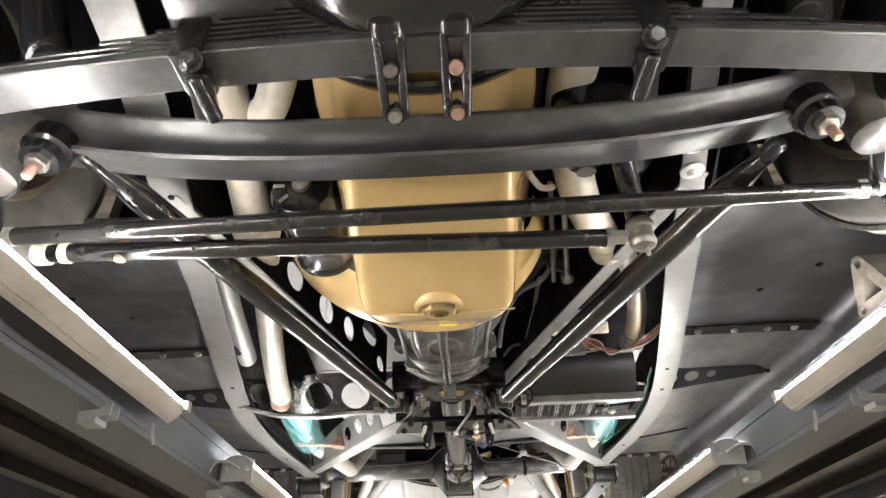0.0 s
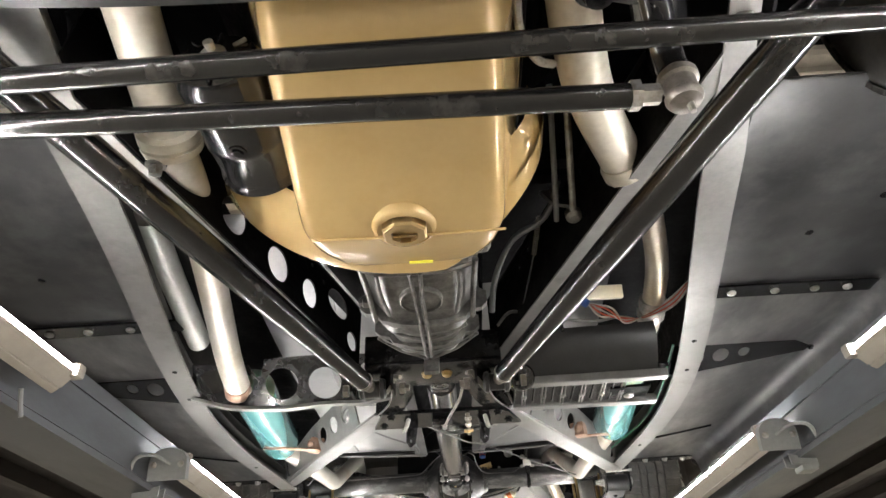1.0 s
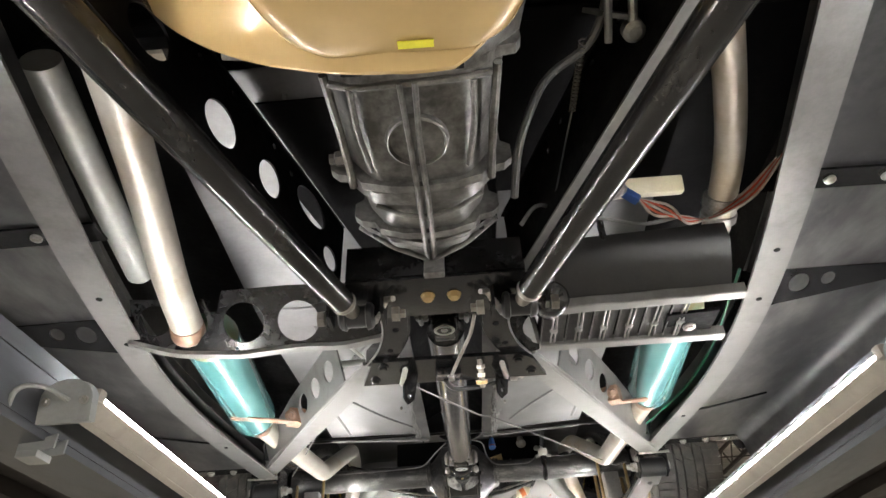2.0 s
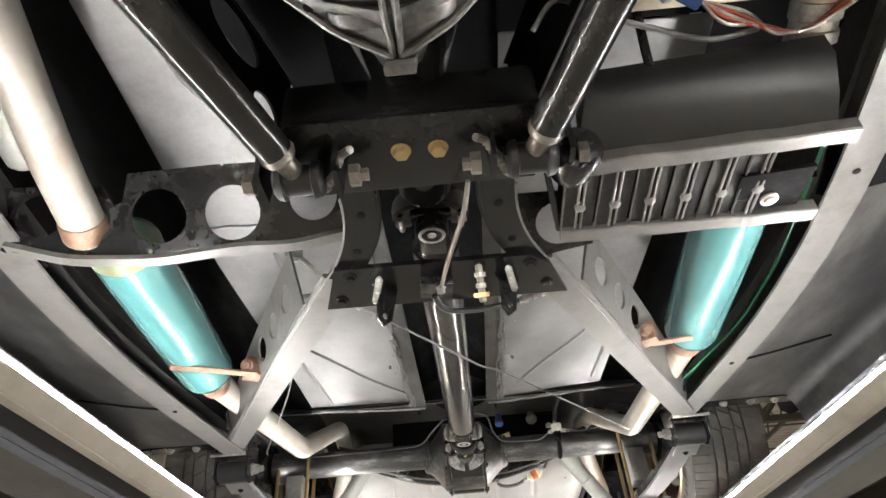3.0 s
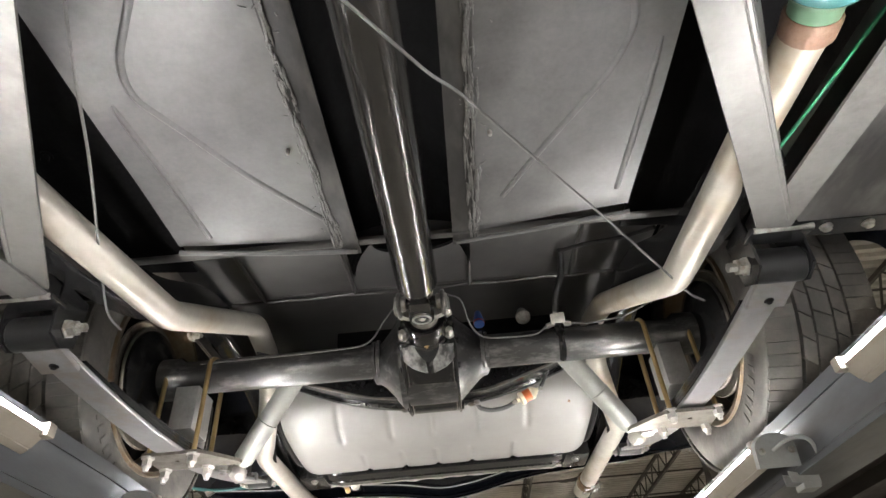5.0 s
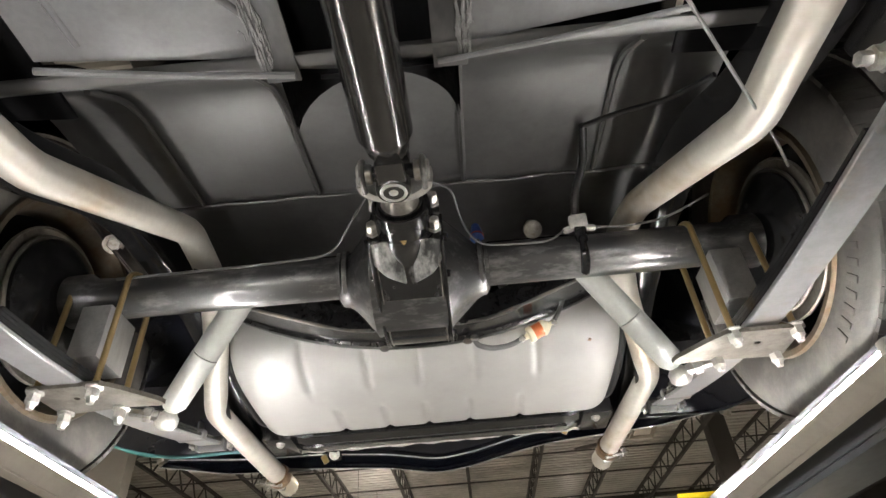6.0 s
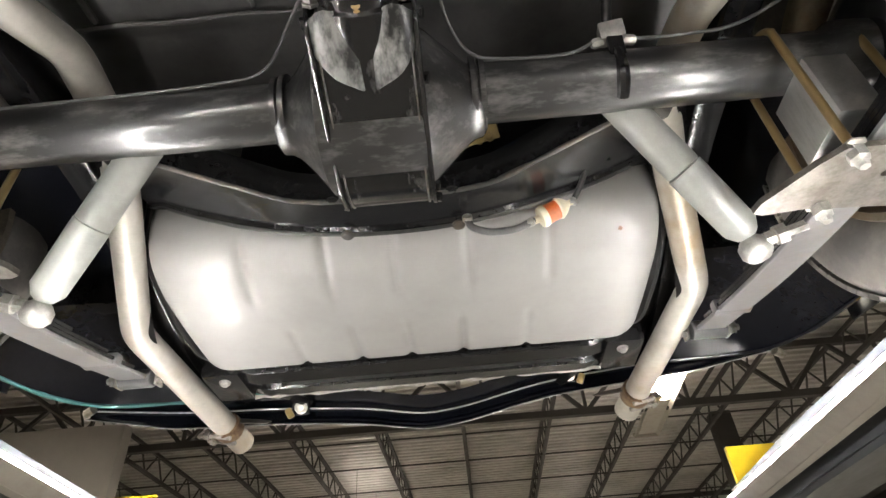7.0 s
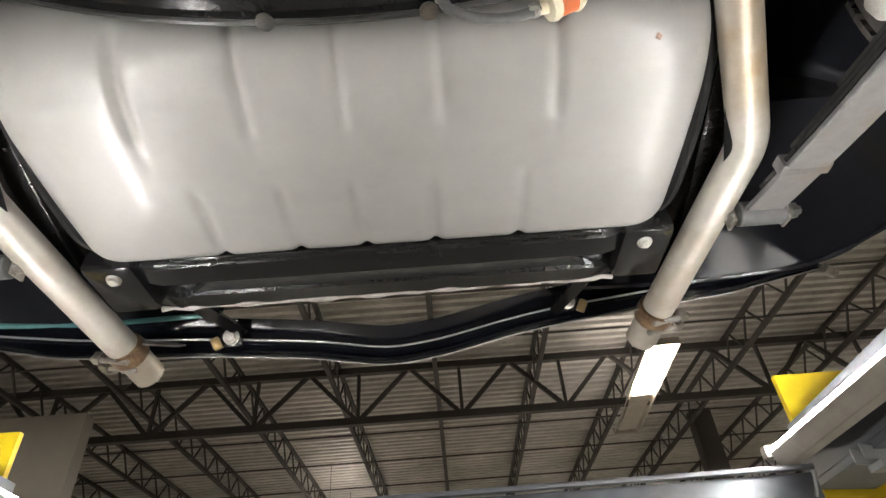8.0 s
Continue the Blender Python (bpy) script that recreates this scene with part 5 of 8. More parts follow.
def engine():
    # near-black blocks are dark fill for the shaded engine bay
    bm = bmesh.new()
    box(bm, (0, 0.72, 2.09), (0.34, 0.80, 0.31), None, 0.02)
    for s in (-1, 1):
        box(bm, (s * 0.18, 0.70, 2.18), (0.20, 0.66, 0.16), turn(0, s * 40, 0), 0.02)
    e = part("engine_block", bm, DEEP, car, "near-black engine block that fills the shaded engine bay")
    bm = bmesh.new()
    lathe(bm, (0, 0.36, 1.98), (0, -1, 0), [(0, 0.09), (0.02, 0.095), (0.025, 0.08), (0.03, 0.095), (0.05, 0.09)], 30)
    part("pulley", bm, SATIN, e)
    # starter beside the sump
    bm = bmesh.new()
    a, d = V(-0.214, 0.800, 1.884), V(0.010, 0.23, -0.004)
    lathe(bm, a, d, [(-0.004, 0.030), (0.0, 0.050), (0.012, 0.057), (0.10, 0.057), (0.102, 0.0585), (0.112, 0.0585), (0.114, 0.057), (0.168, 0.056), (0.172, 0.060), (0.180, 0.060), (0.186, 0.050), (0.200, 0.03)], 32)
    st = part("starter_motor", bm, GLOSS, car, "gloss black starter motor")
    bm = bmesh.new()
    lathe(bm, a, -d, [(0.0, 0.016), (0.012, 0.015), (0.016, 0.006), (0.026, 0.006)], 12)
    part("end_boss", bm, ZINC, st)
    for i in range(8):
        g = 2 * math.pi * i / 8
        bm = bmesh.new()
        c = a + V(0.037 * math.cos(g), -0.005, 0.037 * math.sin(g))
        box(bm, c, (0.018, 0.004, 0.005), turn(0, -math.degrees(g), 0), 0.001)
        part("vent_rib", bm, ZINC if i in (1, 4, 5) else SATIN, st)
    bm = bmesh.new()
    bolt(bm, a + d * 0.42 + V(0.0, 0, -0.057), (0, 0, -1), 0.008, 0.005)
    part("bolt", bm, SATIN, st)
    # bits of linkage in the dark on the other side
    bm = bmesh.new()
    tube(bm, [(0.135, 0.70, 1.93), (0.145, 0.72, 1.90), (0.148, 0.78, 1.875), (0.175, 0.83, 1.88), (0.20, 0.85, 1.90)], 0.0055, 8, 0.02)
    part("dipstick_pipe", bm, ZINC, e, "bright bent dipstick pipe")
    bm = bmesh.new()
    tube(bm, [(0.255, 1.02, 2.0), (0.262, 1.10, 1.95), (0.272, 1.187, 1.912)], 0.006, 8, 0.02)
    lathe(bm, (0.272, 1.18, 1.905), (0, 0.25, 1), [(0, 0.008), (0.006, 0.014), (0.02, 0.014), (0.026, 0.008)], 14)
    part("clutch_rod", bm, ZINC, e, "bright clutch rod with a ball end")
    bm = bmesh.new()
    plate(bm, [(0, 0), (0.04, -0.01), (0.05, 0.04), (0.02, 0.07), (-0.01, 0.05)], 0.006, axes((0.235, 1.17, 1.93), (1, 0.2, 0), (0, 0.5, 1)), [ring2(0.02, 0.03, 0.008, n=12)])
    part("lever", bm, CAST, e)
    bm = bmesh.new()
    pts = [V(0.215 + 0.0042 * math.cos(i * 0.9), 1.20 + 0.0009 * i, 1.93 + 0.0042 * math.sin(i * 0.9)) for i in range(130)]
    tube(bm, pts, 0.0012, 5, 0)
    part("return_spring", bm, STEEL, e, "thin coil return spring")
    bm = bmesh.new()
    tube(bm, [(0.215, 1.31, 1.93), (0.20, 1.45, 1.90)], 0.0016, 5, 0)
    part("spring_wire", bm, WIRE, e)
    bm = bmesh.new()
    tube(bm, [(0.13, 1.42, 1.87), (0.135, 1.34, 1.90), (0.17, 1.25, 1.93), (0.23, 1.21, 1.93), (0.25, 1.15, 1.97)], 0.006, 8, 0.05)
    part("drain_hose", bm, HOSE, e, "grey drain hose")
    bm = bmesh.new()
    tube(bm, [(0.225, 0.98, 2.02), (0.235, 1.10, 1.95), (0.245, 1.20, 1.92)], 0.005, 8, 0.05)
    part("braided_line", bm, WIRE, e)
    return e


engine()


def gearbox():
    rows = [(1.085, 0.158, 1.790), (1.12, 0.150, 1.786), (1.125, 0.135, 1.794), (1.20, 0.120, 1.783), (1.285, 0.112, 1.775), (1.29, 0.122, 1.769), (1.31, 0.122, 1.769), (1.315, 0.108, 1.777), (1.40, 0.098, 1.786), (1.405, 0.106, 1.782), (1.42, 0.100, 1.784), (1.425, 0.085, 1.792), (1.47, 0.045, 1.806), (1.49, 0.040, 1.82)]
    rings = []
    for y, w, zb in rows:
        w *= 0.80
        h = rounded([(0, 0, zb), (w * 0.62, 0, zb + 0.006), (w, 0, zb + 0.050), (w, 0, 1.93)], 0.012, 3)
        ring = [V(p.x, y, p.z) for p in h]
        rings.append([V(-p.x, y, p.z) for p in reversed(ring[1:])] + ring)
    bm = bmesh.new()
    loft(bm, rings)
    g = part("gearbox", bm, CAST, car, "stained cast aluminium gearbox with ribs", 35)
    bm = bmesh.new()
    for o in (-0.0055, 0.0055):
        tube(bm, [(o * 1.5 - 0.004, 1.135, 1.782), (o - 0.003, 1.21, 1.777), (o, 1.29, 1.768), (o, 1.41, 1.781), (o * 0.6, 1.470, 1.800)], 0.0036, 8, 0.01, wob=0.3)
    tube(bm, [(-0.090, 1.142, 1.800), (-0.060, 1.140, 1.786), (0.055, 1.136, 1.785), (0.085, 1.140, 1.798)], 0.0042, 8, 0.015)
    tube(bm, [(-0.062, 1.322, 1.786), (-0.03, 1.336, 1.777), (0.0, 1.340, 1.775), (0.04, 1.332, 1.778), (0.075, 1.312, 1.786)], 0.0034, 8, 0.01)
    for s in (-1, 1):
        tube(bm, [(s * 0.066, 1.14, 1.787), (s * 0.066, 1.20, 1.784), (s * 0.058, 1.255, 1.780)], 0.0038, 8, 0.02)
        tube(bm, [(s * 0.092, 1.13, 1.80), (s * 0.088, 1.22, 1.80), (s * 0.086, 1.29, 1.79)], 0.005, 8, 0.02)
    part("casting_rib", bm, CAST, g)
    for y, w, zb, ear in ((1.130, 0.112, 1.782, 0.006), (1.288, 0.103, 1.768, 0.010), (1.388, 0.090, 1.776, 0.010)):
        bm = bmesh.new()
        half = [(0, zb), (w * 0.35, zb + 0.003), (w * 0.72, zb + 0.014), (w * 0.80, zb + 0.026), (w, zb + 0.030), (w + ear, zb + 0.040), (w + ear, zb + 0.062), (w - 0.002, zb + 0.070), (w - 0.004, 1.92)]
        plate(bm, [(-a, b) for a, b in reversed(half[1:])] + half, 0.013, axes((0, y, 0), (1, 0, 0), (0, 0, 1)))
        part("casting_flange", bm, CAST, g, "faceted casting flange", 25)
    for s in (-1, 1):
        bm = bmesh.new()
        # the tail flange runs to a point under the rib
        bm.faces.new([bm.verts.new(p) for p in (V(s * 0.094, 1.386, 1.812), V(s * 0.094, 1.402, 1.812), V(s * 0.050, 1.432, 1.800), V(s * 0.004, 1.458, 1.796), V(s * 0.004, 1.400, 1.778), V(s * 0.055, 1.390, 1.786))])
        bmesh.ops.solidify(bm, geom=list(bm.faces), thickness=0.010)
        tube(bm, [(s * 0.096, 1.394, 1.812), (s * 0.052, 1.430, 1.799), (s * 0.004, 1.456, 1.793)], 0.0045, 8, 0.01, wob=0.3)
        part("casting_edge", bm, CAST, g)

    bm = bmesh.new()
    lathe(bm, (0.0, 1.215, 1.784), (0, -0.03, -1), [(-0.004, 0.037), (0.005, 0.036), (0.007, 0.0335), (0.003, 0.031), (0.003, 0.0)], 28)
    part("access_boss", bm, CAST, g, "round cast boss")
    for k in range(4):
        bm = bmesh.new()
        box(bm, (-0.058 + 0.034 * k, 1.1165, 1.7835), (0.024, 0.010, 0.008), turn(20, 0, 0), 0.002)
        part("vent_slot", bm, DEEP, g, "dark casting slot")
    bm = bmesh.new()
    lathe(bm, (-0.088, 1.262, 1.812), (-1, 0, 0), [(0, 0.010), (0.016, 0.010), (0.018, 0.007), (0.024, 0.007)], 6)
    part("side_plug", bm, KING, g, "dark hexagonal side plug")
    for x in (-0.074, 0.074):
        bm = bmesh.new()
        lathe(bm, (x, 1.402, 1.8035), (0, 0.1, -1), [(0, 0.005), (0.0025, 0.005)], 10)
        part("bolt_hole", bm, DEEP, g)
    bm = bmesh.new()
    box(bm, (0.003, 1.470, 1.803), (0.030, 0.010, 0.110), turn(-28, 0, 0), 0.003)
    part("mount_tab", bm, CAST, g, "cast mounting tab")
    bm = bmesh.new()
    lathe(bm, (0, 1.44, 1.915), (0, 1, 0.10), [(0, 0.075), (0.06, 0.066), (0.12, 0.050), (0.25, 0.044), (0.255, 0.046), (0.275, 0.046), (0.28, 0.036)], 30)
    part("tail_housing", bm, SATIN, g, "dark gearbox tail housing")
    bm = bmesh.new()
    plate(bm, [(0, 0), (0.05, 0), (0.035, 0.07), (0.0, 0.09)], 0.008, axes((-0.205, 1.13, 1.84), (1, 0.1, 0), (0, 0.6, 1)))
    part("starter_ear", bm, CAST, g)
    return g


gearbox()


def drive_shaft():
    a, b = V(0.003, 1.930, 1.962), V(0.010, 3.036, 2.031)
    d = (b - a).normalized()
    L = (b - a).length
    bm = bmesh.new()
    lathe(bm, a, d, [(0, 0.030), (0.012, 0.034), (0.03, 0.038), (0.035, 0.0435), (0.05, 0.0435), (L - 0.06, 0.0435), (L - 0.045, 0.0435), (L - 0.04, 0.038), (L - 0.01, 0.034), (L, 0.028)], 36)
    s_ = part("drive_shaft", bm, SHAFT, car, "polished dark steel drive shaft tube")
    bm = bmesh.new()
    lathe(bm, (0, 1.725, 1.946), (0, 1, 0.08), [(0, 0.026), (0.03, 0.026), (0.032, 0.038), (0.045, 0.041), (0.075, 0.042), (0.078, 0.037), (0.088, 0.035), (0.10, 0.028)], 32)
    part("slip_yoke", bm, SHAFT, s_, "dark turned slip yoke")
    track = d.to_track_quat("Y", "Z").to_matrix()
    for o, dr in ((a, -1), (b, 1)):
        ax = d * dr
        side = V(1, 0, 0)
        up = side.cross(d).normalized()
        c = o + ax * 0.050
        # the shaft's own yoke holds the upright pair of caps
        for q in (-1, 1):
            bm = bmesh.new()
            box(bm, o + ax * 0.026 + up * q * 0.034, (0.046, 0.080, 0.015), track, 0.007)
            lathe(bm, c + up * q * 0.020, up * q, [(0, 0.0285), (0.020, 0.0285), (0.024, 0.026)], 26)
            part("yoke_ear", bm, SHAFT, s_, "worn yoke ear")
            bm = bmesh.new()
            lathe(bm, c + up * q * 0.036, up * q, [(0, 0.0225), (0.0085, 0.0225), (0.0095, 0.021), (0.0095, 0.0175), (0.0075, 0.017), (0.0075, 0.008), (0.0095, 0.006), (0.0095, 0.0)], 26)
            part("bearing_cap", bm, NUTS, s_, "bright worn bearing cap")
        bm = bmesh.new()
        rod(bm, c - side * 0.046, c + side * 0.046, 0.013, 18)
        rod(bm, c - up * 0.03, c + up * 0.03, 0.013, 14)
        part("joint_cross", bm, SATIN, s_, "dark joint cross")
        for q in (-1, 1):
            bm = bmesh.new()
            rod(bm, c + side * q * 0.034, c + side * q * 0.060, 0.0175, 20)
            part("bearing_cap", bm, ZINC if dr > 0 else CAST, s_, "bright bearing cap")
            bm = bmesh.new()
            ring = [c + side * q * 0.050 + (ax * math.cos(g) + up * math.sin(g)) * 0.0215 for g in [math.pi * (0.60 + 0.80 * i / 12) for i in range(13)]]
            tube(bm, [ring[0] + ax * 0.028] + ring + [ring[-1] + ax * 0.028], 0.0052, 8, 0)
            part("cap_strap", bm, CAST, s_, "worn steel cap strap")
        # saddle of the other yoke
        bm = bmesh.new()
        rings = []
        for i in range(21):
            g = math.pi * i / 20
            p = c - side * 0.056 * math.cos(g) + ax * (0.012 + 0.040 * math.sin(g))
            n_ = (-side * math.cos(g) * 0.6 + ax * math.sin(g)).normalized()
            rings.append([p + n_ * e1 + up * e2 for e1, e2 in ((-0.007, -0.017), (0.007, -0.017), (0.009, 0.0), (0.007, 0.017), (-0.007, 0.017))])
        loft(bm, rings)
        part("flange_yoke", bm, NUTS if dr > 0 else SHAFT, s_, "worn steel flange yoke", 50)
    return s_


drive_shaft()

# exhaust


def exhaust():
    bm = bmesh.new()
    tube(bm, [(-0.285, 0.42, 2.02), (-0.300, 0.62, 1.965), (-0.318, 0.80, 1.935), (-0.338, 0.95, 1.912)], 0.0325, 22, 0.06)
    p = part("exhaust_pipe", bm, HEADER, car, "cream coated exhaust header pipe")
    bm = bmesh.new()
    d = V(-0.02, 0.15, -0.022)
    lathe(bm, V(-0.334, 0.925, 1.915), d, [(0, 0.034), (0.002, 0.043), (0.016, 0.044), (0.018, 0.036), (0.021, 0.045), (0.034, 0.043), (0.038, 0.036)], 26)
    part("flange", bm, HEADER, p, "cream pipe flange collar")
    bm = bmesh.new()
    bolt(bm, (-0.352, 0.955, 1.872), (0, 0.3, -1), 0.010, 0.014)
    part("flange_bolt", bm, ZINC, p)
    bm = bmesh.new()
    tube(bm, [(-0.275, 0.72, 1.965), (-0.240, 0.68, 1.935), (-0.210, 0.62, 1.935), (-0.19, 0.56, 1.97), (-0.18, 0.50, 2.03)], 0.026, 18, 0.06)
    part("branch_pipe", bm, HEADER, p, "curved cream branch pipe")
    bm = bmesh.new()
    tube(bm, [(-0.338, 0.955, 1.912), (-0.36, 1.08, 1.93), (-0.445, 1.40, 1.952), (-0.486, 1.640, 1.905), (-0.498, 1.77, 1.880)], 0.0300, 22, 0.07)
    part("down_pipe", bm, PIPE, p, "bare steel down pipe")
    bm = bmesh.new()
    lathe(bm, (-0.494, 1.735, 1.885), (-0.03, 0.13, -0.02), [(0, 0.0305), (0.004, 0.032), (0.03, 0.032), (0.034, 0.030)], 22)
    part("joint_band", bm, RUST, p, "heat stained pipe joint")
    # other side
    bm = bmesh.new()
    tube(bm, [(0.275, 0.46, 2.04), (0.225, 0.58, 1.965), (0.205, 0.68, 1.940), (0.225, 0.80, 1.938), (0.262, 0.93, 1.928), (0.325, 1.04, 1.918), (0.347, 1.075, 1.905)], 0.034, 22, 0.07)
    q = part("exhaust_pipe", bm, HEADER, car, "cream coated bent exhaust pipe")
    bm = bmesh.new()
    lathe(bm, (0.330, 1.048, 1.912), (0.4, 0.7, -0.22), [(0, 0.035), (0.004, 0.038), (0.022, 0.038), (0.026, 0.031), (0.0265, 0.0)], 24)
    part("pipe_end", bm, HEADER, q, "scorched pipe collar")
    bm = bmesh.new()
    tube(bm, [(0.335, 1.06, 1.925), (0.40, 1.17, 1.985), (0.463, 1.32, 1.998), (0.502, 1.46, 1.972), (0.500, 1.62, 1.905), (0.495, 1.78, 1.93)], 0.024, 20, 0.06)
    part("down_pipe", bm, PIPE, q, "bare steel down pipe")
    bm = bmesh.new()
    lathe(bm, (0.502, 1.535, 1.945), (0.0, 0.12, -0.05), [(0, 0.025), (0.003, 0.030), (0.022, 0.030), (0.024, 0.0275), (0.034, 0.0275), (0.036, 0.03), (0.05, 0.03), (0.052, 0.026)], 22)
    part("pipe_clamp", bm, ZINC, q, "ribbed steel pipe clamp")
    for s in (-1, 1):
        a = V(s * 0.492, 1.835, 1.918)
        b = V(s * 0.548, 2.335, 1.936)
        d = (b - a)
        L = d.length
        bm = bmesh.new()
        lathe(bm, a, d, [(0.012, 0.0570), (0.02, 0.0575), (L - 0.03, 0.0575), (L - 0.012, 0.054), (L + 0.002, 0.044)], 36)
        m = part("muffler", bm, TEAL, car, "glossy teal painted tubular muffler")
        bm = bmesh.new()
        lathe(bm, a, d, [(-0.045, 0.028), (-0.02, 0.040), (0, 0.055), (0.0115, 0.0570)], 36)
        part("front_cone", bm, TEALG, m, "heat tinted green front cone")
        bm = bmesh.new()
        lathe(bm, a, d, [(L + 0.003, 0.043), (L + 0.010, 0.035), (L + 0.018, 0.0315), (L + 0.060, 0.0295)], 30)
        part("rear_neck", bm, TEALG, m, "heat tinted green rear neck")
        bm = bmesh.new()
        e1 = V(s * 0.492, 2.945, 1.968) if s < 0 else V(0.538, 2.975, 1.962)
        e2 = V(-0.470, 3.355, 2.185) if s < 0 else V(0.500, 3.385, 2.168)
        tube(bm, [b + d.normalized() * 0.045, e1, e2, V(s * 0.485, 3.52, 2.185), V(s * 0.505, 3.64, 2.105), V(s * 0.597, 3.925, 2.018), V(s * 0.517, 4.40, 1.944)], 0.0305, 24, 0.03)
        part("tail_pipe", bm, PIPE, m, "bare steel tail pipe over the axle")
        bm = bmesh.new()
        lathe(bm, b + d.normalized() * 0.035, d, [(0, 0.032), (0.004, 0.035), (0.03, 0.034), (0.034, 0.031)], 22)
        part("rusty_joint", bm, RUST, m, "rusty welded pipe joint")
        # strap below the muffler, fixed to the cross leg
        bm = bmesh.new()
        c0, c1 = (V(-0.553, 2.170, 1.872), V(-0.405, 2.256, 1.884)) if s < 0 else (V(0.558, 2.250, 1.880), V(0.440, 2.279, 1.886))
        m4 = axes((c0 + c1) / 2, c1 - c0, (0, 1, 0))
        t = bmesh.new()
        bmesh.ops.create_cube(t, size=1.0)
        for v in t.verts:
            v.co = Vector((v.co.x * (c1 - c0).length, v.co.y * 0.020, v.co.z * 0.005))
        bmesh.ops.bevel(t, geom=list(t.edges), offset=0.0015, segments=1, affect="EDGES")
        merge(bm, t, m4)
        part("hanger_strap", bm, RUST, m, "rusty hanger strap")
        bm = bmesh.new()
        box(bm, (s * 0.422 + 0.006, 2.268, 1.902), (0.045, 0.038, 0.042), turn(0, 0, -s * 28), 0.004)
        part("hanger_block", bm, RUST, m, "rusty hanger block")
        bm = bmesh.new()
        bolt(bm, (s * 0.424, 2.245, 1.900), (0, -0.9, -0.4), 0.010, 0.008)
        part("hanger_bolt", bm, RUST, m)
        # clamp at the tail end
        bm = bmesh.new()
        dt = V(s * (0.517 - 0.597), 0.475, -0.074)
        ct = V(s * 0.5330, 4.305, 1.9588)
        lathe(bm, ct, dt, [(0, 0.0315), (0.002, 0.0365), (0.010, 0.0375), (0.026, 0.0375), (0.034, 0.0365), (0.036, 0.0315)], 24)
        part("end_clamp", bm, CLAMPB, m, "brown heat-tinted tail clamp")
        for k in (0.002, 0.030):
            bm = bmesh.new()
            rod(bm, ct + dt.normalized() * k + V(-s * 0.02, 0, -0.036), ct + dt.normalized() * k + V(s * 0.056, 0, -0.022), 0.0065, 8)
            lathe(bm, ct + dt.normalized() * k + V(s * 0.034, 0, -0.024), (s, 0, 0.3), [(0, 0.014), (0.013, 0.014)], 6)
            part("clamp_bolt", bm, ZINC, m, "bright clamp bolt")
        bm = bmesh.new()
        plate(bm, [(0, -0.014), (0.07, -0.010), (0.085, 0.004), (0.06, 0.012), (0, 0.014)], 0.003, axes(ct + V(-s * 0.028, 0.01, 0.01), (-s * 0.8, 0.25, 0.0), (0.1, 0.7, 0.6)))
        part("clamp_tab", bm, STEEL, m)
        bm = bmesh.new()
        rod(bm, V(s * 0.517, 4.40, 1.944) - dt.normalized() * 0.09, V(s * 0.517, 4.40, 1.944) + dt.normalized() * 0.004, 0.0315, 22)
        part("tip", bm, PIPE, m, "dull steel tail pipe tip")


exhaust()

# floor and body underside


def ragged_weld(owner, s):
    """A torn, many-stranded weld along the tunnel edge, with spatter beside it."""
    rnd = random.Random(11 if s > 0 else 12)
    bm = bmesh.new()
    for _ in range(150):
        y = rnd.uniform(1.93, 2.87)
        late = min(1.0, max(0.0, (y - 2.1) / 0.5))
        off = rnd.gauss(0, 0.0022 + 0.0034 * late)
        run, r = rnd.uniform(0.018, 0.075), rnd.uniform(0.0010, 0.0026)
        steps = 5
        pts = []
        for i in range(steps + 1):
            yy = min(2.882, y + run * i / steps)
            pts.append(V(s * (0.140 - 0.004 * late + off + rnd.gauss(0, 0.0009)), yy + 0.0001 * i, 2.0475 - 0.0015 * late + rnd.gauss(0, 0.0008)))
        tube(bm, pts, r, 5, 0, radii=[r * 0.3, r, r * 1.1, r * 0.9, r, r * 0.3])
    for _ in range(46):
        p = V(s * (0.142 + rnd.gauss(0, 0.016)), rnd.uniform(1.98, 2.87), 2.0495)
        tube(bm, [p, p + V(rnd.gauss(0, 0.006), rnd.gauss(0, 0.006), -0.001)], rnd.uniform(0.0007, 0.0016), 5, 0)
    tagged(part("weld_seam", bm, WELD, owner, "ragged many-stranded grey weld"), kind="stuff")


def pan_z(s, x, y):
    """Height of the dished floor sheet."""
    f = (y - 1.30) / 1.57 if s < 0 else (y - 1.62) / 1.25
    xo = curve_at([(1.30, 0.43), (2.02, 0.462), (2.85, 0.442)], y)
    g = (x - 0.128) / (xo - 0.128)
    return 2.066 + 0.006 * noise.noise(V(x * 5, y * 4, s)) - 0.020 * (f > 0.45) * (f - 0.45) + 0.010 * math.sin(g * math.pi) * math.sin(min(1, max(0, (y - 2.05) / 0.8)) * math.pi)


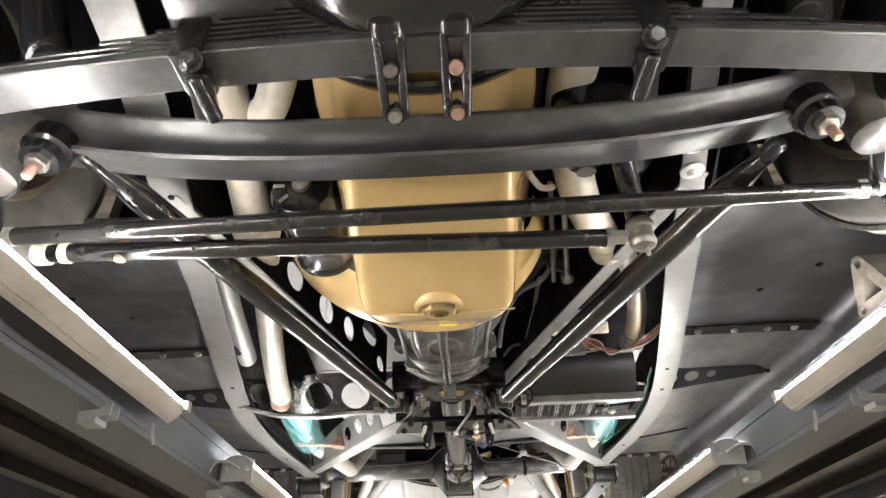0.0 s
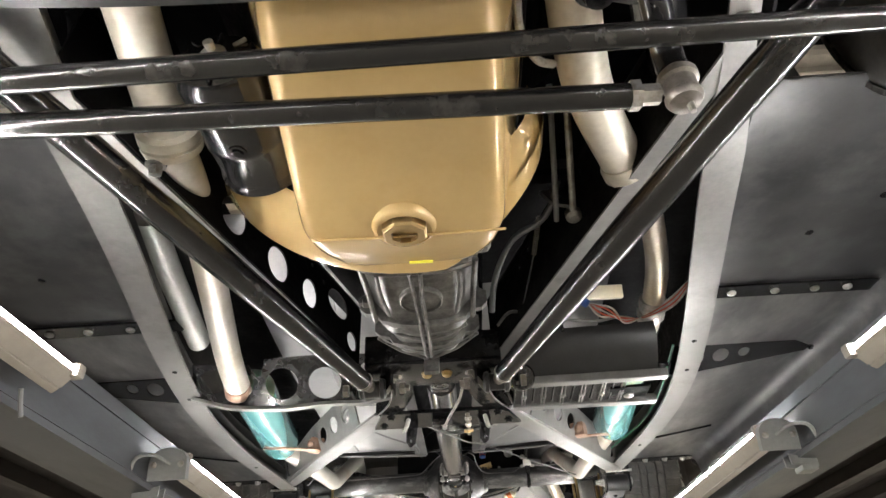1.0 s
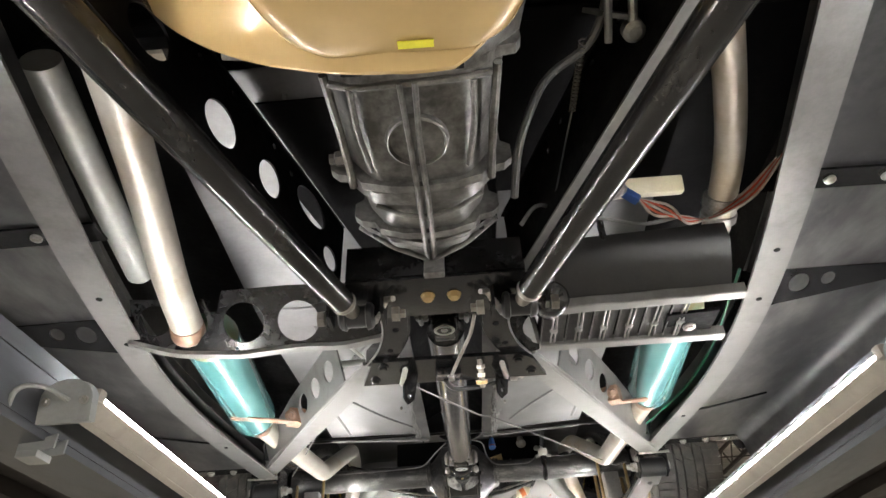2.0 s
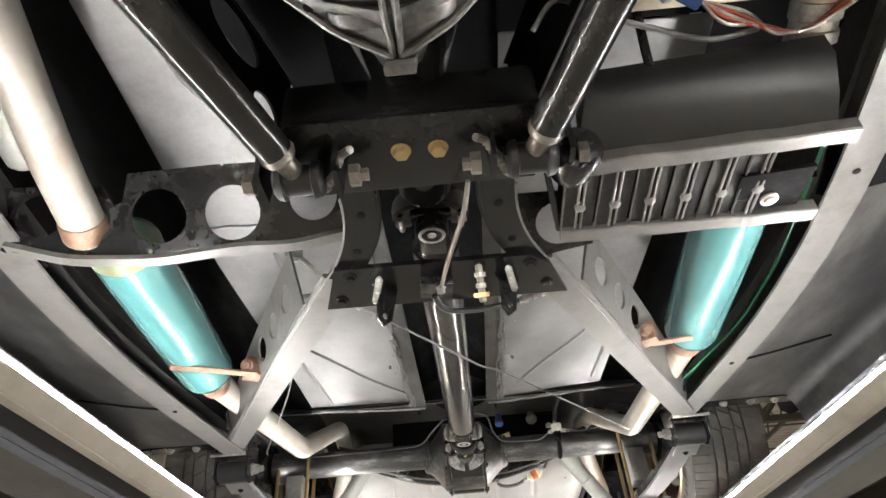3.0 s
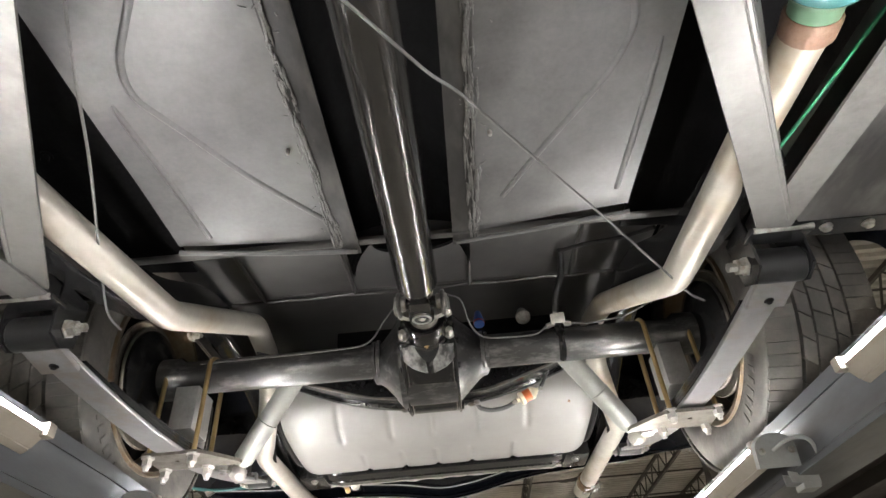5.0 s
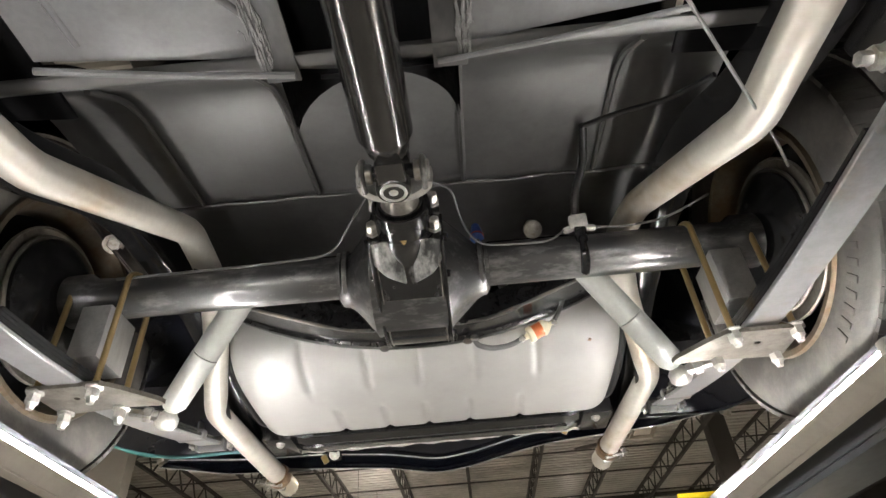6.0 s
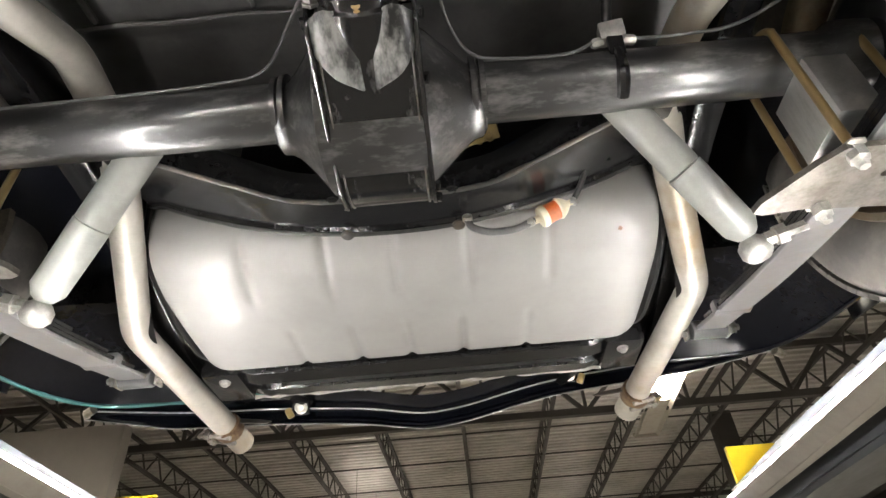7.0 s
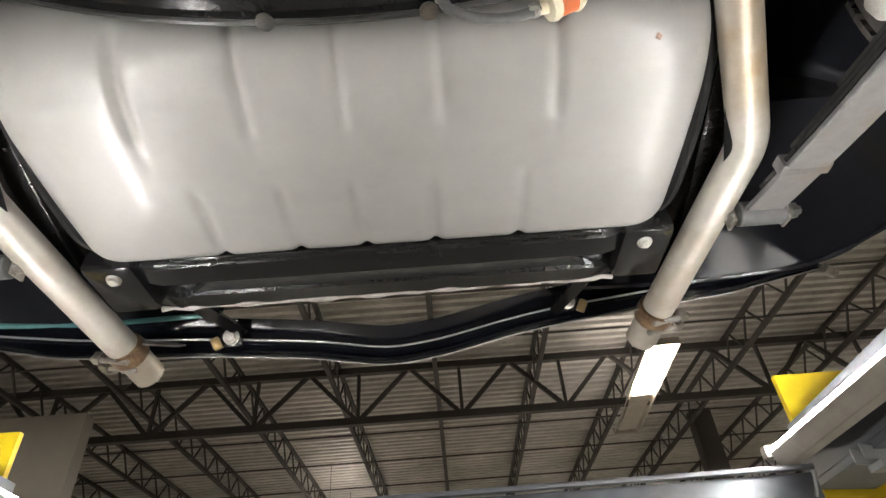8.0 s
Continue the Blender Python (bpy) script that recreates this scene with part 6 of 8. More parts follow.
def floor_pan(s):
    bm = bmesh.new()
    # gently dished sheet
    nx, ny = 16, 50
    grid = []
    for j in range(ny + 1):
        f = j / ny
        y = 1.30 + f * 1.57 if s < 0 else 1.62 + f * 1.25
        row = []
        for i in range(nx + 1):
            g = i / nx
            xo = curve_at([(1.30, 0.43), (2.02, 0.462), (2.85, 0.442)], y)
            x = 0.128 + (xo - 0.128) * g
            z = pan_z(s, x, y)
            row.append(V(s * x, y - 0.035 * g * f, z))
        grid.append(row)
    loft(bm, grid + [], False, False)
    loft(bm, [[p + V(0, 0, 0.004) for p in r] for r in grid], False, False)
    fl = part("floor_pan", bm, FLOOR, car, "grey painted floor pan with pressed beads", 50)
    # pressed beads
    if s < 0:
        lines = [[(0.175, 2.14), (0.367, 2.43), (0.377, 2.49), (0.262, 2.667), (0.140, 2.81)], [(0.335, 2.08), (0.338, 2.26)], [(0.41, 2.50), (0.375, 2.82)]]
    else:
        lines = [[(0.235, 2.15), (0.363, 2.377), (0.388, 2.44), (0.366, 2.518), (0.193, 2.781)], [(0.325, 2.06), (0.33, 2.24)], [(0.428, 2.471), (0.412, 2.79)]]
    lines += [] if s > 0 else [[(0.30, 1.42), (0.36, 1.62), (0.25, 1.85)], [(0.22, 1.35), (0.28, 1.88)]]
    for l in lines:
        bm = bmesh.new()
        way = []
        for p in rounded([(x, y, 0) for x, y in l], 0.05, 8):
            if way and (p - way[-1]).length > 0.03:
                q, k = way[-1].copy(), int((p - way[-1]).length / 0.025)
                way += [q.lerp(p, i / k) for i in range(1, k)]
            way.append(p)
        tube(bm, [(s * p.x, p.y, pan_z(s, p.x, p.y) + 0.0022) for p in way], 0.0066, 12, 0, radii=[0.0045, 0.006] + [0.0066] * (len(way) - 3) + [0.006, 0.0045][:1] + [0.0045])
        part("pressed_bead", bm, FLOOR, fl)
    if s > 0:
        # added near-black sheet: darkness ahead of the floor put into the colour
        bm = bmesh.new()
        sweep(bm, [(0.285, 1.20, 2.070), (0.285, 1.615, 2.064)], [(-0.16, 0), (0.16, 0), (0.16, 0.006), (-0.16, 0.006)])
        part("toe_fill_sheet", bm, DEEP, fl, "near-black sheet added where the toe floor reads dark")
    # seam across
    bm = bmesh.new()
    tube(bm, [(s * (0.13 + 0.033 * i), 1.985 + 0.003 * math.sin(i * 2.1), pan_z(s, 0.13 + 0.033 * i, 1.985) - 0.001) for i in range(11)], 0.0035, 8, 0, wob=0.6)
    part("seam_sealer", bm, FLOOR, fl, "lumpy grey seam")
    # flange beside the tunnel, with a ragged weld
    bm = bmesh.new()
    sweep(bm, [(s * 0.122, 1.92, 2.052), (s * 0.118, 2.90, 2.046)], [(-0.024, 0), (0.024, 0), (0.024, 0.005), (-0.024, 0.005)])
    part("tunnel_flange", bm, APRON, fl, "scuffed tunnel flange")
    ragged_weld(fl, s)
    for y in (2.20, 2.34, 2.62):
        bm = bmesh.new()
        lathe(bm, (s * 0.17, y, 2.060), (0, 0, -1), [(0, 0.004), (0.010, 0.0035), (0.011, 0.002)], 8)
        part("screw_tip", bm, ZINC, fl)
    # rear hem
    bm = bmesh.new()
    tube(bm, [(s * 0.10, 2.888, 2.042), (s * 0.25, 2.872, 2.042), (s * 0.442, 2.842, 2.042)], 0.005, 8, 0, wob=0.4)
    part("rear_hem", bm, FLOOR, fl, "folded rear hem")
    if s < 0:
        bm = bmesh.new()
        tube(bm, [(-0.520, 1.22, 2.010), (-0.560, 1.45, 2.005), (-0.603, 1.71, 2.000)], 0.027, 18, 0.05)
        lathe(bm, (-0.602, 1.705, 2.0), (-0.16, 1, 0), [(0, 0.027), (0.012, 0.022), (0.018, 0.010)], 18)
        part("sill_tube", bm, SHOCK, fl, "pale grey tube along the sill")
    # near-black sheet beside the panel paints the dark gap at the outer sill
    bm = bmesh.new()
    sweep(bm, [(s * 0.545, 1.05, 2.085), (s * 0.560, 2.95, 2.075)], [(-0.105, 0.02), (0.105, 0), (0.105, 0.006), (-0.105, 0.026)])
    part("sill", bm, DEEP, fl, "near-black sheet for the dark gap at the sill")
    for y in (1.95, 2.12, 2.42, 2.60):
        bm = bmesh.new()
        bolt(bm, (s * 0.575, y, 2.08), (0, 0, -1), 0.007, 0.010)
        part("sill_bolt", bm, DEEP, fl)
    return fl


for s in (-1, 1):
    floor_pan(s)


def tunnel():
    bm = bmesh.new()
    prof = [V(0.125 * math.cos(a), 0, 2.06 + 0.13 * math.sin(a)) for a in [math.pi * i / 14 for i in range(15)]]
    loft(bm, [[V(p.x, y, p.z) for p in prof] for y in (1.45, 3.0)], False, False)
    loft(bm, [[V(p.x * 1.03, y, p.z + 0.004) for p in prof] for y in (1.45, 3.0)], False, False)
    # tunnel's deep shade is put into the near-black colour
    t = part("drive_tunnel", bm, DEEP, car, "drive shaft tunnel with shade painted near-black")
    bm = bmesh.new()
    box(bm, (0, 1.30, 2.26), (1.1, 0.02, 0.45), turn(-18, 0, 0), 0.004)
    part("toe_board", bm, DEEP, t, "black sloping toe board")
    # near-black sheet added under the pan for the darkness round the gearbox hump
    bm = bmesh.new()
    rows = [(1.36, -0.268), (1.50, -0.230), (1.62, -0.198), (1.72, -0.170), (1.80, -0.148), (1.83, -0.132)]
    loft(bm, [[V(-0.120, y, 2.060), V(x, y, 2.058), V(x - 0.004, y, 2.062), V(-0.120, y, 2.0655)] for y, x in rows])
    part("hump_fill_sheet", bm, DEEP, t, "near-black sheet added beside the gearbox hump")
    return t


tunnel()


def rear_body():
    """Seat riser and boot floor above the rear axle."""
    bm = bmesh.new()
    rows = [(2.86, 2.047), (2.885, 2.052), (2.93, 2.12), (3.00, 2.205), (3.06, 2.232), (3.36, 2.262), (3.40, 2.30), (3.75, 2.315), (4.35, 2.30)]
    pts = rounded([(0, y, z) for y, z in rows], 0.03, 3)
    loft(bm, [[V(x, p.y, p.z + 0.004 * noise.noise(V(x * 4, p.y * 4, 1))) for x in [-0.62 + 1.24 * i / 24 for i in range(25)]] for p in pts], False, False)
    loft(bm, [[V(x, p.y, p.z + 0.008) for x in (-0.62, 0, 0.62)] for p in pts], False, False)
    f = part("boot_floor", bm, BOOT, car, "satin black boot floor and seat riser", 50)
    for x in (-0.19, 0.135, -0.45, 0.42):
        bm = bmesh.new()
        tube(bm, [(x, 2.94, 2.128), (x, 3.02, 2.205), (x, 3.08, 2.228), (x, 3.35, 2.256)], 0.006, 6, 0.03)
        part("stiffening_rib", bm, BOOT, f)
    bm = bmesh.new()
    tube(bm, [(-0.55 + 0.05 * i, 3.365 + 0.003 * math.sin(i * 1.7), 2.262) for i in range(23)], 0.004, 7, 0, wob=1.2)
    part("seam_sealer", bm, BOOT, f, "lumpy black seam")
    # near-black disc paints the dark of the tunnel's open end
    bm = bmesh.new()
    lathe(bm, (0.014, 2.935, 2.104), (0, 1, -0.7), [(0, 0.092), (0.006, 0.092)], 32)
    part("tunnel_mouth_disc", bm, DEEP, f, "near-black disc for the dark tunnel opening")
    # wheel arches
    for s in (-1, 1):
        bm = bmesh.new()
        arc = [V(0, 3.425 - 0.50 * math.cos(a), 2.06 + 0.46 * math.sin(a)) for a in [math.pi * (0.03 + 0.94 * i / 22) for i in range(23)]]
        loft(bm, [[V(s * 0.60, p.y, p.z), V(s * 1.0, p.y, p.z + 0.01), V(s * 1.0, p.y, p.z + 0.016), V(s * 0.60, p.y, p.z + 0.006)] for p in arc])
        part("wheel_arch", bm, SATIN, f, "black inner wheel arch")
        # outer fender skin with the arch cut into it
        bm = bmesh.new()
        arch = [(3.427 - 0.40 * math.cos(a), 1.99 + 0.20 * math.sin(a)) for a in [math.pi * i / 20 for i in range(21)]]
        plate(bm, [(2.82, 1.93), (2.98, 1.96)] + arch + [(3.95, 1.99), (4.15, 2.02), (4.15, 2.55), (2.82, 2.55)], 0.004, axes((s * 1.035, 0, 0), (0, 1, 0), (0, 0, 1)))
        part("fender_skin", bm, BLUEB, f, "dark rear fender skin")
        bm = bmesh.new()
        plate(bm, [(0.60, 1.965), (1.03, 1.965), (1.03, 2.5), (0.60, 2.5)], 0.004, axes((0, 2.862, 0), (s, 0, 0), (0, 0, 1)))
        part("arch_front", bm, SATIN, f, "black front wall of the arch")
        bm = bmesh.new()
        tube(bm, [(s * 0.50, 3.50, 2.17), (s * 0.535, 3.70, 2.10), (s * 0.580, 3.95, 2.005)], 0.018, 4, 0)
        part("frame_brace", bm, SATIN, f, "black frame brace")
    return f


rear_body()


def apron(s):
    """Running board underside and splash apron outside the frame rail."""
    # front sheet
    def sheet(ya, yb, name, label, dz, material=APRON):
        bm = bmesh.new()
        rings = []
        for j in range(21):
            y = ya + (yb - ya) * j / 20
            xi = curve_at(RAIL_X, y) - 0.005
            z0 = curve_at(RAIL_Z, y) + 0.055 + dz
            sec = rounded([(xi, 0, z0 - 0.01), (0.962, 0, z0 - 0.004), (0.984, 0, z0 - 0.022), (1.000, 0, z0 - 0.12)], 0.028, 8)
            rings.append([V(s * p.x, y, p.z + 0.003 * noise.noise(V(p.x * 5, y * 4, s * 3))) for p in sec])
        loft(bm, rings, False, False)
        loft(bm, [[p + V(0, 0, 0.004) for p in r] for r in rings], False, False)
        return part(name, bm, material, car, label, 60)
    a = sheet(0.93, 1.50, "front_apron", "glossy dark front fender splash sheet", 0.018, APRONF)
    b = sheet(1.47, 2.84, "running_board", "scuffed black running board underside", 0.012)
    z = curve_at(RAIL_Z, 1.485) + 0.060
    bm = bmesh.new()
    sweep(bm, [(s * 0.545, 1.485, z - 0.004), (s * 0.97, 1.495, z)], [(-0.022, 0), (0.022, 0), (0.022, 0.005), (-0.022, 0.005)])
    j = part("lap_joint", bm, SATIN, a, "black riveted lap joint")
    for x in (0.652, 0.745, 0.83, 0.90):
        bm = bmesh.new()
        lathe(bm, (s * x, 1.487, z - 0.004), (0, 0, -1), [(0, 0.0095), (0.004, 0.009), (0.0065, 0.005)], 14)
        part("rivet", bm, ZINC, a, "bright round rivet head")
    bm = bmesh.new()
    z2 = curve_at(RAIL_Z, 0.95) + 0.073
    sweep(bm, [(s * 0.47, 0.945, z2 - 0.006), (s * 0.96, 0.945, z2 + 0.000)], [(-0.016, 0), (0.016, 0), (0.016, 0.005), (-0.016, 0.005)])
    part("front_hem", bm, APRON, a, "rolled front edge")
    # triangular bracket with three holes
    bm = bmesh.new()
    out = [(0, 0), (0, 0.088), (0.02, 0.094), (0.34, 0.030), (0.345, 0.016), (0.31, 0.0)]
    M = axes(V(s * 0.605, 1.758, 1.928), (s, 0.02, 0.0), (0, 0.90, -0.44))
    plate(bm, out, 0.004, M, [ring2(0.055, 0.042, 0.027, n=24), ring2(0.124, 0.034, 0.0215, n=22), ring2(0.182, 0.027, 0.015, n=20)])
    g = part("board_bracket", bm, SATIN, car, "black triangular bracket with three holes")
    bm = bmesh.new()
    bolt(bm, (s * 0.955, 1.785, 1.921), (0, 0, -1), 0.006, 0.006)
    part("bolt", bm, SATIN, g)
    # rear flange with bolts
    bm = bmesh.new()
    zr = curve_at(RAIL_Z, 2.84) + 0.062
    sweep(bm, [(s * 0.63, 2.835, zr - 0.004), (s * 1.0, 2.845, zr - 0.004)], [(-0.022, 0), (0.022, 0), (0.022, 0.005), (-0.022, 0.005)])
    part("rear_flange", bm, SATIN, b, "black bolted rear flange")
    for x in (0.70, 0.782, 0.86, 0.93):
        bm = bmesh.new()
        lathe(bm, (s * x, 2.835, zr - 0.005), (0, 0, -1), [(0, 0.0115), (0.003, 0.0115), (0.004, 0.009), (0.009, 0.008), (0.010, 0.005)], 14)
        part("bolt", bm, ZINC, b, "bright dome bolt")
    bm = bmesh.new()
    tube(bm, [(s * 0.70, 2.52, 1.938), (s * 0.80, 2.50, 1.946), (s * 0.92, 2.44, 1.95)], 0.003, 6, 0.05)
    part("surface_wire", bm, DEEP, b)
    for k in range(2):
        bm = bmesh.new()
        lathe(bm, (s * (0.74 + 0.09 * k), 1.30 - 0.1 * k, 1.9365), (0, 0, -1), [(0, 0.009), (0.006, 0.008), (0.008, 0.005)], 10)
        part("screw", bm, SATIN, a)
    return a


for s in (-1, 1):
    apron(s)


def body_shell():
    """The rest of the body, mostly unseen: dark fill that closes the view upward."""
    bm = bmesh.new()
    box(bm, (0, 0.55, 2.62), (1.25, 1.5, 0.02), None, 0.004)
    b = part("bonnet", bm, DEEP, car, "unseen near-black bonnet added to darken the engine bay")
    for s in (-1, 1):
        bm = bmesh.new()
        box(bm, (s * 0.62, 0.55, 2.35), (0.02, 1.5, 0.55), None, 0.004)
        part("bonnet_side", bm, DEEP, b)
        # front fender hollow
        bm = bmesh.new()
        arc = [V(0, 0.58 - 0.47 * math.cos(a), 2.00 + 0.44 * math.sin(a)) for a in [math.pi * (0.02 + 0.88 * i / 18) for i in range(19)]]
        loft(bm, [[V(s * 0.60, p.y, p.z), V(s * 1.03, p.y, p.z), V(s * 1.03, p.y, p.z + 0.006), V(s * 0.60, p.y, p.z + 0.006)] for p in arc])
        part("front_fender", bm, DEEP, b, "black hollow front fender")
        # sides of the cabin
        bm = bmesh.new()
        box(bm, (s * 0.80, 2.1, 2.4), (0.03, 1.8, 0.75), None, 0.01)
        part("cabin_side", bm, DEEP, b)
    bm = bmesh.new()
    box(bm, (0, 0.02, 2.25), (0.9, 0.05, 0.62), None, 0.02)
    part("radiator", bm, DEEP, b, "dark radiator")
    bm = bmesh.new()
    box(bm, (0, 2.4, 2.9), (1.6, 3.6, 0.02), None, 0.004)
    part("roof_skin", bm, BLUEB, b)
    return b


body_shell()

# the rear end


def rear_axle():
    cy, cz = 3.427, 2.075
    bm = bmesh.new()
    for s in (-1, 1):
        lathe(bm, (s * 0.13, cy, cz), (s, 0, 0), [(0, 0.044), (0.01, 0.046), (0.50, 0.046), (0.54, 0.046), (0.555, 0.058), (0.60, 0.058)], 30)
    ax = part("rear_axle", bm, REARAX, car, "gloss black rear axle tubes")
    # banjo housing
    bm = bmesh.new()
    xs = [(-0.150, 0.046), (-0.145, 0.052), (-0.132, 0.054), (-0.120, 0.062), (-0.100, 0.084), (-0.080, 0.110), (-0.072, 0.120), (0.072, 0.120), (0.085, 0.110), (0.115, 0.082), (0.140, 0.060), (0.150, 0.054), (0.160, 0.052), (0.165, 0.046)]
    rings = []
    for x, r in xs:
        ring = []
        for i in range(36):
            a = 2 * math.pi * i / 36
            yy, zz = r * math.cos(a), r * math.sin(a) * 1.04
            ring.append(V(x, cy + 0.01 + yy, cz - 0.006 + zz))
        rings.append(ring)
    loft(bm, rings)
    d = part("differential", bm, REARAX, ax, "gloss black differential housing")
    # flat wrap over the carrier
    bm = bmesh.new()
    path = rounded([(0, 3.236, 2.065), (0, 3.240, 2.006), (0, 3.35, 1.972), (0, 3.475, 1.938), (0, 3.535, 1.955), (0, 3.555, 2.03)], 0.045, 6)
    loft(bm, [[V(-0.055, p.y, p.z), V(0.077, p.y, p.z), V(0.077, p.y + 0.014, p.z + 0.03), V(-0.055, p.y + 0.014, p.z + 0.03)] for p in path])
    bmesh.ops.bevel(bm, geom=[e for e in bm.edges if len(e.link_faces) == 2 and e.calc_face_angle(0) > 1.0], offset=0.006, segments=2, affect="EDGES")
    part("carrier_face", bm, FACE, d, "flat gloss black carrier face")
    for s in (-1, 1):
        bm = bmesh.new()
        tube(bm, [V(0.011 + s * 0.067, p.y - 0.001, p.z - 0.003) for p in path], 0.0035, 8, 0)
        part("carrier_edge", bm, GLOSS, d)
        for i in range(5):
            bm = bmesh.new()
            p = path[min(len(path) - 1, 4 + i * 5)]
            lathe(bm, (0.011 + s * 0.070, p.y + 0.006, p.z + 0.012), (s, 0, -0.2), [(0, 0.008), (0.007, 0.008)], 6)
            part("carrier_bolt", bm, GLOSS, d)
        # two rounded petal-shaped casting lobes towards the pinion, thinning out to a point
        bm = bmesh.new()
        petal = []
        for k in range(19):
            f = k / 18
            inner = 0.0105 - 0.003 * f + 0.006 * max(0.0, 1 - f * 6) ** 2
            outer = 0.066 - 0.040 * max(0.0, (f - 0.45) / 0.55) ** 1.6 - 0.014 * max(0.0, (f - 0.86) / 0.14)
            lift = 0.010 * (1 - f) ** 0.8 + 0.0015
            row = []
            for u in (-1.0, -0.85, -0.4, 0.0, 0.4, 0.85, 1.0):
                x_ = inner + (outer - inner) * (u + 1) / 2
                y_ = 3.224 + 0.104 * f + 0.020 * u * u * (1 - f) ** 3
                z_ = 2.011 - 0.0325 * f - lift * (1 - abs(u) ** 3)
                row.append(V(0.011 + s * x_, y_, z_))
            row.append(V(0.011 + s * outer, 3.240 + 0.100 * f, 2.026 - 0.03 * f))
            row.append(V(0.011 + s * inner, 3.240 + 0.100 * f, 2.026 - 0.03 * f))
            petal.append(row)
        loft(bm, petal)
        part("casting_lobe", bm, WORN, d, "worn petal-shaped casting lobe", 55)
        # fine second line inside the face's edge, and a chipped scrape beside it
        bm = bmesh.new()
        tube(bm, [V(0.011 + s * 0.0585, p.y - 0.0005, p.z - 0.001) for p in path[3:]], 0.0014, 6, 0, wob=0.4)
        part("carrier_edge", bm, KING, d)
        # paired collars where the tube meets the housing
        for xo, rr_ in ((0.150, 0.0575), (0.163, 0.0545)):
            bm = bmesh.new()
            lathe(bm, (s * xo + (0.018 if s < 0 else 0.0), cy, cz), (s, 0, 0), [(-0.005, rr_ - 0.007), (-0.004, rr_), (0.004, rr_), (0.005, rr_ - 0.007)], 36)
            part("tube_collar", bm, REARAX, d, "black collar ring")
    bm = bmesh.new()
    lathe(bm, (0.010, 3.335, 2.045), (0, -1, 0.05), [(0, 0.055), (0.05, 0.058), (0.085, 0.060), (0.10, 0.060), (0.104, 0.055), (0.125, 0.054), (0.150, 0.053), (0.154, 0.050), (0.154, 0.046), (0.150, 0.045), (0.150, 0.041), (0.158, 0.040), (0.158, 0.034)], 40)
    n = part("pinion_housing", bm, GLOSS, ax, "black pinion nose")
    bm = bmesh.new()
    lathe(bm, (0.010, 3.186, 2.051), (0, -1, -0.05), [(0, 0.036), (0.012, 0.034), (0.030, 0.031), (0.055, 0.030)], 28)
    part("pinion_flange", bm, STEEL, n, "yellowish pinion neck")
    for x, z in ((-0.047, 2.030), (0.067, 2.028), (-0.044, 2.09), (0.066, 2.09)):
        bm = bmesh.new()
        lathe(bm, (x, 3.232, z), (0, -1, 0.05), [(0, 0.013), (0.004, 0.013), (0.005, 0.010), (0.024, 0.010), (0.027, 0.007)], 6)
        part("pinion_bolt", bm, ZINC, n, "bright pinion bolt")
    bm = bmesh.new()
    lathe(bm, (0.010, 3.234, 2.008), (0, -0.8, -0.6), [(0, 0.009), (0.012, 0.009), (0.014, 0.006), (0.018, 0.006)], 6)
    part("filler_plug", bm, BRASS, n, "small brass plug")
    # brake pipes and tee
    bm = bmesh.new()
    box(bm, (0.366, 3.380, 2.130), (0.038, 0.026, 0.030), turn(20, 0, -8), 0.004)
    lathe(bm, (0.350, 3.385, 2.118), (-1, 0, -0.3), [(0, 0.008), (0.014, 0.008), (0.018, 0.005)], 6)
    lathe(bm, (0.383, 3.385, 2.118), (1, 0, -0.2), [(0, 0.008), (0.014, 0.008), (0.018, 0.005)], 6)
    lathe(bm, (0.364, 3.388, 2.134), (0, 0.1, 1), [(0, 0.009), (0.012, 0.009), (0.013, 0.006), (0.03, 0.006)], 6)
    t = part("brake_tee", bm, NUTS, ax, "bright brake line tee")
    bm = bmesh.new()
    box(bm, (0.366, 3.383, 2.088), (0.024, 0.008, 0.055), turn(14, 0, 0), 0.002)
    a0, a1 = 2.9, 4.55
    tube(bm, [V(0.366, cy + 0.0475 * math.cos(a0 + (a1 - a0) * k / 8), cz + 0.0475 * math.sin(a0 + (a1 - a0) * k / 8)) for k in range(9)], 0.010, 8, 0, wob=0.4)
    part("tee_bracket", bm, SATIN, t)
    for run in ([(0.336, 3.383, 2.116), (0.30, 3.378, 2.085), (0.22, 3.378, 2.086), (0.15, 3.372, 2.088), (0.118, 3.33, 2.115), (0.105, 3.26, 2.15), (0.06, 3.24, 2.155)],
                [(0.398, 3.383, 2.116), (0.45, 3.378, 2.106), (0.55, 3.385, 2.122), (0.64, 3.35, 2.15)],
                [(-0.05, 3.24, 2.15), (-0.10, 3.30, 2.13), (-0.155, 3.375, 2.098), (-0.30, 3.382, 2.096), (-0.62, 3.384, 2.094)]):
        bm = bmesh.new()
        tube(bm, run, 0.0026, 8, 0.04)
        part("brake_pipe", bm, HOSE, t, "thin dark brake pipe")
    bm = bmesh.new()
    tube(bm, [(0.367, 3.39, 2.16), (0.370, 3.36, 2.20), (0.388, 3.30, 2.225), (0.375, 3.20, 2.23)], 0.0085, 10, 0.06)
    tube(bm, [(0.375, 3.20, 2.228), (0.43, 3.17, 2.22), (0.52, 3.13, 2.20), (0.57, 3.05, 2.16)], 0.0055, 8, 0.04)
    part("brake_hose", bm, BUSH, t, "dark flexible brake hose")
    return ax


rear_axle()


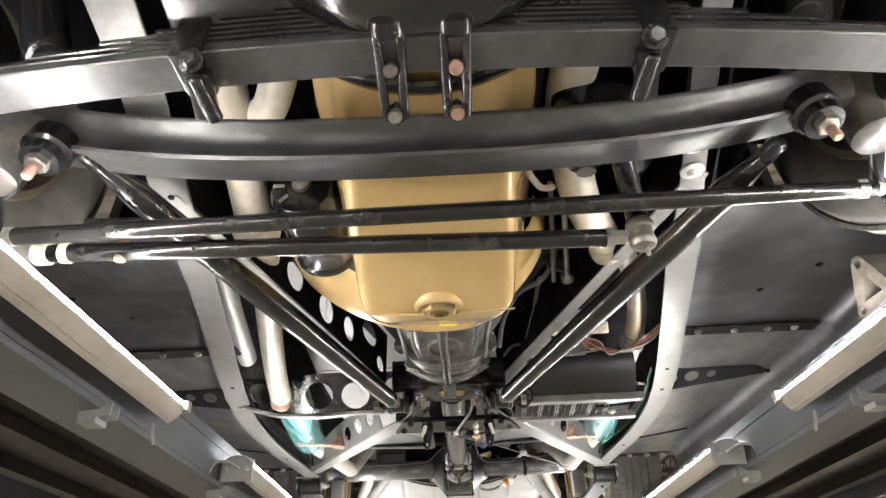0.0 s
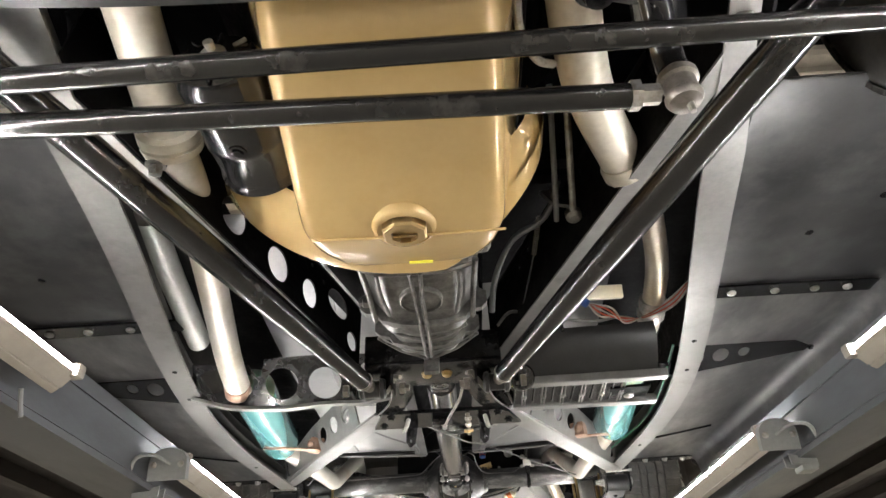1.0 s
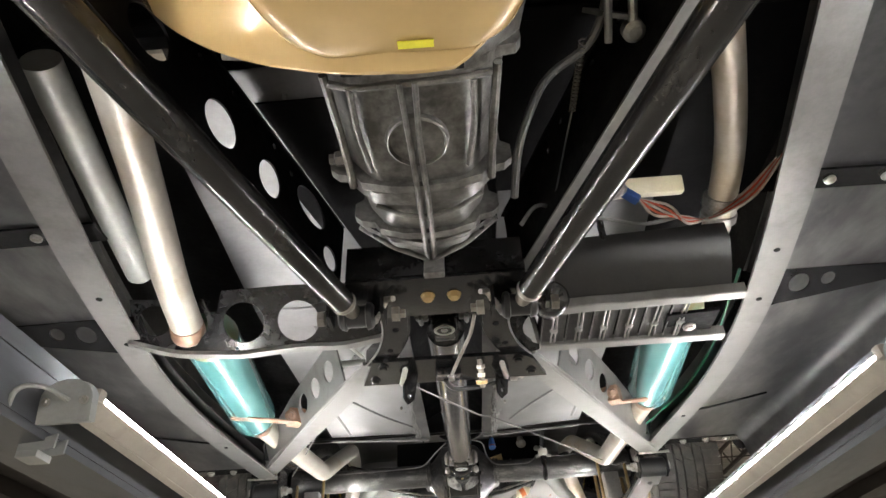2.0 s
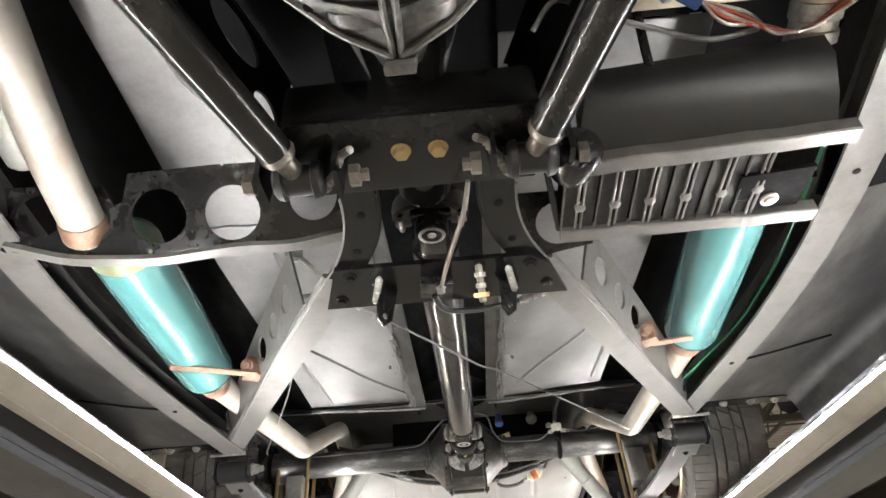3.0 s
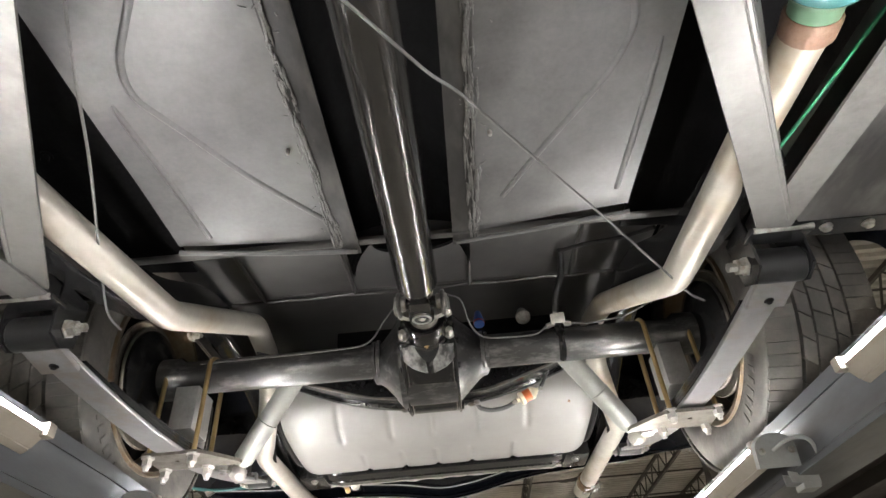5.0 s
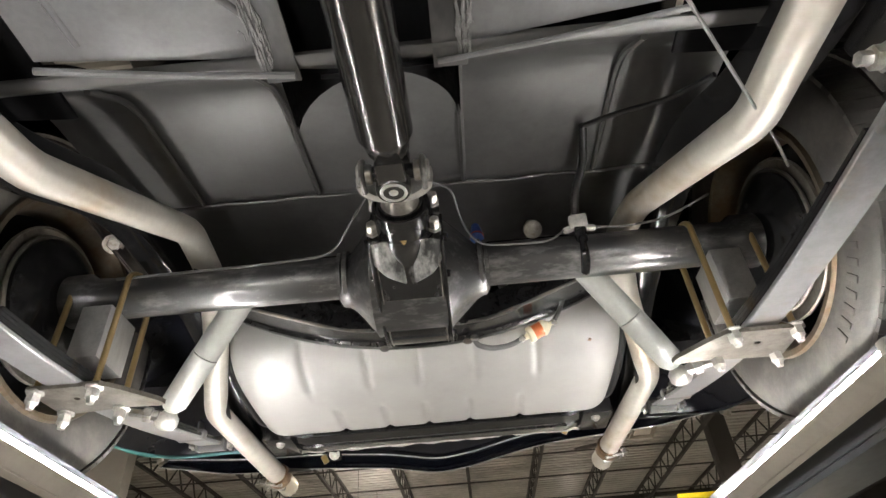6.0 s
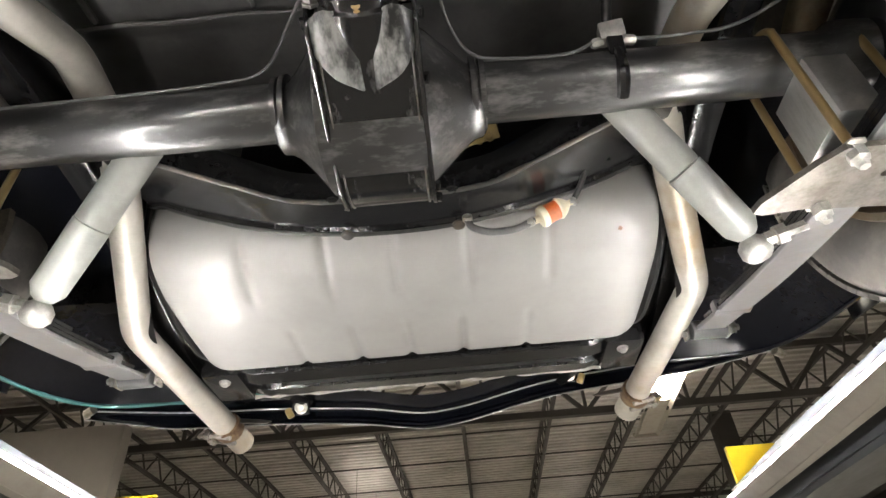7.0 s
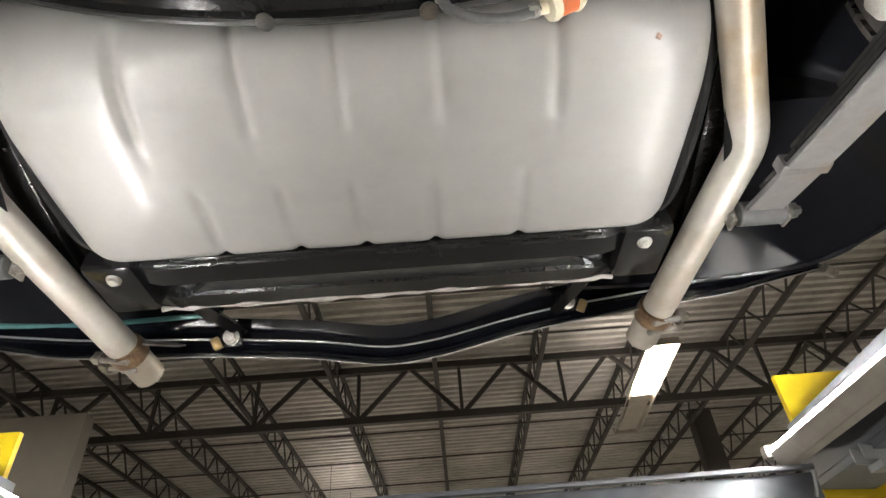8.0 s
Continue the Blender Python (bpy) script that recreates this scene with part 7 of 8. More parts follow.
def rear_leaf(s):
    x = s * 0.648
    w = 0.032

    def zl(y):
        f = (y - 2.83) / (4.05 - 2.83)
        return 1.862 + 0.118 * f - 0.058 * math.sin(math.pi * f)
    bm = bmesh.new()
    rings = []
    for k in range(37):
        y = 2.83 + (4.05 - 2.83) * k / 36
        z = zl(y)
        e = 0.0018
        rings.append([V(x - w + e, y, z - 0.008), V(x + w - e, y, z - 0.008), V(x + w, y, z - 0.006), V(x + w, y, z), V(x - w, y, z), V(x - w, y, z - 0.006)])
    loft(bm, rings)
    sp = part("rear_leaf_spring", bm, LEAF, car, "grey rear leaf spring")
    for i, (ya, yb) in enumerate(((2.92, 3.98), (3.02, 3.88), (3.14, 3.76))):
        bm = bmesh.new()
        rings = []
        for k in range(21):
            y = ya + (yb - ya) * k / 20
            z = zl(y) + 0.002 + i * 0.008
            rings.append([V(x - w, y, z), V(x + w, y, z), V(x + w, y, z + 0.007), V(x - w, y, z + 0.007)])
        loft(bm, rings)
        part("leaf", bm, SATIN, sp, "black spring leaf")
    # front eye, hanger and pivot bolt
    bm = bmesh.new()
    rod(bm, (x - 0.042, 2.822, 1.872), (x + 0.042, 2.822, 1.872), 0.031, 26)
    part("front_eye", bm, BUSH, sp, "black rubber spring eye")
    bm = bmesh.new()
    box(bm, (x, 2.870, zl(2.87) - 0.013), (0.070, 0.075, 0.010), turn(-9, 0, 0), 0.003)
    part("eye_wrap", bm, LEAF, sp, "grey folded leaf end")
    bm = bmesh.new()
    bolt(bm, (x, 2.885, zl(2.885) - 0.018), (0, 0, -1), 0.006, 0.005)
    part("wrap_rivet", bm, SATIN, sp)
    for o in (-0.047, 0.044):
        bm = bmesh.new()
        plate(bm, [(-0.035, -0.022), (0.0, -0.034), (0.032, -0.018), (0.036, 0.075), (-0.045, 0.075)], 0.005, axes(V(x + o - 0.001, 2.822, 1.872), (0, 1, 0), (0, 0, 1)))
        part("spring_hanger", bm, SATIN, sp, "black spring hanger")
    bm = bmesh.new()
    box(bm, (x, 2.775, 1.905), (0.105, 0.045, 0.010), turn(6, 0, 0), 0.002)
    part("hanger_cap", bm, SATIN, sp)
    bm = bmesh.new()
    tube(bm, [(x - 0.05, 2.754, 1.900), (x - 0.02, 2.753, 1.898), (x + 0.02, 2.754, 1.899), (x + 0.05, 2.752, 1.900)], 0.004, 7, 0, wob=0.8)
    part("weld_bead", bm, ZINC, sp)
    bm = bmesh.new()
    lathe(bm, (x - s * 0.049, 2.822, 1.876), (-s, 0, 0), [(0, 0.018), (0.003, 0.018), (0.004, 0.0145), (0.017, 0.0145), (0.018, 0.009), (0.032, 0.009), (0.033, 0.006)], 6)
    part("pivot_nut", bm, ZINC, sp, "bright pivot nut")
    bm = bmesh.new()
    lathe(bm, (x + s * 0.05, 2.822, 1.876), (s, 0, 0), [(0, 0.015), (0.010, 0.015), (0.012, 0.01)], 6)
    part("pivot_bolt", bm, ZINC, sp, "bright pivot bolt head")
    # rear shackle
    bm = bmesh.new()
    rod(bm, (x - 0.038, 4.055, 1.978), (x + 0.038, 4.055, 1.978), 0.021, 24)
    part("rear_eye", bm, HOSE, sp, "grey rubber rear eye")
    bm = bmesh.new()
    box(bm, (x - s * 0.046, 4.06, 2.005), (0.006, 0.032, 0.085), turn(8, 0, 0), 0.002)
    part("shackle_plate", bm, ZINC, sp, "bright shackle plate")
    bm = bmesh.new()
    box(bm, (x + s * 0.046, 4.06, 2.005), (0.006, 0.032, 0.085), turn(8, 0, 0), 0.002)
    part("shackle_plate", bm, ZINC, sp, "bright shackle plate")
    for q in (-1, 1):
        bm = bmesh.new()
        lathe(bm, (x + q * 0.05, 4.055, 1.978), (q, 0, 0), [(0, 0.014), (0.010, 0.014), (0.011, 0.008), (0.018, 0.008)], 6)
        part("shackle_bolt", bm, ZINC, sp)
    bm = bmesh.new()
    box(bm, (x, 3.915, zl(3.915) + 0.004), (0.074, 0.022, 0.026), None, 0.003)
    part("rebound_clip", bm, LEAF, sp)
    # lowering block, plate, U-bolts and nuts
    bm = bmesh.new()
    box(bm, (s * 0.640, 3.430, 1.970), (0.062, 0.100, 0.118), None, 0.003)
    part("lowering_block", bm, BLOCKA, sp, "milled aluminium lowering block")
    bm = bmesh.new()
    zp = zl(3.43) - 0.014
    plate(bm, [(-0.078, -0.072), (0.060, -0.072), (0.085, -0.045), (0.130, 0.020), (0.134, 0.040), (0.120, 0.046), (0.070, 0.040), (-0.070, 0.050), (-0.080, 0.040)], 0.009, axes(V(s * 0.637, 3.44, zp - 0.004), (-s, 0, 0), (0, 1, 0.03)), [ring2(-0.01, -0.02, 0.006, n=10)])
    part("spring_plate", bm, STEEL, sp, "brownish steel spring plate")
    for xo in (0.590, 0.702):
        bm = bmesh.new()
        ya, yb = 3.378, 3.478
        top = 2.075
        pts = [V(s * xo, ya, zp - 0.028), V(s * xo, ya, top)] + [V(s * xo, 3.428 - 0.053 * math.cos(a), top + 0.047 * math.sin(a)) for a in [math.pi * i / 10 for i in range(1, 10)]] + [V(s * xo, yb, top), V(s * xo, yb, zp - 0.028)]
        tube(bm, pts, 0.0062, 10, 0)
        part("u_bolt", bm, BRASS, sp, "yellow zinc U-bolt")
        for yy in (ya, yb):
            bm = bmesh.new()
            lathe(bm, (s * xo, yy, zp - 0.004), (0, 0, -1), [(0, 0.0175), (0.003, 0.0175), (0.006, 0.0125), (0.022, 0.0125), (0.024, 0.0095), (0.034, 0.0065)], 6)
            part("nut", bm, NUTS, sp, "bright U-bolt nut")
    return sp


for s in (-1, 1):
    rear_leaf(s)


def shock(s):
    a, b = V(s * 0.352, 3.448, 2.095), V(s * 0.548, 3.585, 1.878)
    d = b - a
    L = d.length
    bm = bmesh.new()
    lathe(bm, a, d, [(0, 0.024), (0.006, 0.0285), (L * 0.56, 0.0285), (L * 0.565, 0.026), (L * 0.57, 0.0295), (L - 0.02, 0.0275), (L - 0.004, 0.018), (L, 0.012)], 26)
    k = part("shock_absorber", bm, SHOCK, car, "grey telescopic shock absorber")
    bm = bmesh.new()
    e = b + d.normalized() * 0.012
    lathe(bm, e + V(0, 0.004, -0.030), (-0.1 * s, 0.0, 1), [(0, 0.010), (0.004, 0.018), (0.012, 0.0235), (0.026, 0.0235), (0.034, 0.018), (0.04, 0.012)], 22)
    part("lower_eye", bm, NUTS, k, "bright lower shock eye")
    bm = bmesh.new()
    lathe(bm, e + V(s * 0.01, -0.01, -0.005), (s, -0.35, 0.12), [(0, 0.012), (0.014, 0.012), (0.015, 0.0165), (0.030, 0.0165), (0.031, 0.009), (0.06, 0.009)], 6)
    part("shock_stud", bm, ZINC, k, "bright stud and nut")
    return k


for s in (-1, 1):
    shock(s)


def wheel(s, cy, cz, R, xi, W, front=False):
    bm = bmesh.new()
    n = 72
    c = V(s * xi, cy, cz)
    # tyre carcass
    prof = [(0.018, R * 0.62), (0.004, R * 0.68), (-0.004, R * 0.80), (0.004, R * 0.93), (0.020, R * 0.962), (W - 0.020, R * 0.962), (W - 0.004, R * 0.93), (W + 0.004, R * 0.80), (W - 0.004, R * 0.68), (W - 0.018, R * 0.62)]
    prof = [(p.x, p.y) for p in rounded([(a, b, 0) for a, b in prof], 0.016, 3)]
    lathe(bm, c, (s, 0, 0), prof + [(W - 0.02, R * 0.60), (0.02, R * 0.60), (0.018, R * 0.62)], n, 0, False)
    w = part("wheel", bm, RUBBER, car, "dusty rubber tyre on a steel wheel", 35)
    # tread blocks between four grooves
    bm = bmesh.new()
    bands = [(0.004, 0.070), (0.077, 0.1040), (0.1085, W - 0.1085), (W - 0.1040, W - 0.077), (W - 0.070, W - 0.004)] if not front else [(0.008, 0.040), (0.046, 0.072), (0.077, W - 0.077), (W - 0.072, W - 0.046), (W - 0.040, W - 0.008)]
    for j, (a, b) in enumerate(bands):
        m = 88 if j in (0, 4) else 46
        for i in range(m):
            th0, th1 = 2 * math.pi * i / m, 2 * math.pi * (i + 0.94) / m
            sk = 0.0 if j in (0, 4) else 0.045
            rr = R if 0 < j < 4 else R * 0.992
            q = []
            for (u, th) in ((a, th0), (b, th0 + sk), (b, th1 + sk), (a, th1)):
                r_in = R * 0.950
                r_o = rr if not (j == 0 and u == a) and not (j == 4 and u == b) else R * 0.972
                q.append((V(s * (xi + u), cy + r_in * math.cos(th), cz + r_in * math.sin(th)), V(s * (xi + u), cy + r_o * math.cos(th), cz + r_o * math.sin(th))))
            vi = [bm.verts.new(p[0]) for p in q]
            vo = [bm.verts.new(p[1]) for p in q]
            bm.faces.new(vo)
            for k in range(4):
                bm.faces.new((vi[k], vi[(k + 1) % 4], vo[(k + 1) % 4], vo[k]))
    tagged(part("tread", bm, RUBBER, w, "ribbed tyre tread blocks", 20), kind="stuff")
    bm = bmesh.new()
    rr = R * 0.62
    lathe(bm, c, (s, 0, 0), [(0.010, rr + 0.012), (0.002, rr + 0.009), (0.004, rr - 0.003), (0.020, rr - 0.008), (0.035, rr - 0.022), (0.06, rr - 0.026), (0.14, rr - 0.030), (0.14, rr - 0.020), (0.06, rr - 0.014)], 56, 0, False)
    part("rim", bm, RIM, w, "brown stained steel wheel rim")
    bm = bmesh.new()
    lathe(bm, c + V(s * 0.09, 0, 0), (s, 0, 0), [(0, rr - 0.03), (0.004, rr - 0.03), (0.006, 0.03)], 40)
    part("wheel_disc", bm, DEEP, w, "dark wheel centre")
    if not front:
        bm = bmesh.new()
        lathe(bm, c + V(s * 0.0, 0, 0), (s, 0, 0), [(0.0, 0.05), (0.006, 0.10), (0.016, 0.135), (0.022, 0.145), (0.085, 0.145), (0.09, 0.12)], 44)
        part("brake_drum", bm, SATIN, w, "dark brake drum plate")
        bm = bmesh.new()
        for r_ in (0.152, 0.172):
            lathe(bm, c + V(s * (0.03 + 0.012 * (r_ > 0.16)), 0, 0), (s, 0, 0), [(0, r_ - 0.003), (-0.004, r_), (0, r_ + 0.003), (0.006, r_)], 48)
        part("drum_ring", bm, STEEL, w, "dull steel drum edge rings")
        for i in range(5):
            a = 2 * math.pi * i / 5 + 0.5
            bm = bmesh.new()
            bolt(bm, c + V(s * 0.018, 0.085 * math.cos(a), 0.085 * math.sin(a)), (-s, 0, 0), 0.011, 0.012)
            part("hub_bolt", bm, SATIN, w)
        # raised sidewall marks as plain bars
        bm = bmesh.new()
        for i in range(9):
            a = math.pi * (1.16 + 0.028 * i)
            p = c + V(-s * 0.0045, R * 0.81 * math.cos(a), R * 0.81 * math.sin(a))
            box(bm, p, (0.002, 0.012, 0.026), turn(math.degrees(a) - 90, 0, 0), 0.0005)
        tagged(part("sidewall_mark", bm, RUBBER, w, "raised sidewall bars"), kind="stuff")
    return w


for s in (-1, 1):
    wheel(s, 3.427, 2.070, 0.378, 0.738, 0.255)
    wheel(s, 0.632, 2.035, 0.343, 0.655, 0.165, True)


# tank, rear crossmembers, bumper


def fuel_tank():
    def shape(y, z, x):
        """Pressed ribs: short grooves at the front edge and along the rear floor."""
        d = 0.0
        for rx in (-0.315, -0.155, -0.02, 0.125, 0.285):
            g = math.exp(-((x - rx) / 0.0085) ** 2)
            if z < 2.09 and 3.70 < y < 3.845:
                d += 0.0075 * g * min(1.0, max(0.0, (3.845 - y) / 0.012))
        for rx in (-0.265, -0.135, -0.02, 0.10, 0.245):
            g = math.exp(-((x - rx) / 0.009) ** 2)
            if z < 2.05 and y > 3.93:
                d += 0.0065 * g * min(1.0, max(0.0, (y - 3.93) / 0.02))
        return d
    sec = rounded([(0, 3.70, 2.24), (0, 3.690, 2.16), (0, 3.715, 2.060), (0, 3.80, 2.012), (0, 3.95, 1.996), (0, 4.085, 1.992), (0, 4.105, 2.015), (0, 4.105, 2.24)], 0.055, 9)
    cy, cz = 3.90, 2.14
    bm = bmesh.new()
    rings = []
    N = 190
    for k in range(N + 1):
        f = -1 + 2 * k / N
        x = 0.508 * f
        edge = max(0.0, (abs(f) - 0.84) / 0.16)
        sc = math.sqrt(max(0.0, 1 - edge ** 2.6)) * 0.42 + 0.58 if edge > 0 else 1.0
        ring = []
        for p in sec:
            y, z = cy + (p.y - cy) * (0.5 + 0.5 * sc), cz + (p.z - cz) * sc
            dd = shape(y, z, x) * (1 - edge)
            n = V(0, y - cy, z - cz).normalized()
            ring.append(V(x, y - n.y * dd * 0.6, z + dd))
        rings.append(ring)
    loft(bm, rings)
    t = part("fuel_tank", bm, TANK, car, "silver grey pressed steel fuel tank", 60)
    bm = bmesh.new()
    tube(bm, [(-0.39 + 0.78 * k / 27, 4.095, 1.990) for k in range(28)], 0.004, 6, 0, wob=0.5)
    part("tank_flange", bm, SATIN, t, "dark seam under the rear edge")
    for s in (-1, 1):
        bm = bmesh.new()
        tube(bm, [(s * 0.500, 3.70, 2.20), (s * 0.520, 3.76, 2.10), (s * 0.526, 3.92, 2.06), (s * 0.510, 4.06, 2.03), (s * 0.49, 4.12, 2.05)], 0.012, 8, 0.06)
        part("tank_strap", bm, BUSH, t, "black tank edge strap")
    # filter and hose
    bm = bmesh.new()
    a, d = V(0.262, 3.690, 2.040), V(0.052, -0.006, 0.022)
    lathe(bm, a, d, [(-0.016, 0.006), (-0.002, 0.008), (0, 0.019), (0.007, 0.021), (0.012, 0.019)], 22)
    lathe(bm, a + d.normalized() * 0.036, d, [(0, 0.019), (0.003, 0.021), (0.010, 0.018), (0.018, 0.012), (0.024, 0.006), (0.036, 0.006)], 22)
    f = part("fuel_filter", bm, IVORY, t, "ivory fuel filter")
    bm = bmesh.new()
    lathe(bm, a + d.normalized() * 0.012, d, [(0, 0.0185), (0.024, 0.0185)], 22)
    part("filter_body", bm, ORANGE, t, "orange filter element")
    bm = bmesh.new()
    tube(bm, [(0.128, 3.662, 2.035), (0.132, 3.668, 2.015), (0.165, 3.680, 2.008), (0.215, 3.688, 2.016), (0.250, 3.690, 2.036)], 0.0068, 10, 0.03)
    part("fuel_hose", bm, HOSE, t, "grey rubber fuel hose")
    bm = bmesh.new()
    tube(bm, [(0.325, 3.684, 2.066), (0.345, 3.66, 2.09), (0.37, 3.60, 2.14)], 0.0055, 10, 0.02)
    part("fuel_hose", bm, BUSH, t, "black rubber fuel hose")
    for p, ax in (((0.240, 3.690, 2.031), (1, 0, 0.5)), ((0.324, 3.684, 2.065), (1, -0.3, 0.6)), ((0.128, 3.663, 2.028), (0, 0, 1))):
        bm = bmesh.new()
        lathe(bm, p, ax, [(0, 0.009), (0.008, 0.009)], 12)
        lathe(bm, Vector(p) + V(0, -0.008, -0.004), (1, 0, 0), [(-0.004, 0.004), (0.008, 0.004)], 6)
        part("hose_clip", bm, ZINC, t, "bright hose clip")
    bm = bmesh.new()
    tube(bm, [(0.415, 3.745, 2.046), (0.421, 3.748, 2.045)], 0.006, 6, 0, wob=0.5)
    part("rust_spot", bm, RUST, t, "small rust spot")
    return t


fuel_tank()


def tank_crossmember():
    bm = bmesh.new()

    up_y = soft_rows([(0, 3.588), (0.12, 3.588), (0.18, 3.580), (0.26, 3.542), (0.36, 3.498), (0.50, 3.455)], 40, 2)

    def zc(x):
        return 2.034 + 0.022 * (x / 0.3) ** 2

    def zd(x):
        return 2.034 + 0.050 * (min(abs(x), 0.46) / 0.3) ** 2
    rings = []
    for k in range(57):
        x = -0.49 + 0.98 * k / 56
        a, b = V(x, curve_at(up_y, abs(x)), zc(x)), V(x, 3.690, zd(x))
        d = (b - a)
        n = V(0, -d.z, d.y).normalized()
        e = d.normalized()
        rings.append([a - e * 0.004 + n * 0.03, a, a + e * 0.010, a + e * 0.014 + n * 0.008, a.lerp(b, 0.5) + n * 0.010, b - e * 0.016 + n * 0.008, b - e * 0.012, b, b + e * 0.003 + n * 0.004, b + n * 0.05, a + n * 0.06])
    loft(bm, rings)
    c = part("tank_crossmember", bm, SATIN, car, "satin black bowed crossmember before the tank", 25)
    for name, pts in (("front_lip", [(curve_at(up_y, abs(x)) + 0.004, zc(x) - 0.001, x) for x in [-0.47 + 0.94 * k / 46 for k in range(47)]]), ("rear_lip", [(3.684, zd(x) - 0.001, x) for x in [-0.45 + 0.90 * k / 46 for k in range(47)]])):
        bm = bmesh.new()
        tube(bm, [V(x, y, z) for y, z, x in pts], 0.0045, 7, 0, wob=0.3)
        part(name, bm, KING if name == "front_lip" else AXLEP, c, "scuffed rolled lip")
    for x, y, dz in ((-0.092, 3.682, -0.004), (0.112, 3.682, -0.004), (-0.10, 3.590, -0.003), (0.105, 3.590, -0.003)):
        bm = bmesh.new()
        bolt(bm, (x, y, zc(x) + dz + 0.003), (0, -0.1, -1), 0.008, 0.003)
        part("bolt", bm, KING if y > 3.65 else SATIN, c)
    bm = bmesh.new()
    box(bm, (0.05, 3.632, 2.205), (0.70, 0.006, 0.18), None, 0.002)
    part("closing_plate", bm, DEEP, c, "black closing plate")
    for x, z, r in ((0.128, 2.129, 0.008), (0.211, 2.149, 0.008), (0.242, 2.183, 0.005), (0.372, 2.230, 0.010)):
        bm = bmesh.new()
        bolt(bm, (x, 3.630, z), (0, -1, -0.2), r, 0.005)
        part("plate_bolt", bm, ZINC, c, "bright plate bolt")
    bm = bmesh.new()
    plate(bm, [(-0.034, -0.016), (0.036, -0.016), (0.036, 0.016), (-0.026, 0.016), (-0.034, 0.004)], 0.003, axes((0.166, 3.603, 2.184), (0.96, 0, 0.27), (-0.2, -0.66, 0.72)), [ring2(0.018, -0.006, 0.005, n=10)])
    rod(bm, (0.166, 3.604, 2.186), (0.166, 3.632, 2.19), 0.006)
    clip = part("brass_clip", bm, BRASS, c, "yellow zinc clip")
    for x, z in ((0.136, 2.165), (0.184, 2.178)):
        bm = bmesh.new()
        bolt(bm, (x, 3.607, z), (0, -1, -0.4), 0.006, 0.006)
        part("clip_screw", bm, BRASS, clip)
    return c


tank_crossmember()


def rear_crossmember():
    bm = bmesh.new()
    rings = []
    for k in range(31):
        x = -0.46 + 0.92 * k / 30
        e = max(0.0, (abs(x) - 0.40) / 0.06)
        z = 1.992 + 0.02 * e
        rings.append([V(x, 4.100, z + 0.012), V(x, 4.110, z), V(x, 4.150, z - 0.006), V(x, 4.155, z + 0.010), V(x, 4.195, z + 0.020), V(x, 4.205, z + 0.004), V(x, 4.245, z + 0.006), V(x, 4.245, z + 0.012), V(x, 4.21, z + 0.05), V(x, 4.10, z + 0.05)])
    loft(bm, rings)
    c = part("rear_crossmember", bm, SATIN, car, "black pressed rear crossmember", 30)
    bm = bmesh.new()
    rings = []
    for k in range(37):
        x = -0.36 + 0.74 * k / 36
        e = min(1.0, (x + 0.36) / 0.05 + 0.15, (0.38 - x) / 0.05 + 0.15)
        ya, yb = 4.206 - 0.046 * e, 4.206
        z = 2.0015 + 0.003 * noise.noise(V(x * 5, 2, 0))
        rings.append([V(x, ya, z + 0.002), V(x, ya + 0.003, z - 0.002), V(x, yb - 0.003, z + 0.001), V(x, yb, z + 0.005), V(x, yb, z + 0.014), V(x, ya, z + 0.014)])
    loft(bm, rings)
    part("grained_panel", bm, PANELG, c, "grained grey filler panel", 50)
    bm = bmesh.new()
    tube(bm, [(-0.44 + 0.88 * i / 44, 4.247 + 0.002 * math.sin(i * 1.3), 2.001 + 0.003 * noise.noise(V(i * 0.5, 0, 0))) for i in range(45)], 0.0055, 7, 0, wob=1.1)
    part("seam_sealer", bm, SEALER, c, "pale lumpy seam sealer")
    for s in (-1, 1):
        bm = bmesh.new()
        box(bm, (s * 0.475, 4.16, 2.03), (0.09, 0.14, 0.09), None, 0.012)
        part("end_gusset", bm, SATIN, c)
        bm = bmesh.new()
        bolt(bm, (s * 0.47, 4.12, 1.984), (0, -0.2, -1), 0.009, 0.008)
        part("bolt", bm, ZINC, c)
        # bumper iron
        bm = bmesh.new()
        tube(bm, [(s * 0.42, 4.20, 2.035), (s * 0.41, 4.33, 2.055), (s * 0.385, 4.46, 2.085), (s * 0.375, 4.50, 2.09)], 0.017, 4, 0.04)
        part("bumper_iron", bm, SATIN, c, "black bumper iron")
    return c


rear_crossmember()


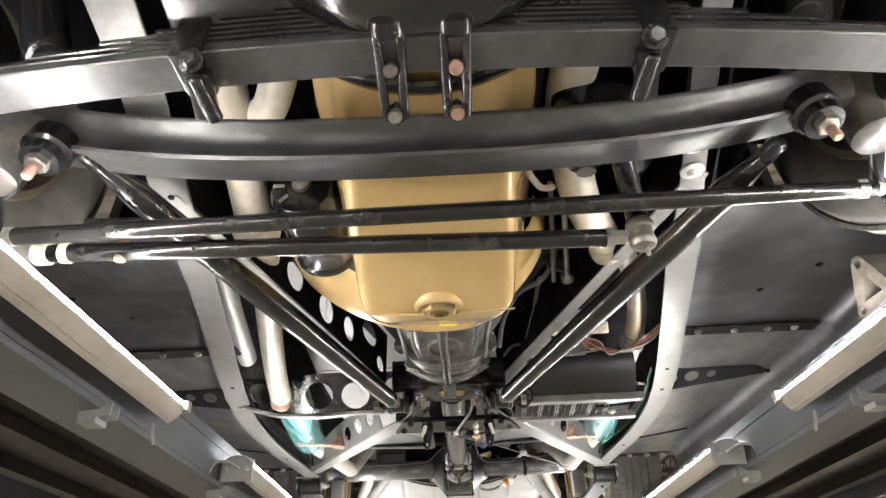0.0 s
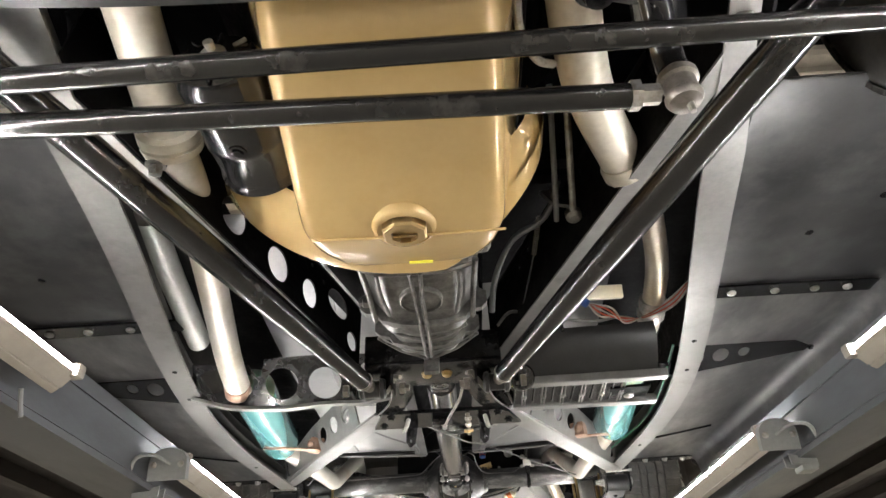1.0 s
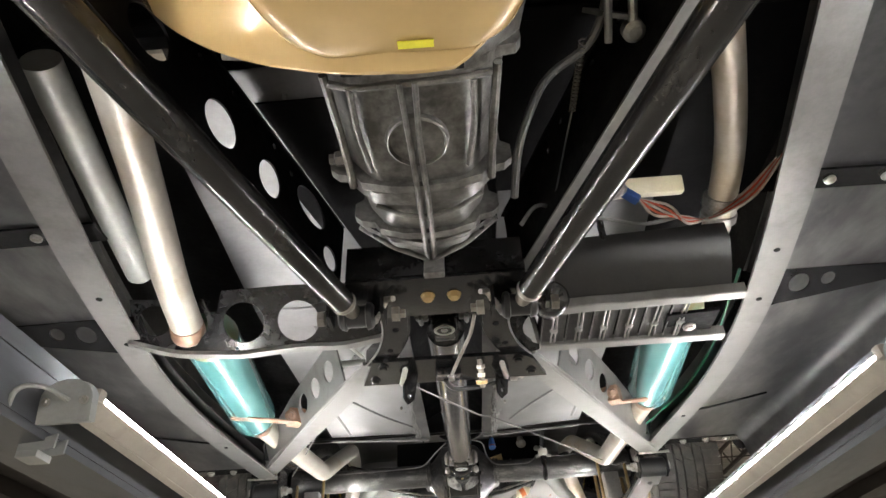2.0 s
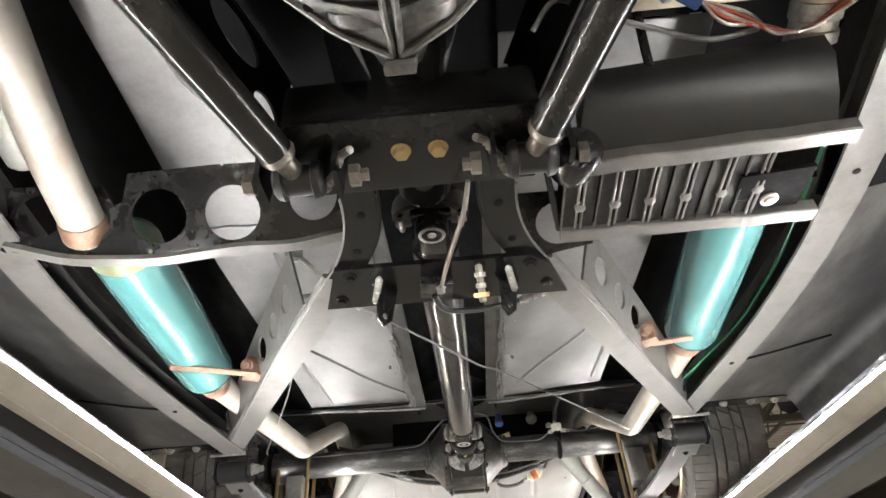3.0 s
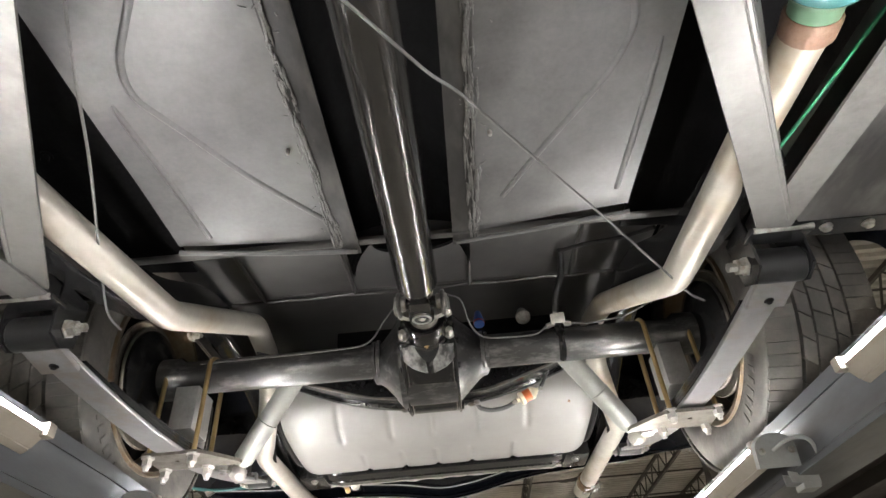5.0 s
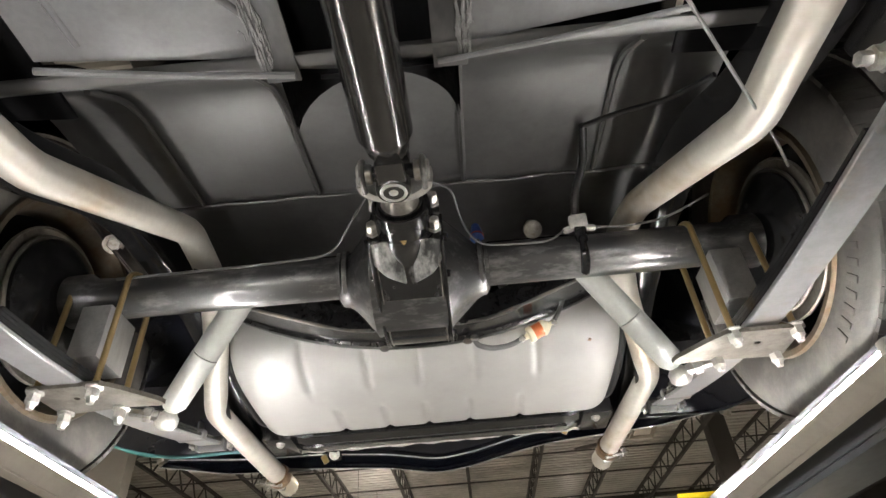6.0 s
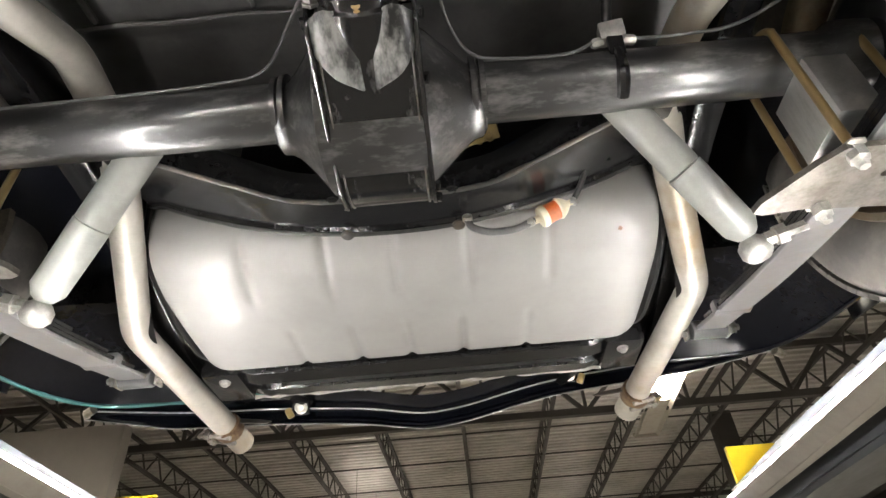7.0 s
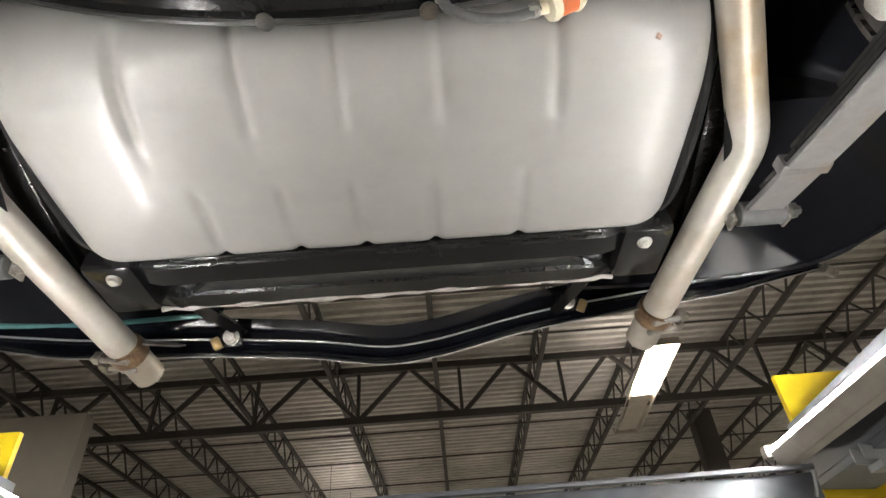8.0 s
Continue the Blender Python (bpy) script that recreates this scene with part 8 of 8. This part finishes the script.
def bumper():
    bm = bmesh.new()
    rings, glint, low = [], [], []
    line_y = soft_rows([(-0.955, 4.375), (-0.875, 4.403), (-0.714, 4.451), (-0.439, 4.506), (-0.202, 4.530), (-0.027, 4.535), (0.10, 4.534), (0.262, 4.526), (0.38, 4.514), (0.534, 4.490), (0.82, 4.421), (0.955, 4.380)], 61, 2)
    line_z = soft_rows([(-0.955, 2.060), (-0.875, 2.063), (-0.714, 2.065), (-0.439, 2.078), (-0.202, 2.067), (-0.027, 2.036), (0.10, 2.052), (0.262, 2.088), (0.38, 2.103), (0.534, 2.107), (0.82, 2.103), (0.955, 2.095)], 61, 2)
    for k in range(61):
        x = -0.955 + 1.91 * k / 60
        ax = abs(x)
        y, z = curve_at(line_y, x), curve_at(line_z, x)
        h = 0.052 * (1 - 0.45 * max(0.0, (ax - 0.75) / 0.2))
        rings.append([V(x, y - 0.012, z - h), V(x, y + 0.012, z - h * 0.7), V(x, y + 0.022, z), V(x, y + 0.012, z + h * 0.7), V(x, y - 0.010, z + h), V(x, y - 0.014, z + h), V(x, y + 0.004, z + h * 0.6), V(x, y + 0.008, z), V(x, y + 0.004, z - h * 0.6), V(x, y - 0.016, z - h)])
        glint.append(V(x, y + 0.001, z + 0.002))
        low.append(V(x, y - 0.014, z - h))
    loft(bm, rings)
    b = part("rear_bumper", bm, BLUEB, car, "black rear bumper with painted highlight lines", 50)
    # bright tubes stand in for highlight lines on the bumper face
    for pts, r, n in ((glint, 0.0027, "centre_glint"), (low, 0.0017, "lower_glint")):
        bm = bmesh.new()
        tube(bm, pts, r, 8, 0)
        part(n, bm, EDGE, b, "thin bright tube painted on as a highlight")
    for s in (-1, 1):
        bm = bmesh.new()
        c = V(-0.389, 4.488, 2.070) if s < 0 else V(0.399, 4.488, 2.101)
        box(bm, c + V(s * 0.002, -0.002, 0), (0.052, 0.010, 0.046), turn(26, 0, 0), 0.004)
        part("bolt_pad", bm, SATIN, b, "square black bolt pad")
        bm = bmesh.new()
        bolt(bm, c + V(0, -0.010, -0.004), (0, -1, -0.5), 0.013, 0.010)
        part("bumper_bolt", bm, ZINC, b, "bright bumper bolt")
        bm = bmesh.new()
        box(bm, c + V(s * 0.034, -0.004, -0.016), (0.020, 0.016, 0.030), turn(20, s * 28, 0), 0.005)
        part("iron_end", bm, BRASS, b, "yellow zinc bracket end")
    return b


bumper()


def rear_fender(s):
    """The curved lower edge of the rear fender and tail panel."""
    bm = bmesh.new()
    edge = rounded([(s * 0.99, 3.62, 1.985), (s * 0.985, 3.90, 1.990), (s * 0.955, 4.18, 2.02), (s * 0.90, 4.32, 2.045), (s * 0.70, 4.40, 2.075), (s * 0.40, 4.43, 2.10)], 0.12, 7)
    loft(bm, [[p, p + V(s * 0.004, 0.004, 0.002), V(p.x * 1.03, p.y + 0.05, p.z + 0.20), V(p.x * 0.93, p.y, p.z + 0.42)] for p in edge], False, False)
    inner = [[p + V(0, 0, 0.003), V(p.x * 0.90, p.y - 0.04, p.z + 0.10), V(s * 0.62, p.y - 0.10, 2.20), V(s * 0.60, p.y - 0.12, 2.34)] for p in edge]
    fnd = part("rear_fender", bm, BLUEB, car, "glossy blue-black rear fender", 60)
    bm = bmesh.new()
    loft(bm, inner, False, False)
    part("fender_liner", bm, LINER, fnd, "dull black inner fender", 60)
    bm = bmesh.new()
    tube(bm, edge, 0.0055, 8, 0, wob=0.5)
    part("fender_lip", bm, TEAL if s < 0 else BLUEB, fnd, "rolled fender lip")
    bm = bmesh.new()
    tube(bm, [(s * 0.965, 4.372, 2.052), (s * 0.94, 4.36, 2.06)], 0.012, 8, 0)
    part("lip_bracket", bm, ZINC, fnd)
    return fnd


for s in (-1, 1):
    rear_fender(s)


def cables():
    bm = bmesh.new()
    tube(bm, [(-0.285, 2.115, 1.972), (-0.243, 2.104, 1.965), (-0.206, 2.088, 1.960), (-0.178, 2.105, 1.956), (-0.163, 2.136, 1.950)], 0.008, 12, 0.03)
    c = part("handbrake_cable", bm, SHOCK, car, "grey sleeve with a thin steel cable")
    bm = bmesh.new()
    tube(bm, [(-0.163, 2.13, 1.948), (-0.02, 2.28, 1.93), (0.08, 2.40, 1.925), (0.11, 2.43, 1.932), (0.331, 2.70, 1.935), (0.575, 3.01, 1.942), (0.64, 3.10, 1.98)], 0.0023, 8, 0.03)
    part("cable", bm, WIRE, c, "thin steel cable")
    bm = bmesh.new()
    tube(bm, [(-0.30, 2.20, 1.99), (-0.36, 2.36, 1.96), (-0.41, 2.50, 1.95), (-0.50, 2.70, 1.945), (-0.59, 2.90, 1.95), (-0.62, 3.0, 1.98)], 0.0023, 8, 0.08)
    part("cable", bm, WIRE, c, "thin steel cable")
    bm = bmesh.new()
    for i in range(4):
        rod(bm, (-0.240 + 0.003 * i, 2.125 + 0.002 * i, 2.0), (-0.226 + 0.003 * i, 2.186 + 0.002 * i, 2.0), 0.0012, 6)
    part("link_rods", bm, WIRE, c)
    bm = bmesh.new()
    plate(bm, [(-0.016, -0.03), (0.016, -0.03), (0.016, 0.03), (-0.016, 0.03)], 0.004, axes((-0.262, 1.985, 1.985), (1, 0.4, 0), (0, 0.6, 0.8)), [ring2(0, 0.014, 0.007, n=12), ring2(0, -0.014, 0.007, n=12)])
    lathe(bm, (-0.262, 1.985, 1.982), (0, 0.4, -1), [(0, 0.009), (0.012, 0.009), (0.014, 0.006)], 6)
    rod(bm, (-0.250, 2.000, 1.982), (-0.205, 2.070, 1.962), 0.0045, 8)
    part("turnbuckle", bm, NUTS, c, "bright cable bracket with a rod")
    return c


cables()


def rear_fittings():
    """Small fittings about the rear axle: a drilled link bar, a filler cap and a coloured plug."""
    bm = bmesh.new()
    a, b = V(-0.735, 3.315, 2.290), V(-0.578, 3.425, 2.105)
    t = bmesh.new()
    bmesh.ops.create_cube(t, size=1.0)
    for v in t.verts:
        v.co = Vector((v.co.x * (b - a).length, v.co.y * 0.034, v.co.z * 0.010))
    bmesh.ops.bevel(t, geom=list(t.edges), offset=0.003, segments=2, affect="EDGES")
    merge(bm, t, axes((a + b) / 2, b - a, (0.6, 0.8, 0)))
    link = part("link_bar", bm, KING, car, "worn grey flat link bar beside the axle")
    bm = bmesh.new()
    c = a.lerp(b, 0.56)
    bolt(bm, c + V(0.002, -0.006, -0.004), (0.5, -0.6, -0.6), 0.015, 0.012)
    part("link_bolt", bm, ZINC, link, "bright bolt head")
    bm = bmesh.new()
    lathe(bm, (0.288, 3.498, 2.220), (0, -0.7, -1), [(-0.03, 0.014), (0, 0.014), (0.002, 0.022), (0.012, 0.022), (0.015, 0.018)], 22)
    part("filler_cap", bm, ZINC, car, "small bright ribbed cap above the axle")
    bm = bmesh.new()
    lathe(bm, (0.155, 3.500, 2.218), (0, -0.3, -1), [(-0.035, 0.010), (0, 0.016), (0.016, 0.016)], 18)
    plug = part("line_plug", bm, BLUEP, car, "blue plastic plug above the axle")
    bm = bmesh.new()
    lathe(bm, (0.155, 3.498, 2.211), (0, -0.3, -1), [(0, 0.0168), (0.004, 0.0168)], 18)
    part("plug_ring", bm, REDW, plug, "red ring")


rear_fittings()
